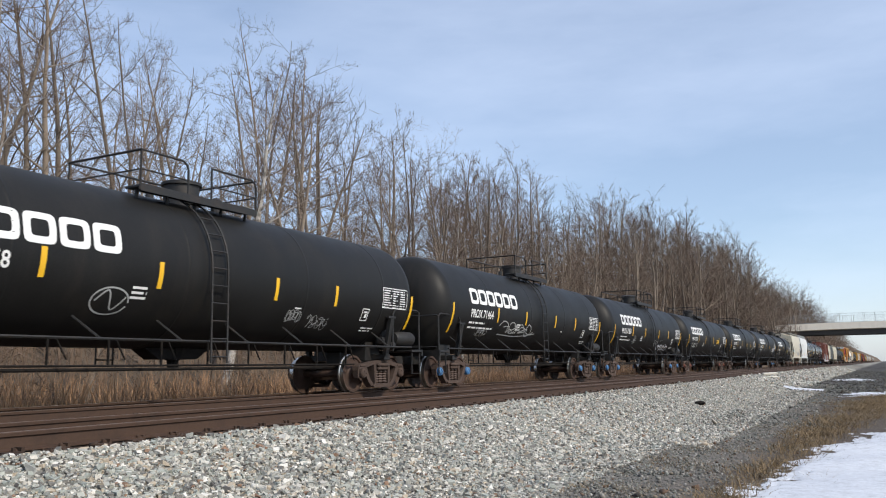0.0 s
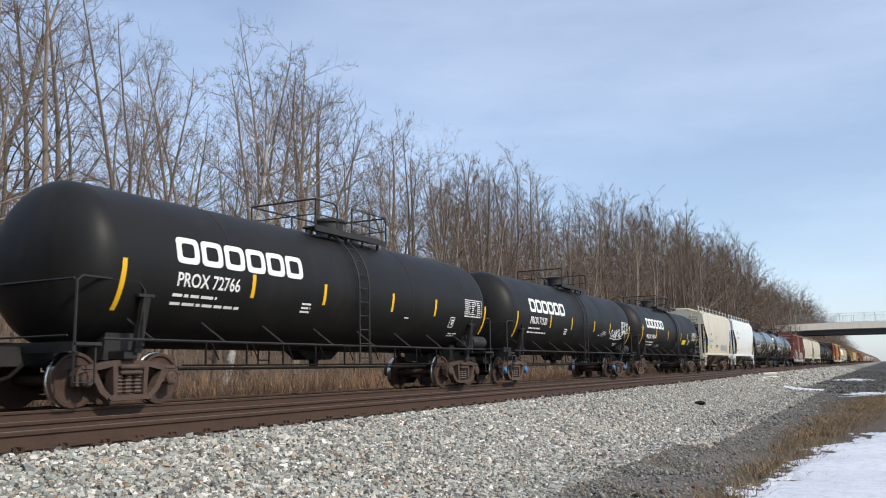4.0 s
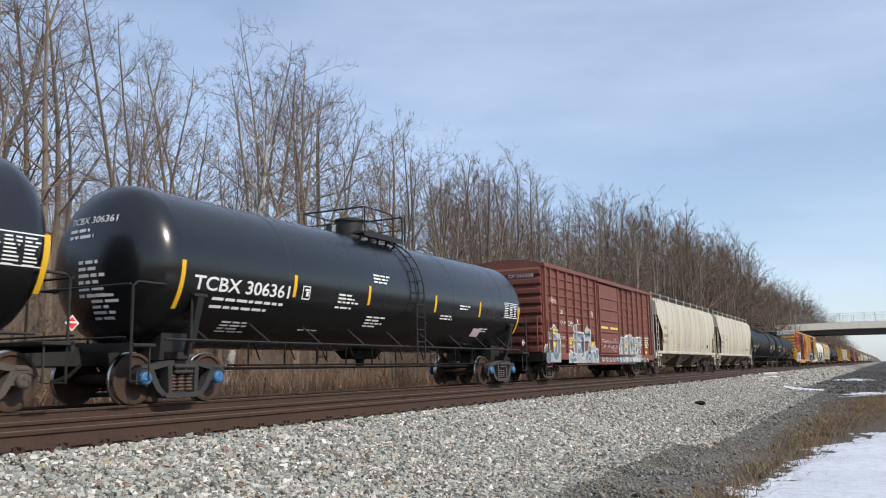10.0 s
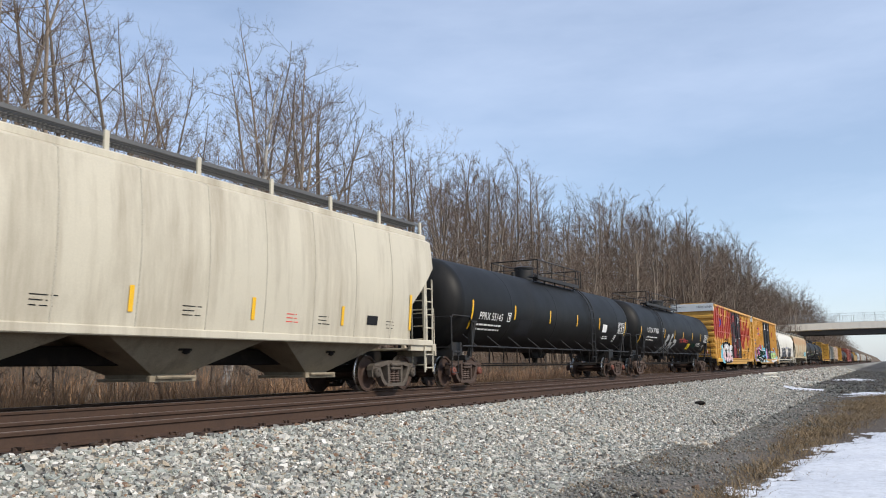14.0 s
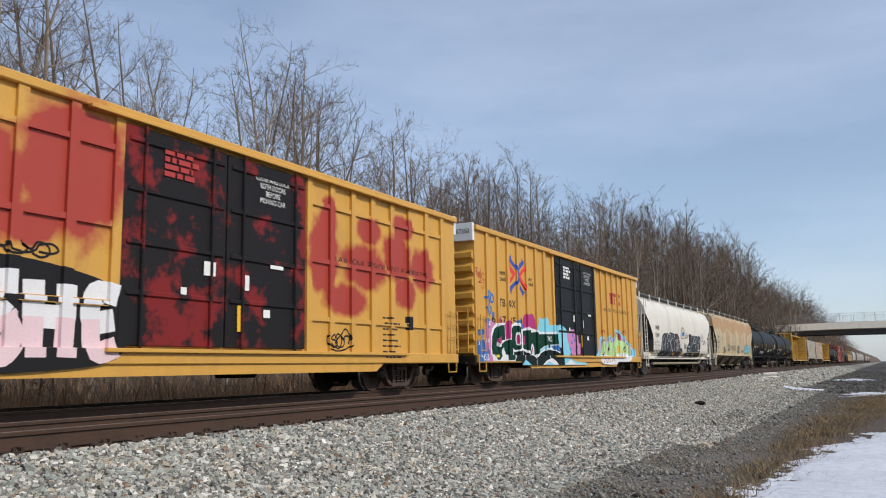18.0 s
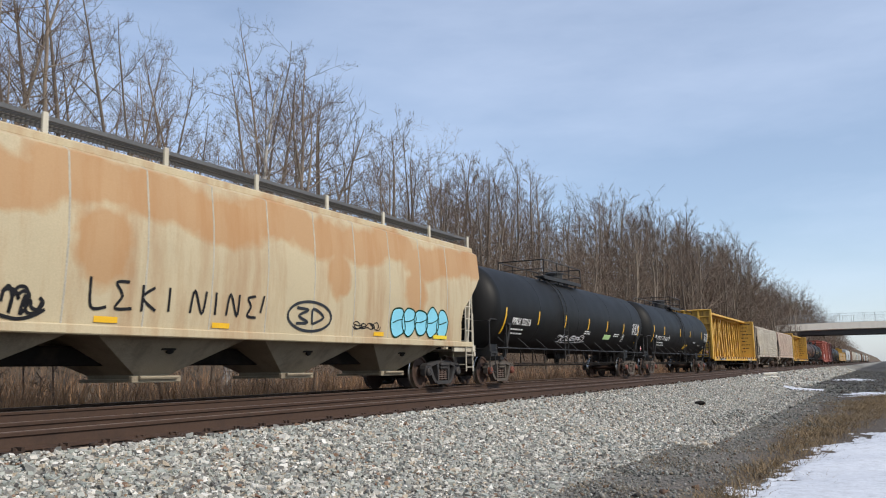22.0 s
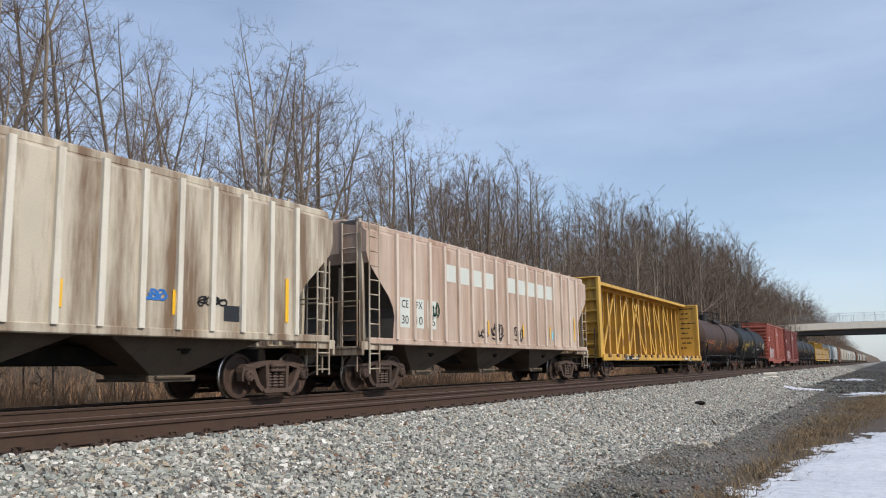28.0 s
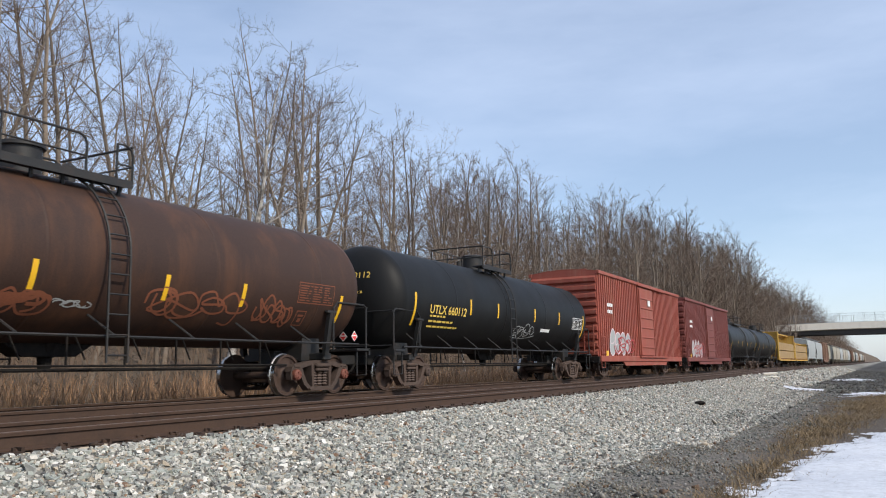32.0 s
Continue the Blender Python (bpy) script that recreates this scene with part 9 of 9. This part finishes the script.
    for u in (-8.3, -2.9, -0.4, 2.7, 5.1, 7.6):
        patch("reflector", u, 1.12, 0.46, 0.12, surf, car, REFLECT, 0.022)
    fe = front_end(-8.96)
    letters("SHQX", 0.5, 3.75, 0.12, fe, car, LETTER_BLACK, 0.45, 0.01)
    letters("15182", 0.5, 3.52, 0.12, fe, car, LETTER_BLACK, 0.5, 0.01)


def m_605671(car, surf):
    letters("CEFX", -8.5, 2.48, 0.18, surf, car, LETTER_BLACK, 0.7, 0.014)
    letters("605671", -8.6, 2.08, 0.18, surf, car, LETTER_BLACK, 1.0, 0.014)
    plate(car, surf, -6.7, 2.3, 0.24, LETTER_BLACK)
    load_lines(car, surf, -8.5, 1.85, 0.9, LETTER_BLACK, 0.06)
    strokes([[(0.02, 1), (0.03, 0.1), (0.1, 0.12)], [(0.2, 0.95), (0.14, 0.9), (0.17, 0.5), (0.14, 0.1), (0.22, 0.12)], [(0.27, 0.9), (0.27, 0.05)], [(0.33, 0.85), (0.27, 0.5), (0.34, 0.1)], [(0.41, 0.9), (0.41, 0.1)],
             [(0.53, 0.1), (0.55, 0.9), (0.6, 0.1), (0.62, 0.9)], [(0.68, 0.9), (0.68, 0.1)], [(0.75, 0.1), (0.77, 0.9), (0.82, 0.1), (0.83, 0.9)], [(0.94, 0.9), (0.89, 0.8), (0.91, 0.5), (0.89, 0.15), (0.95, 0.1)], [(1.0, 0.95), (0.98, 0.3)]],
            0.05, -4.3, 1.55, 4.2, 0.52, surf, car, SPRAY["black"], 0.014, 0.0, "row of thin black sprayed strokes")
    strokes([[(0.5 + 0.48 * math.cos(a), 0.5 + 0.48 * math.sin(a)) for a in np.linspace(0, 6.3, 14)], [(0.2, 0.75), (0.45, 0.7), (0.25, 0.5), (0.45, 0.3), (0.2, 0.25)], [(0.55, 0.25), (0.55, 0.75), (0.8, 0.5), (0.55, 0.25)]], 0.06, 0.65, 1.38, 1.6, 0.66, surf, car, SPRAY["charcoal"], 0.014, 0.0, "dark sprayed ring")
    tag(car, surf, 3.1, 1.45, 1.2, 0.25, 112, "black", 0.03, 2, 8, 0, 0.014)
    scribble_block(car, surf, 4.8, 1.36, 3.0, 0.85, 113, "cyan", "green", 0.012, 0.04)
    tag(car, surf, -5.7, 1.33, 0.7, 0.6, 114, "black", 0.07, 3, 6, 0, 0.014)
    for u in (-7.6, -4.1, -1.5, 4.0):
        patch("reflector", u, 1.36, 0.46, 0.10, surf, car, REFLECT, 0.02)
    patch("reflector", 7.0, 1.36, 0.8, 0.10, surf, car, SIGN_YELLOW, 0.03)
    fe = front_end(-9.96)
    letters("CEFX", 0.5, 3.78, 0.12, fe, car, LETTER_BLACK, 0.45, 0.01)
    letters("605671", 0.5, 3.55, 0.12, fe, car, LETTER_BLACK, 0.6, 0.01)


covered_hopper("white round-bodied hopper car with large dark graffiti", 321.28, 336.95, 9.75, OFFWHITE, cut_end(8.95, 1.4), ROUND, 4, marks=m_shqx, trucks="dark", tubes=True, bay_mat=UNDER, slope=SHADE_GREY)
covered_hopper("rust-stained cream four-bay covered hopper with thin tags", 340.97, 357.78, 10.25, RUSTY_CREAM, cut_end(9.95), CURVED, 4, marks=m_605671, trucks="dark", seams=11, rail_mat=PALE)


def m_55216(car, surf):
    letters("PPRX 55216", -7.75, 1.98, 0.24, surf, car, width=1.65, slices=SL, bold=0.01)
    load_lines(car, surf, -7.9, 1.78, 2.0)
    tag(car, surf, -2.9, 1.35, 3.3, 0.5, 121, "white", 0.05, 3, 13)
    patch("sign", 2.85, 1.68, 1.0, 0.24, surf, car, SPRAY["mint"], 0.008, slices=SL, label="yellow-green sign")
    bars(0.0, 1.95, 0.9, 2, 0.09, surf, car, seed=5)
    bars(4.3, 1.95, 0.9, 2, 0.09, surf, car, seed=6)
    plate(car, surf, 5.7, 1.64, 0.36)
    data_panel(car, surf, 7.2, 2.07, 1.2, 0.5)
    hs = head_side(1.5, 2.58, 9.6)
    letters("PPRX 55216", -0.75, 3.0, 0.15, hs, car, width=1.25, slices=SL)
    bars(-0.7, 2.85, 0.9, 2, 0.12, hs, car, seed=2)
    placard(car, flat_side(1.2), 9.6, 1.4)
    placard(car, front_end(-10.15), 0.35, 1.5)


def m_170003(car, surf):
    letters("PPRX 170003", -6.5, 1.90, 0.24, surf, car, width=2.45, slices=SL)
    load_lines(car, surf, -6.5, 1.72, 2.2)
    plate(car, surf, -7.0, 1.95, 0.24)
    plate(car, surf, -3.9, 1.92, 0.28)
    patch("sign", 0.9, 1.40, 0.8, 0.34, surf, car, REFLECT, 0.008, skew=0.2, slices=SL, label="orange sign")
    bars(3.3, 1.9, 0.9, 1, 0.12, surf, car, seed=5)
    bars(0.9, 1.15, 1.4, 1, 0.1, surf, car, seed=6)
    letters("HEXANE", 5.0, 1.70, 0.11, surf, car, width=0.75, slices=SL)
    data_panel(car, surf, 6.65, 2.12, 1.2, 0.5)
    plate(car, surf, 7.0, 1.6, 0.3)
    hs = head_side(1.5, 2.58, 8.5)
    letters("PPRX 170003", -0.6, 2.9, 0.14, hs, car, width=1.2, slices=SL)
    bars(-0.5, 2.7, 0.8, 3, 0.12, hs, car, seed=2)
    placard(car, flat_side(1.2), 8.9, 1.4)
    placard(car, front_end(-9.35), 0.2, 1.4)


tank_car("black tank car with a long white tag and a long platform", 361.9, 378.0, r=1.5, zc=2.58, half=9.6, over=10.1, paint=GREY_TANK, marks=m_55216, trucks="grey", cap="rust",
         ladder_y=-2.9, platform=(-3.47, 0.93), dome=0.3, strips=(-5.4, -2.54, 0.34, 3.0, 5.65), ends=(-8.38, 8.33), strip_z=2.06)
tank_car("black tank car with a thin rail along its top", 382.1, 396.0, r=1.5, zc=2.58, half=8.5, over=9.3, paint=GREY_TANK, marks=m_170003, trucks="grey", cap="rust", long_rail=True,
         ladder_y=-0.4, platform=(-1.0, 1.76), dome=0.1, strips=(-5.1, -0.94, 1.95, 5.61), ends=(-7.5, 7.75), strip_z=2.22)


def m_beam(number, u):
    def marks(car, surf):
        patch("name_board", u, 0.80, 2.6, 0.21, surf, car, LETTER_BLACK, 0.004)
        letters("TTZX", u + 0.05, 0.83, 0.15, surf, car, LETTER_WHITE, 0.7, 0.008)
        letters(number, u + 1.2, 0.83, 0.15, surf, car, LETTER_WHITE, 1.25, 0.008)
        patch("name_board", 5.6, 0.80, 1.0, 0.21, surf, car, LETTER_BLACK, 0.004)
        for k in range(3):
            patch("emblem", 5.7 + 0.28 * k, 0.83, 0.2, 0.15, surf, car, LETTER_WHITE, 0.008)
        patch("sign", 7.1, 0.74, 0.5, 0.28, surf, car, LETTER_WHITE, 0.006)
        patch("sign", 7.15, 0.78, 0.18, 0.2, surf, car, LETTER_BLACK, 0.010)
        patch("sign", 7.38, 0.78, 0.18, 0.2, surf, car, LETTER_BLACK, 0.010)
        fe = front_end(10.80)
        for k in range(9):
            bars(0.25 + 0.08 * (k % 2), 4.25 - 0.33 * k, 0.95 - 0.2 * (k % 3), 1, 0.16, fe, car, LETTER_BROWN, seed=20 + k, thick=0.5)
    return marks


def m_bjtx(car, surf):
    for i, (t_, u) in enumerate((("47", -6.85), ("56", -6.12), ("63", -5.40))):
        patch("number_patch", u - 0.08, 1.93, 0.52, 0.32, surf, car, SPRAY["charcoal"], 0.004)
        patch("number_patch", u - 0.08, 1.56, 0.52, 0.36, surf, car, LETTER_WHITE, 0.004)
        letters(t_, u, 1.62, 0.24, surf, car, LETTER_BLACK, 0.36, 0.008, bold=0.01)
    patch("sign", -0.36, 3.42, 0.55, 0.36, surf, car, LETTER_WHITE, 0.016, label="white board")
    painted("sign", [(-0.09, 3.48), (0.08, 3.6), (-0.09, 3.73), (-0.26, 3.6)], [(0, 1, 2, 3)], surf, 0.022, SIGN_BLUE, car)
    patch("sign", -0.36, 3.12, 0.55, 0.24, surf, car, SIGN_BLUE, 0.016, label="dark blue board with white print")
    patch("sign", -0.36, 2.86, 0.55, 0.20, surf, car, SIGN_BLUE, 0.016)
    bars(-0.3, 3.22, 0.4, 1, 0.1, surf, car, seed=3, off=0.022)
    bars(-0.3, 2.93, 0.4, 1, 0.1, surf, car, seed=4, off=0.022)
    tag(car, surf, 2.9, 1.75, 0.6, 0.25, 131, "blue", 0.05, 2, 6, 0, 0.012)
    tag(car, surf, 4.2, 1.75, 0.8, 0.22, 132, "black", 0.04, 2, 8, 0, 0.012)
    tag(car, surf, -1.3, 1.4, 0.5, 0.3, 133, "black", 0.035, 2, 6, 0, 0.012)
    patch("sign", 4.9, 1.5, 0.5, 0.3, surf, car, SPRAY["charcoal"], 0.006)


def m_301016(car, surf):
    for a_, b_, u in (("CE", "30", -6.75), ("FX", "10", -6.0), ("", "16", -5.3)):
        patch("number_patch", u - 0.08, 1.62, 0.5, 0.78, surf, car, PATCH_WHITE, 0.004)
        if a_:
            letters(a_, u, 2.14, 0.20, surf, car, LETTER_BLACK, 0.34, 0.008)
        letters(b_, u, 1.72, 0.22, surf, car, LETTER_BLACK, 0.34, 0.008)
    ys = np.linspace(-7.25 + 0.15, 7.25 - 0.15, 17)
    for i in (3, 4, 5, 6, 8, 9, 10, 11, 12):
        patch("paint_patch", ys[i] + 0.08, 3.03, ys[1] - ys[0] - 0.16, 0.50, surf, car, PATCH_WHITE, 0.004, label="pale rectangle of newer paint")
    tag(car, surf, -2.2, 1.42, 0.7, 0.35, 141, "black", 0.04, 2, 7, 0, 0.012)
    tag(car, surf, -1.2, 1.4, 0.9, 0.65, 142, "black", 0.06, 3, 7, 0, 0.012)
    tag(car, surf, 0.6, 1.4, 0.8, 0.6, 143, "black", 0.05, 3, 7, 0, 0.012)
    tag(car, surf, -5.2, 1.85, 0.5, 0.6, 144, "green", 0.05, 2, 6, 0, 0.014)
    patch("sign", 4.2, 1.55, 0.4, 0.3, surf, car, SPRAY["cyan"], 0.006)


BAY_BROWN = mat("brown_grimed_hopper_bay", (0.13, 0.10, 0.072), 0.8, var=0.3, scale=1.2, bump=0.2, stain=(0.05, 0.038, 0.028), amount=0.7, streak=2.0)
RB = dict(bay_mat=BAY_BROWN, ribs=17, rail_mat=DIRTY_WHITE, posts=15, board=0.08, walk_h=0.14)
centerbeam("empty yellow centrebeam flat car with weathered posts", 400.9, 419.57, 11.0, 11.7, m_beam("86544", -9.2))
RB18 = dict(RB, ribs=18)
covered_hopper("streaked white ribbed covered hopper with number patches", 424.4, 438.38, 9.0, DIRTY_WHITE, cut_end(8.4, 1.3), FLATSIDE, 3, marks=m_bjtx, trucks="brown", rib_mat=RIB_WHITE, strips=(-3.9, -1.66, 1.34, 3.65), ends=(6.75,), **RB18)
covered_hopper("rust-washed ribbed covered hopper with pale paint patches", 442.6, 456.58, 9.0, PINKISH, cut_end(8.4, 1.3), FLATSIDE, 3, marks=m_301016, trucks="brown", rib_mat=PINK_RIB, strips=(-1.45, 1.4, 4.0), ends=(6.75,), **RB)
centerbeam("empty yellow centrebeam flat car with weathered posts", 461.9, 480.57, 11.0, 11.7, m_beam("365581", -7.75))


def m_gatx(car, surf):
    letters("GATX 72120", -6.24, 2.02, 0.24, surf, car, LETTER_ORANGE, 2.0, slices=SL)
    load_lines(car, surf, -6.3, 1.82, 2.2, SPRAY["rust"])
    for sd, u, w_, a_, b_ in ((151, -6.3, 1.25, 2.6, 0.5), (152, 1.2, 1.25, 2.6, 0.95), (153, 4.0, 1.3, 1.3, 0.8), (154, -2.6, 1.2, 2.0, 0.8)):
        tag(car, surf, u, w_, a_, b_, sd, "rust", 0.06, 2, 8)
    tag(car, surf, -2.0, 1.5, 1.5, 0.3, 155, "rust", 0.09, 2, 6)
    data_panel(car, surf, 5.3, 2.0, 1.3, 0.46, material=SPRAY["rust"])
    plate(car, surf, 5.4, 1.45, 0.38, SPRAY["rust"])
    tag(car, surf, -0.6, 1.5, 0.8, 0.22, 156, "silver", 0.03, 2, 7)
    placard(car, flat_side(1.2), 7.7, 1.35)


def m_utlx(car, surf):
    letters("UTLX 660112", -6.05, 2.08, 0.24, surf, car, LETTER_YELLOW, 2.25, slices=SL, bold=0.01)
    load_lines(car, surf, -6.0, 1.82, 2.0, LETTER_YELLOW)
    bars(-6.0, 1.98, 1.3, 1, 0.1, surf, car, LETTER_YELLOW, seed=4)
    tag(car, surf, 0.0, 1.45, 2.0, 0.6, 161, "silver", 0.03, 3, 9)
    patch("sign", 2.5, 1.80, 0.9, 0.12, surf, car, LETTER_WHITE, 0.008, slices=SL)
    data_panel(car, surf, 5.8, 2.02, 1.3, 0.46)
    hs = head_side(1.45, 2.47, 8.1)
    letters("UTLX 660112", -0.7, 2.95, 0.16, hs, car, LETTER_YELLOW, 1.4, slices=SL)
    bars(-0.7, 2.78, 1.2, 4, 0.12, hs, car, LETTER_YELLOW, seed=3)
    placard(car, front_end(-8.5), 0.2, 1.4)


tank_car("rusty brown tank car with faded orange tags", 485.58, 498.65, r=1.42, zc=2.47, half=8.1, over=8.5, paint=BROWN_TANK, marks=m_gatx, trucks="brown", cap="rust",
         ladder_y=0.45, platform=(-1.4, 1.09), dome=-0.4, strips=(-3.7, -1.0, 1.6, 3.6), ends=(-6.75, 6.9), strip_z=1.80, dome_r=0.34)
tank_car("dark green-black tank car with yellow print", 502.7, 515.9, r=1.45, zc=2.47, half=8.1, over=8.5, paint=GREY_TANK, marks=m_utlx, trucks="brown",
         ladder_y=-0.5, platform=(-1.6, 0.72), dome=-0.4, strips=(-3.52, -1.49, 1.72, 4.23), ends=(-6.9, 7.1), strip_z=2.14, dome_r=0.34)


def m_red(seed):
    def marks(car, surf):
        scribble_block(car, surf, -6.6, 0.95, 3.4, 1.2, seed, "silver", "rose", 0.012, 0.05)
        tag(car, surf, -6.0, 1.0, 3.6, 1.0, seed + 2, "red", 0.07, 2, 9, 0, 0.03)
        patch("sign", 0.2, 3.6, 0.5, 0.3, surf, car, LETTER_WHITE, 0.09)
        bars(-6.8, 3.2, 1.2, 2, 0.3, surf, car, LETTER_WHITE, seed=3, off=0.012)
        patch("sign", -7.3, 0.95, 0.4, 0.25, surf, car, REFLECT, 0.02)
    return marks


boxcar("faded red boxcar with pale tags along its foot", 520.2, 532.2, 8.0, 8.7, 0.75, 4.72, RED_BOX, RED_BOX, "corrugated", m_red(171), "brown", door_at=(-1.5, 1.5))
boxcar("maroon boxcar with pale tags along its foot", 538.1, 550.1, 8.0, 8.7, 0.75, 4.72, MAROON_BOX, MAROON_BOX, "corrugated", m_red(181), "brown", door_at=(-1.5, 1.5))

# the far end of the train
FAR_AWAY.append(True)
GREYISH = mat("grey_hopper_paint", (0.36, 0.38, 0.38), 0.5, var=0.06, scale=0.8, bump=0.03, stain=(0.2, 0.18, 0.15), amount=0.4, streak=1.4)
DULL_TAN = mat("dull_tan_hopper_paint", (0.36, 0.32, 0.25), 0.6, var=0.1, scale=0.8, bump=0.03, stain=(0.17, 0.13, 0.09), amount=0.5, streak=1.4)
BROWN_BOX = mat("brown_boxcar_paint", (0.20, 0.10, 0.055), 0.6, var=0.12, scale=1.0, bump=0.05, stain=(0.12, 0.05, 0.03), amount=0.5, streak=1.6)
FAR_TANK = dict(r=1.5, zc=2.55, half=7.9, over=8.4, paint=BLACK_TANK)
tank_car("glossy black tank car under the bridge", 555.2, 567.4, **FAR_TANK)
tank_car("glossy black tank car under the bridge", 572.0, 584.2, **FAR_TANK)
centerbeam("yellow centrebeam flat car loaded with lumber", 590.4, 606.4, 9.6, 10.2, lumber=True, top=4.2)
centerbeam("yellow centrebeam flat car half loaded with lumber", 610.8, 626.8, 9.6, 10.2, lumber=True, top=3.4)
FAR = [covered_hopper("grey three-bay covered hopper far down the train", 631.0, 644.6, 9.0, GREYISH, cut_end(8.4), CURVED, 3, posts=6),
       boxcar("brown boxcar far down the train", 667.6, 680.0, 8.0, 8.7, 0.75, 4.5, BROWN_BOX, BROWN_BOX, "corrugated", None, "brown", door_at=(-1.5, 1.5)),
       covered_hopper("dull tan three-bay covered hopper far down the train", 685.2, 698.8, 9.0, DULL_TAN, cut_end(8.4), CURVED, 3, posts=6),
       tank_car("black tank car far down the train", 811.0, 823.2, **FAR_TANK)]


def far_copy(model, s):
    """A copy of a car further down the train, with its wheels."""
    c = copy_thing(model, pose(TRACK_X, s, 0))
    CARS.append((c, s))
    WHEELSETS.extend(o for o in c.children_recursive if o.name.startswith("wheelset"))


far_copy(FAR[0], 655.9)
for i, k in enumerate((2, 2, 0, 2, 2, 0)):
    far_copy(FAR[k], 710.1 + 18.1 * i)
for i, k in enumerate((1, 2, 3, 0, 2, 1, 2, 2, 0, 3, 2, 1, 2)):
    far_copy(FAR[k], 835.0 + 18.0 * i)


# ---- motion ----
def travelled(t):
    """Metres that the train has run since the start: it slows a little on the way."""
    v0, v1 = 15.45, 14.68
    if t < 13:
        return v0 * t
    if t < 22:
        return v0 * t + (v1 - v0) * (t - 13) ** 2 / 18
    return v0 * 22 + (v1 - v0) * 4.5 + v1 * (t - 22)


def motions():
    times = [i * 1.0 for i in range(33)]
    for car, s in CARS:
        walk(car, [(t, pose(TRACK_X, s - travelled(t), 0)) for t in times])
    # all wheels turn alike: one front and one rear wheelset are keyed, the others take over their keys
    models = {}
    for w in WHEELSETS:
        e = 1 if w.location.y > 0 else -1
        if e not in models:
            models[e] = w
            walk(w, [(i / FPS, pose(0, e * AXLE, 0.457, math.degrees(travelled(i / FPS) / 0.457))) for i in range(32 * FPS + 1)])
        else:
            w.rotation_mode = "QUATERNION"
            data = w.animation_data_create()
            data.action = models[e].animation_data.action
            data.action_slot = models[e].animation_data.action_slot


motions()
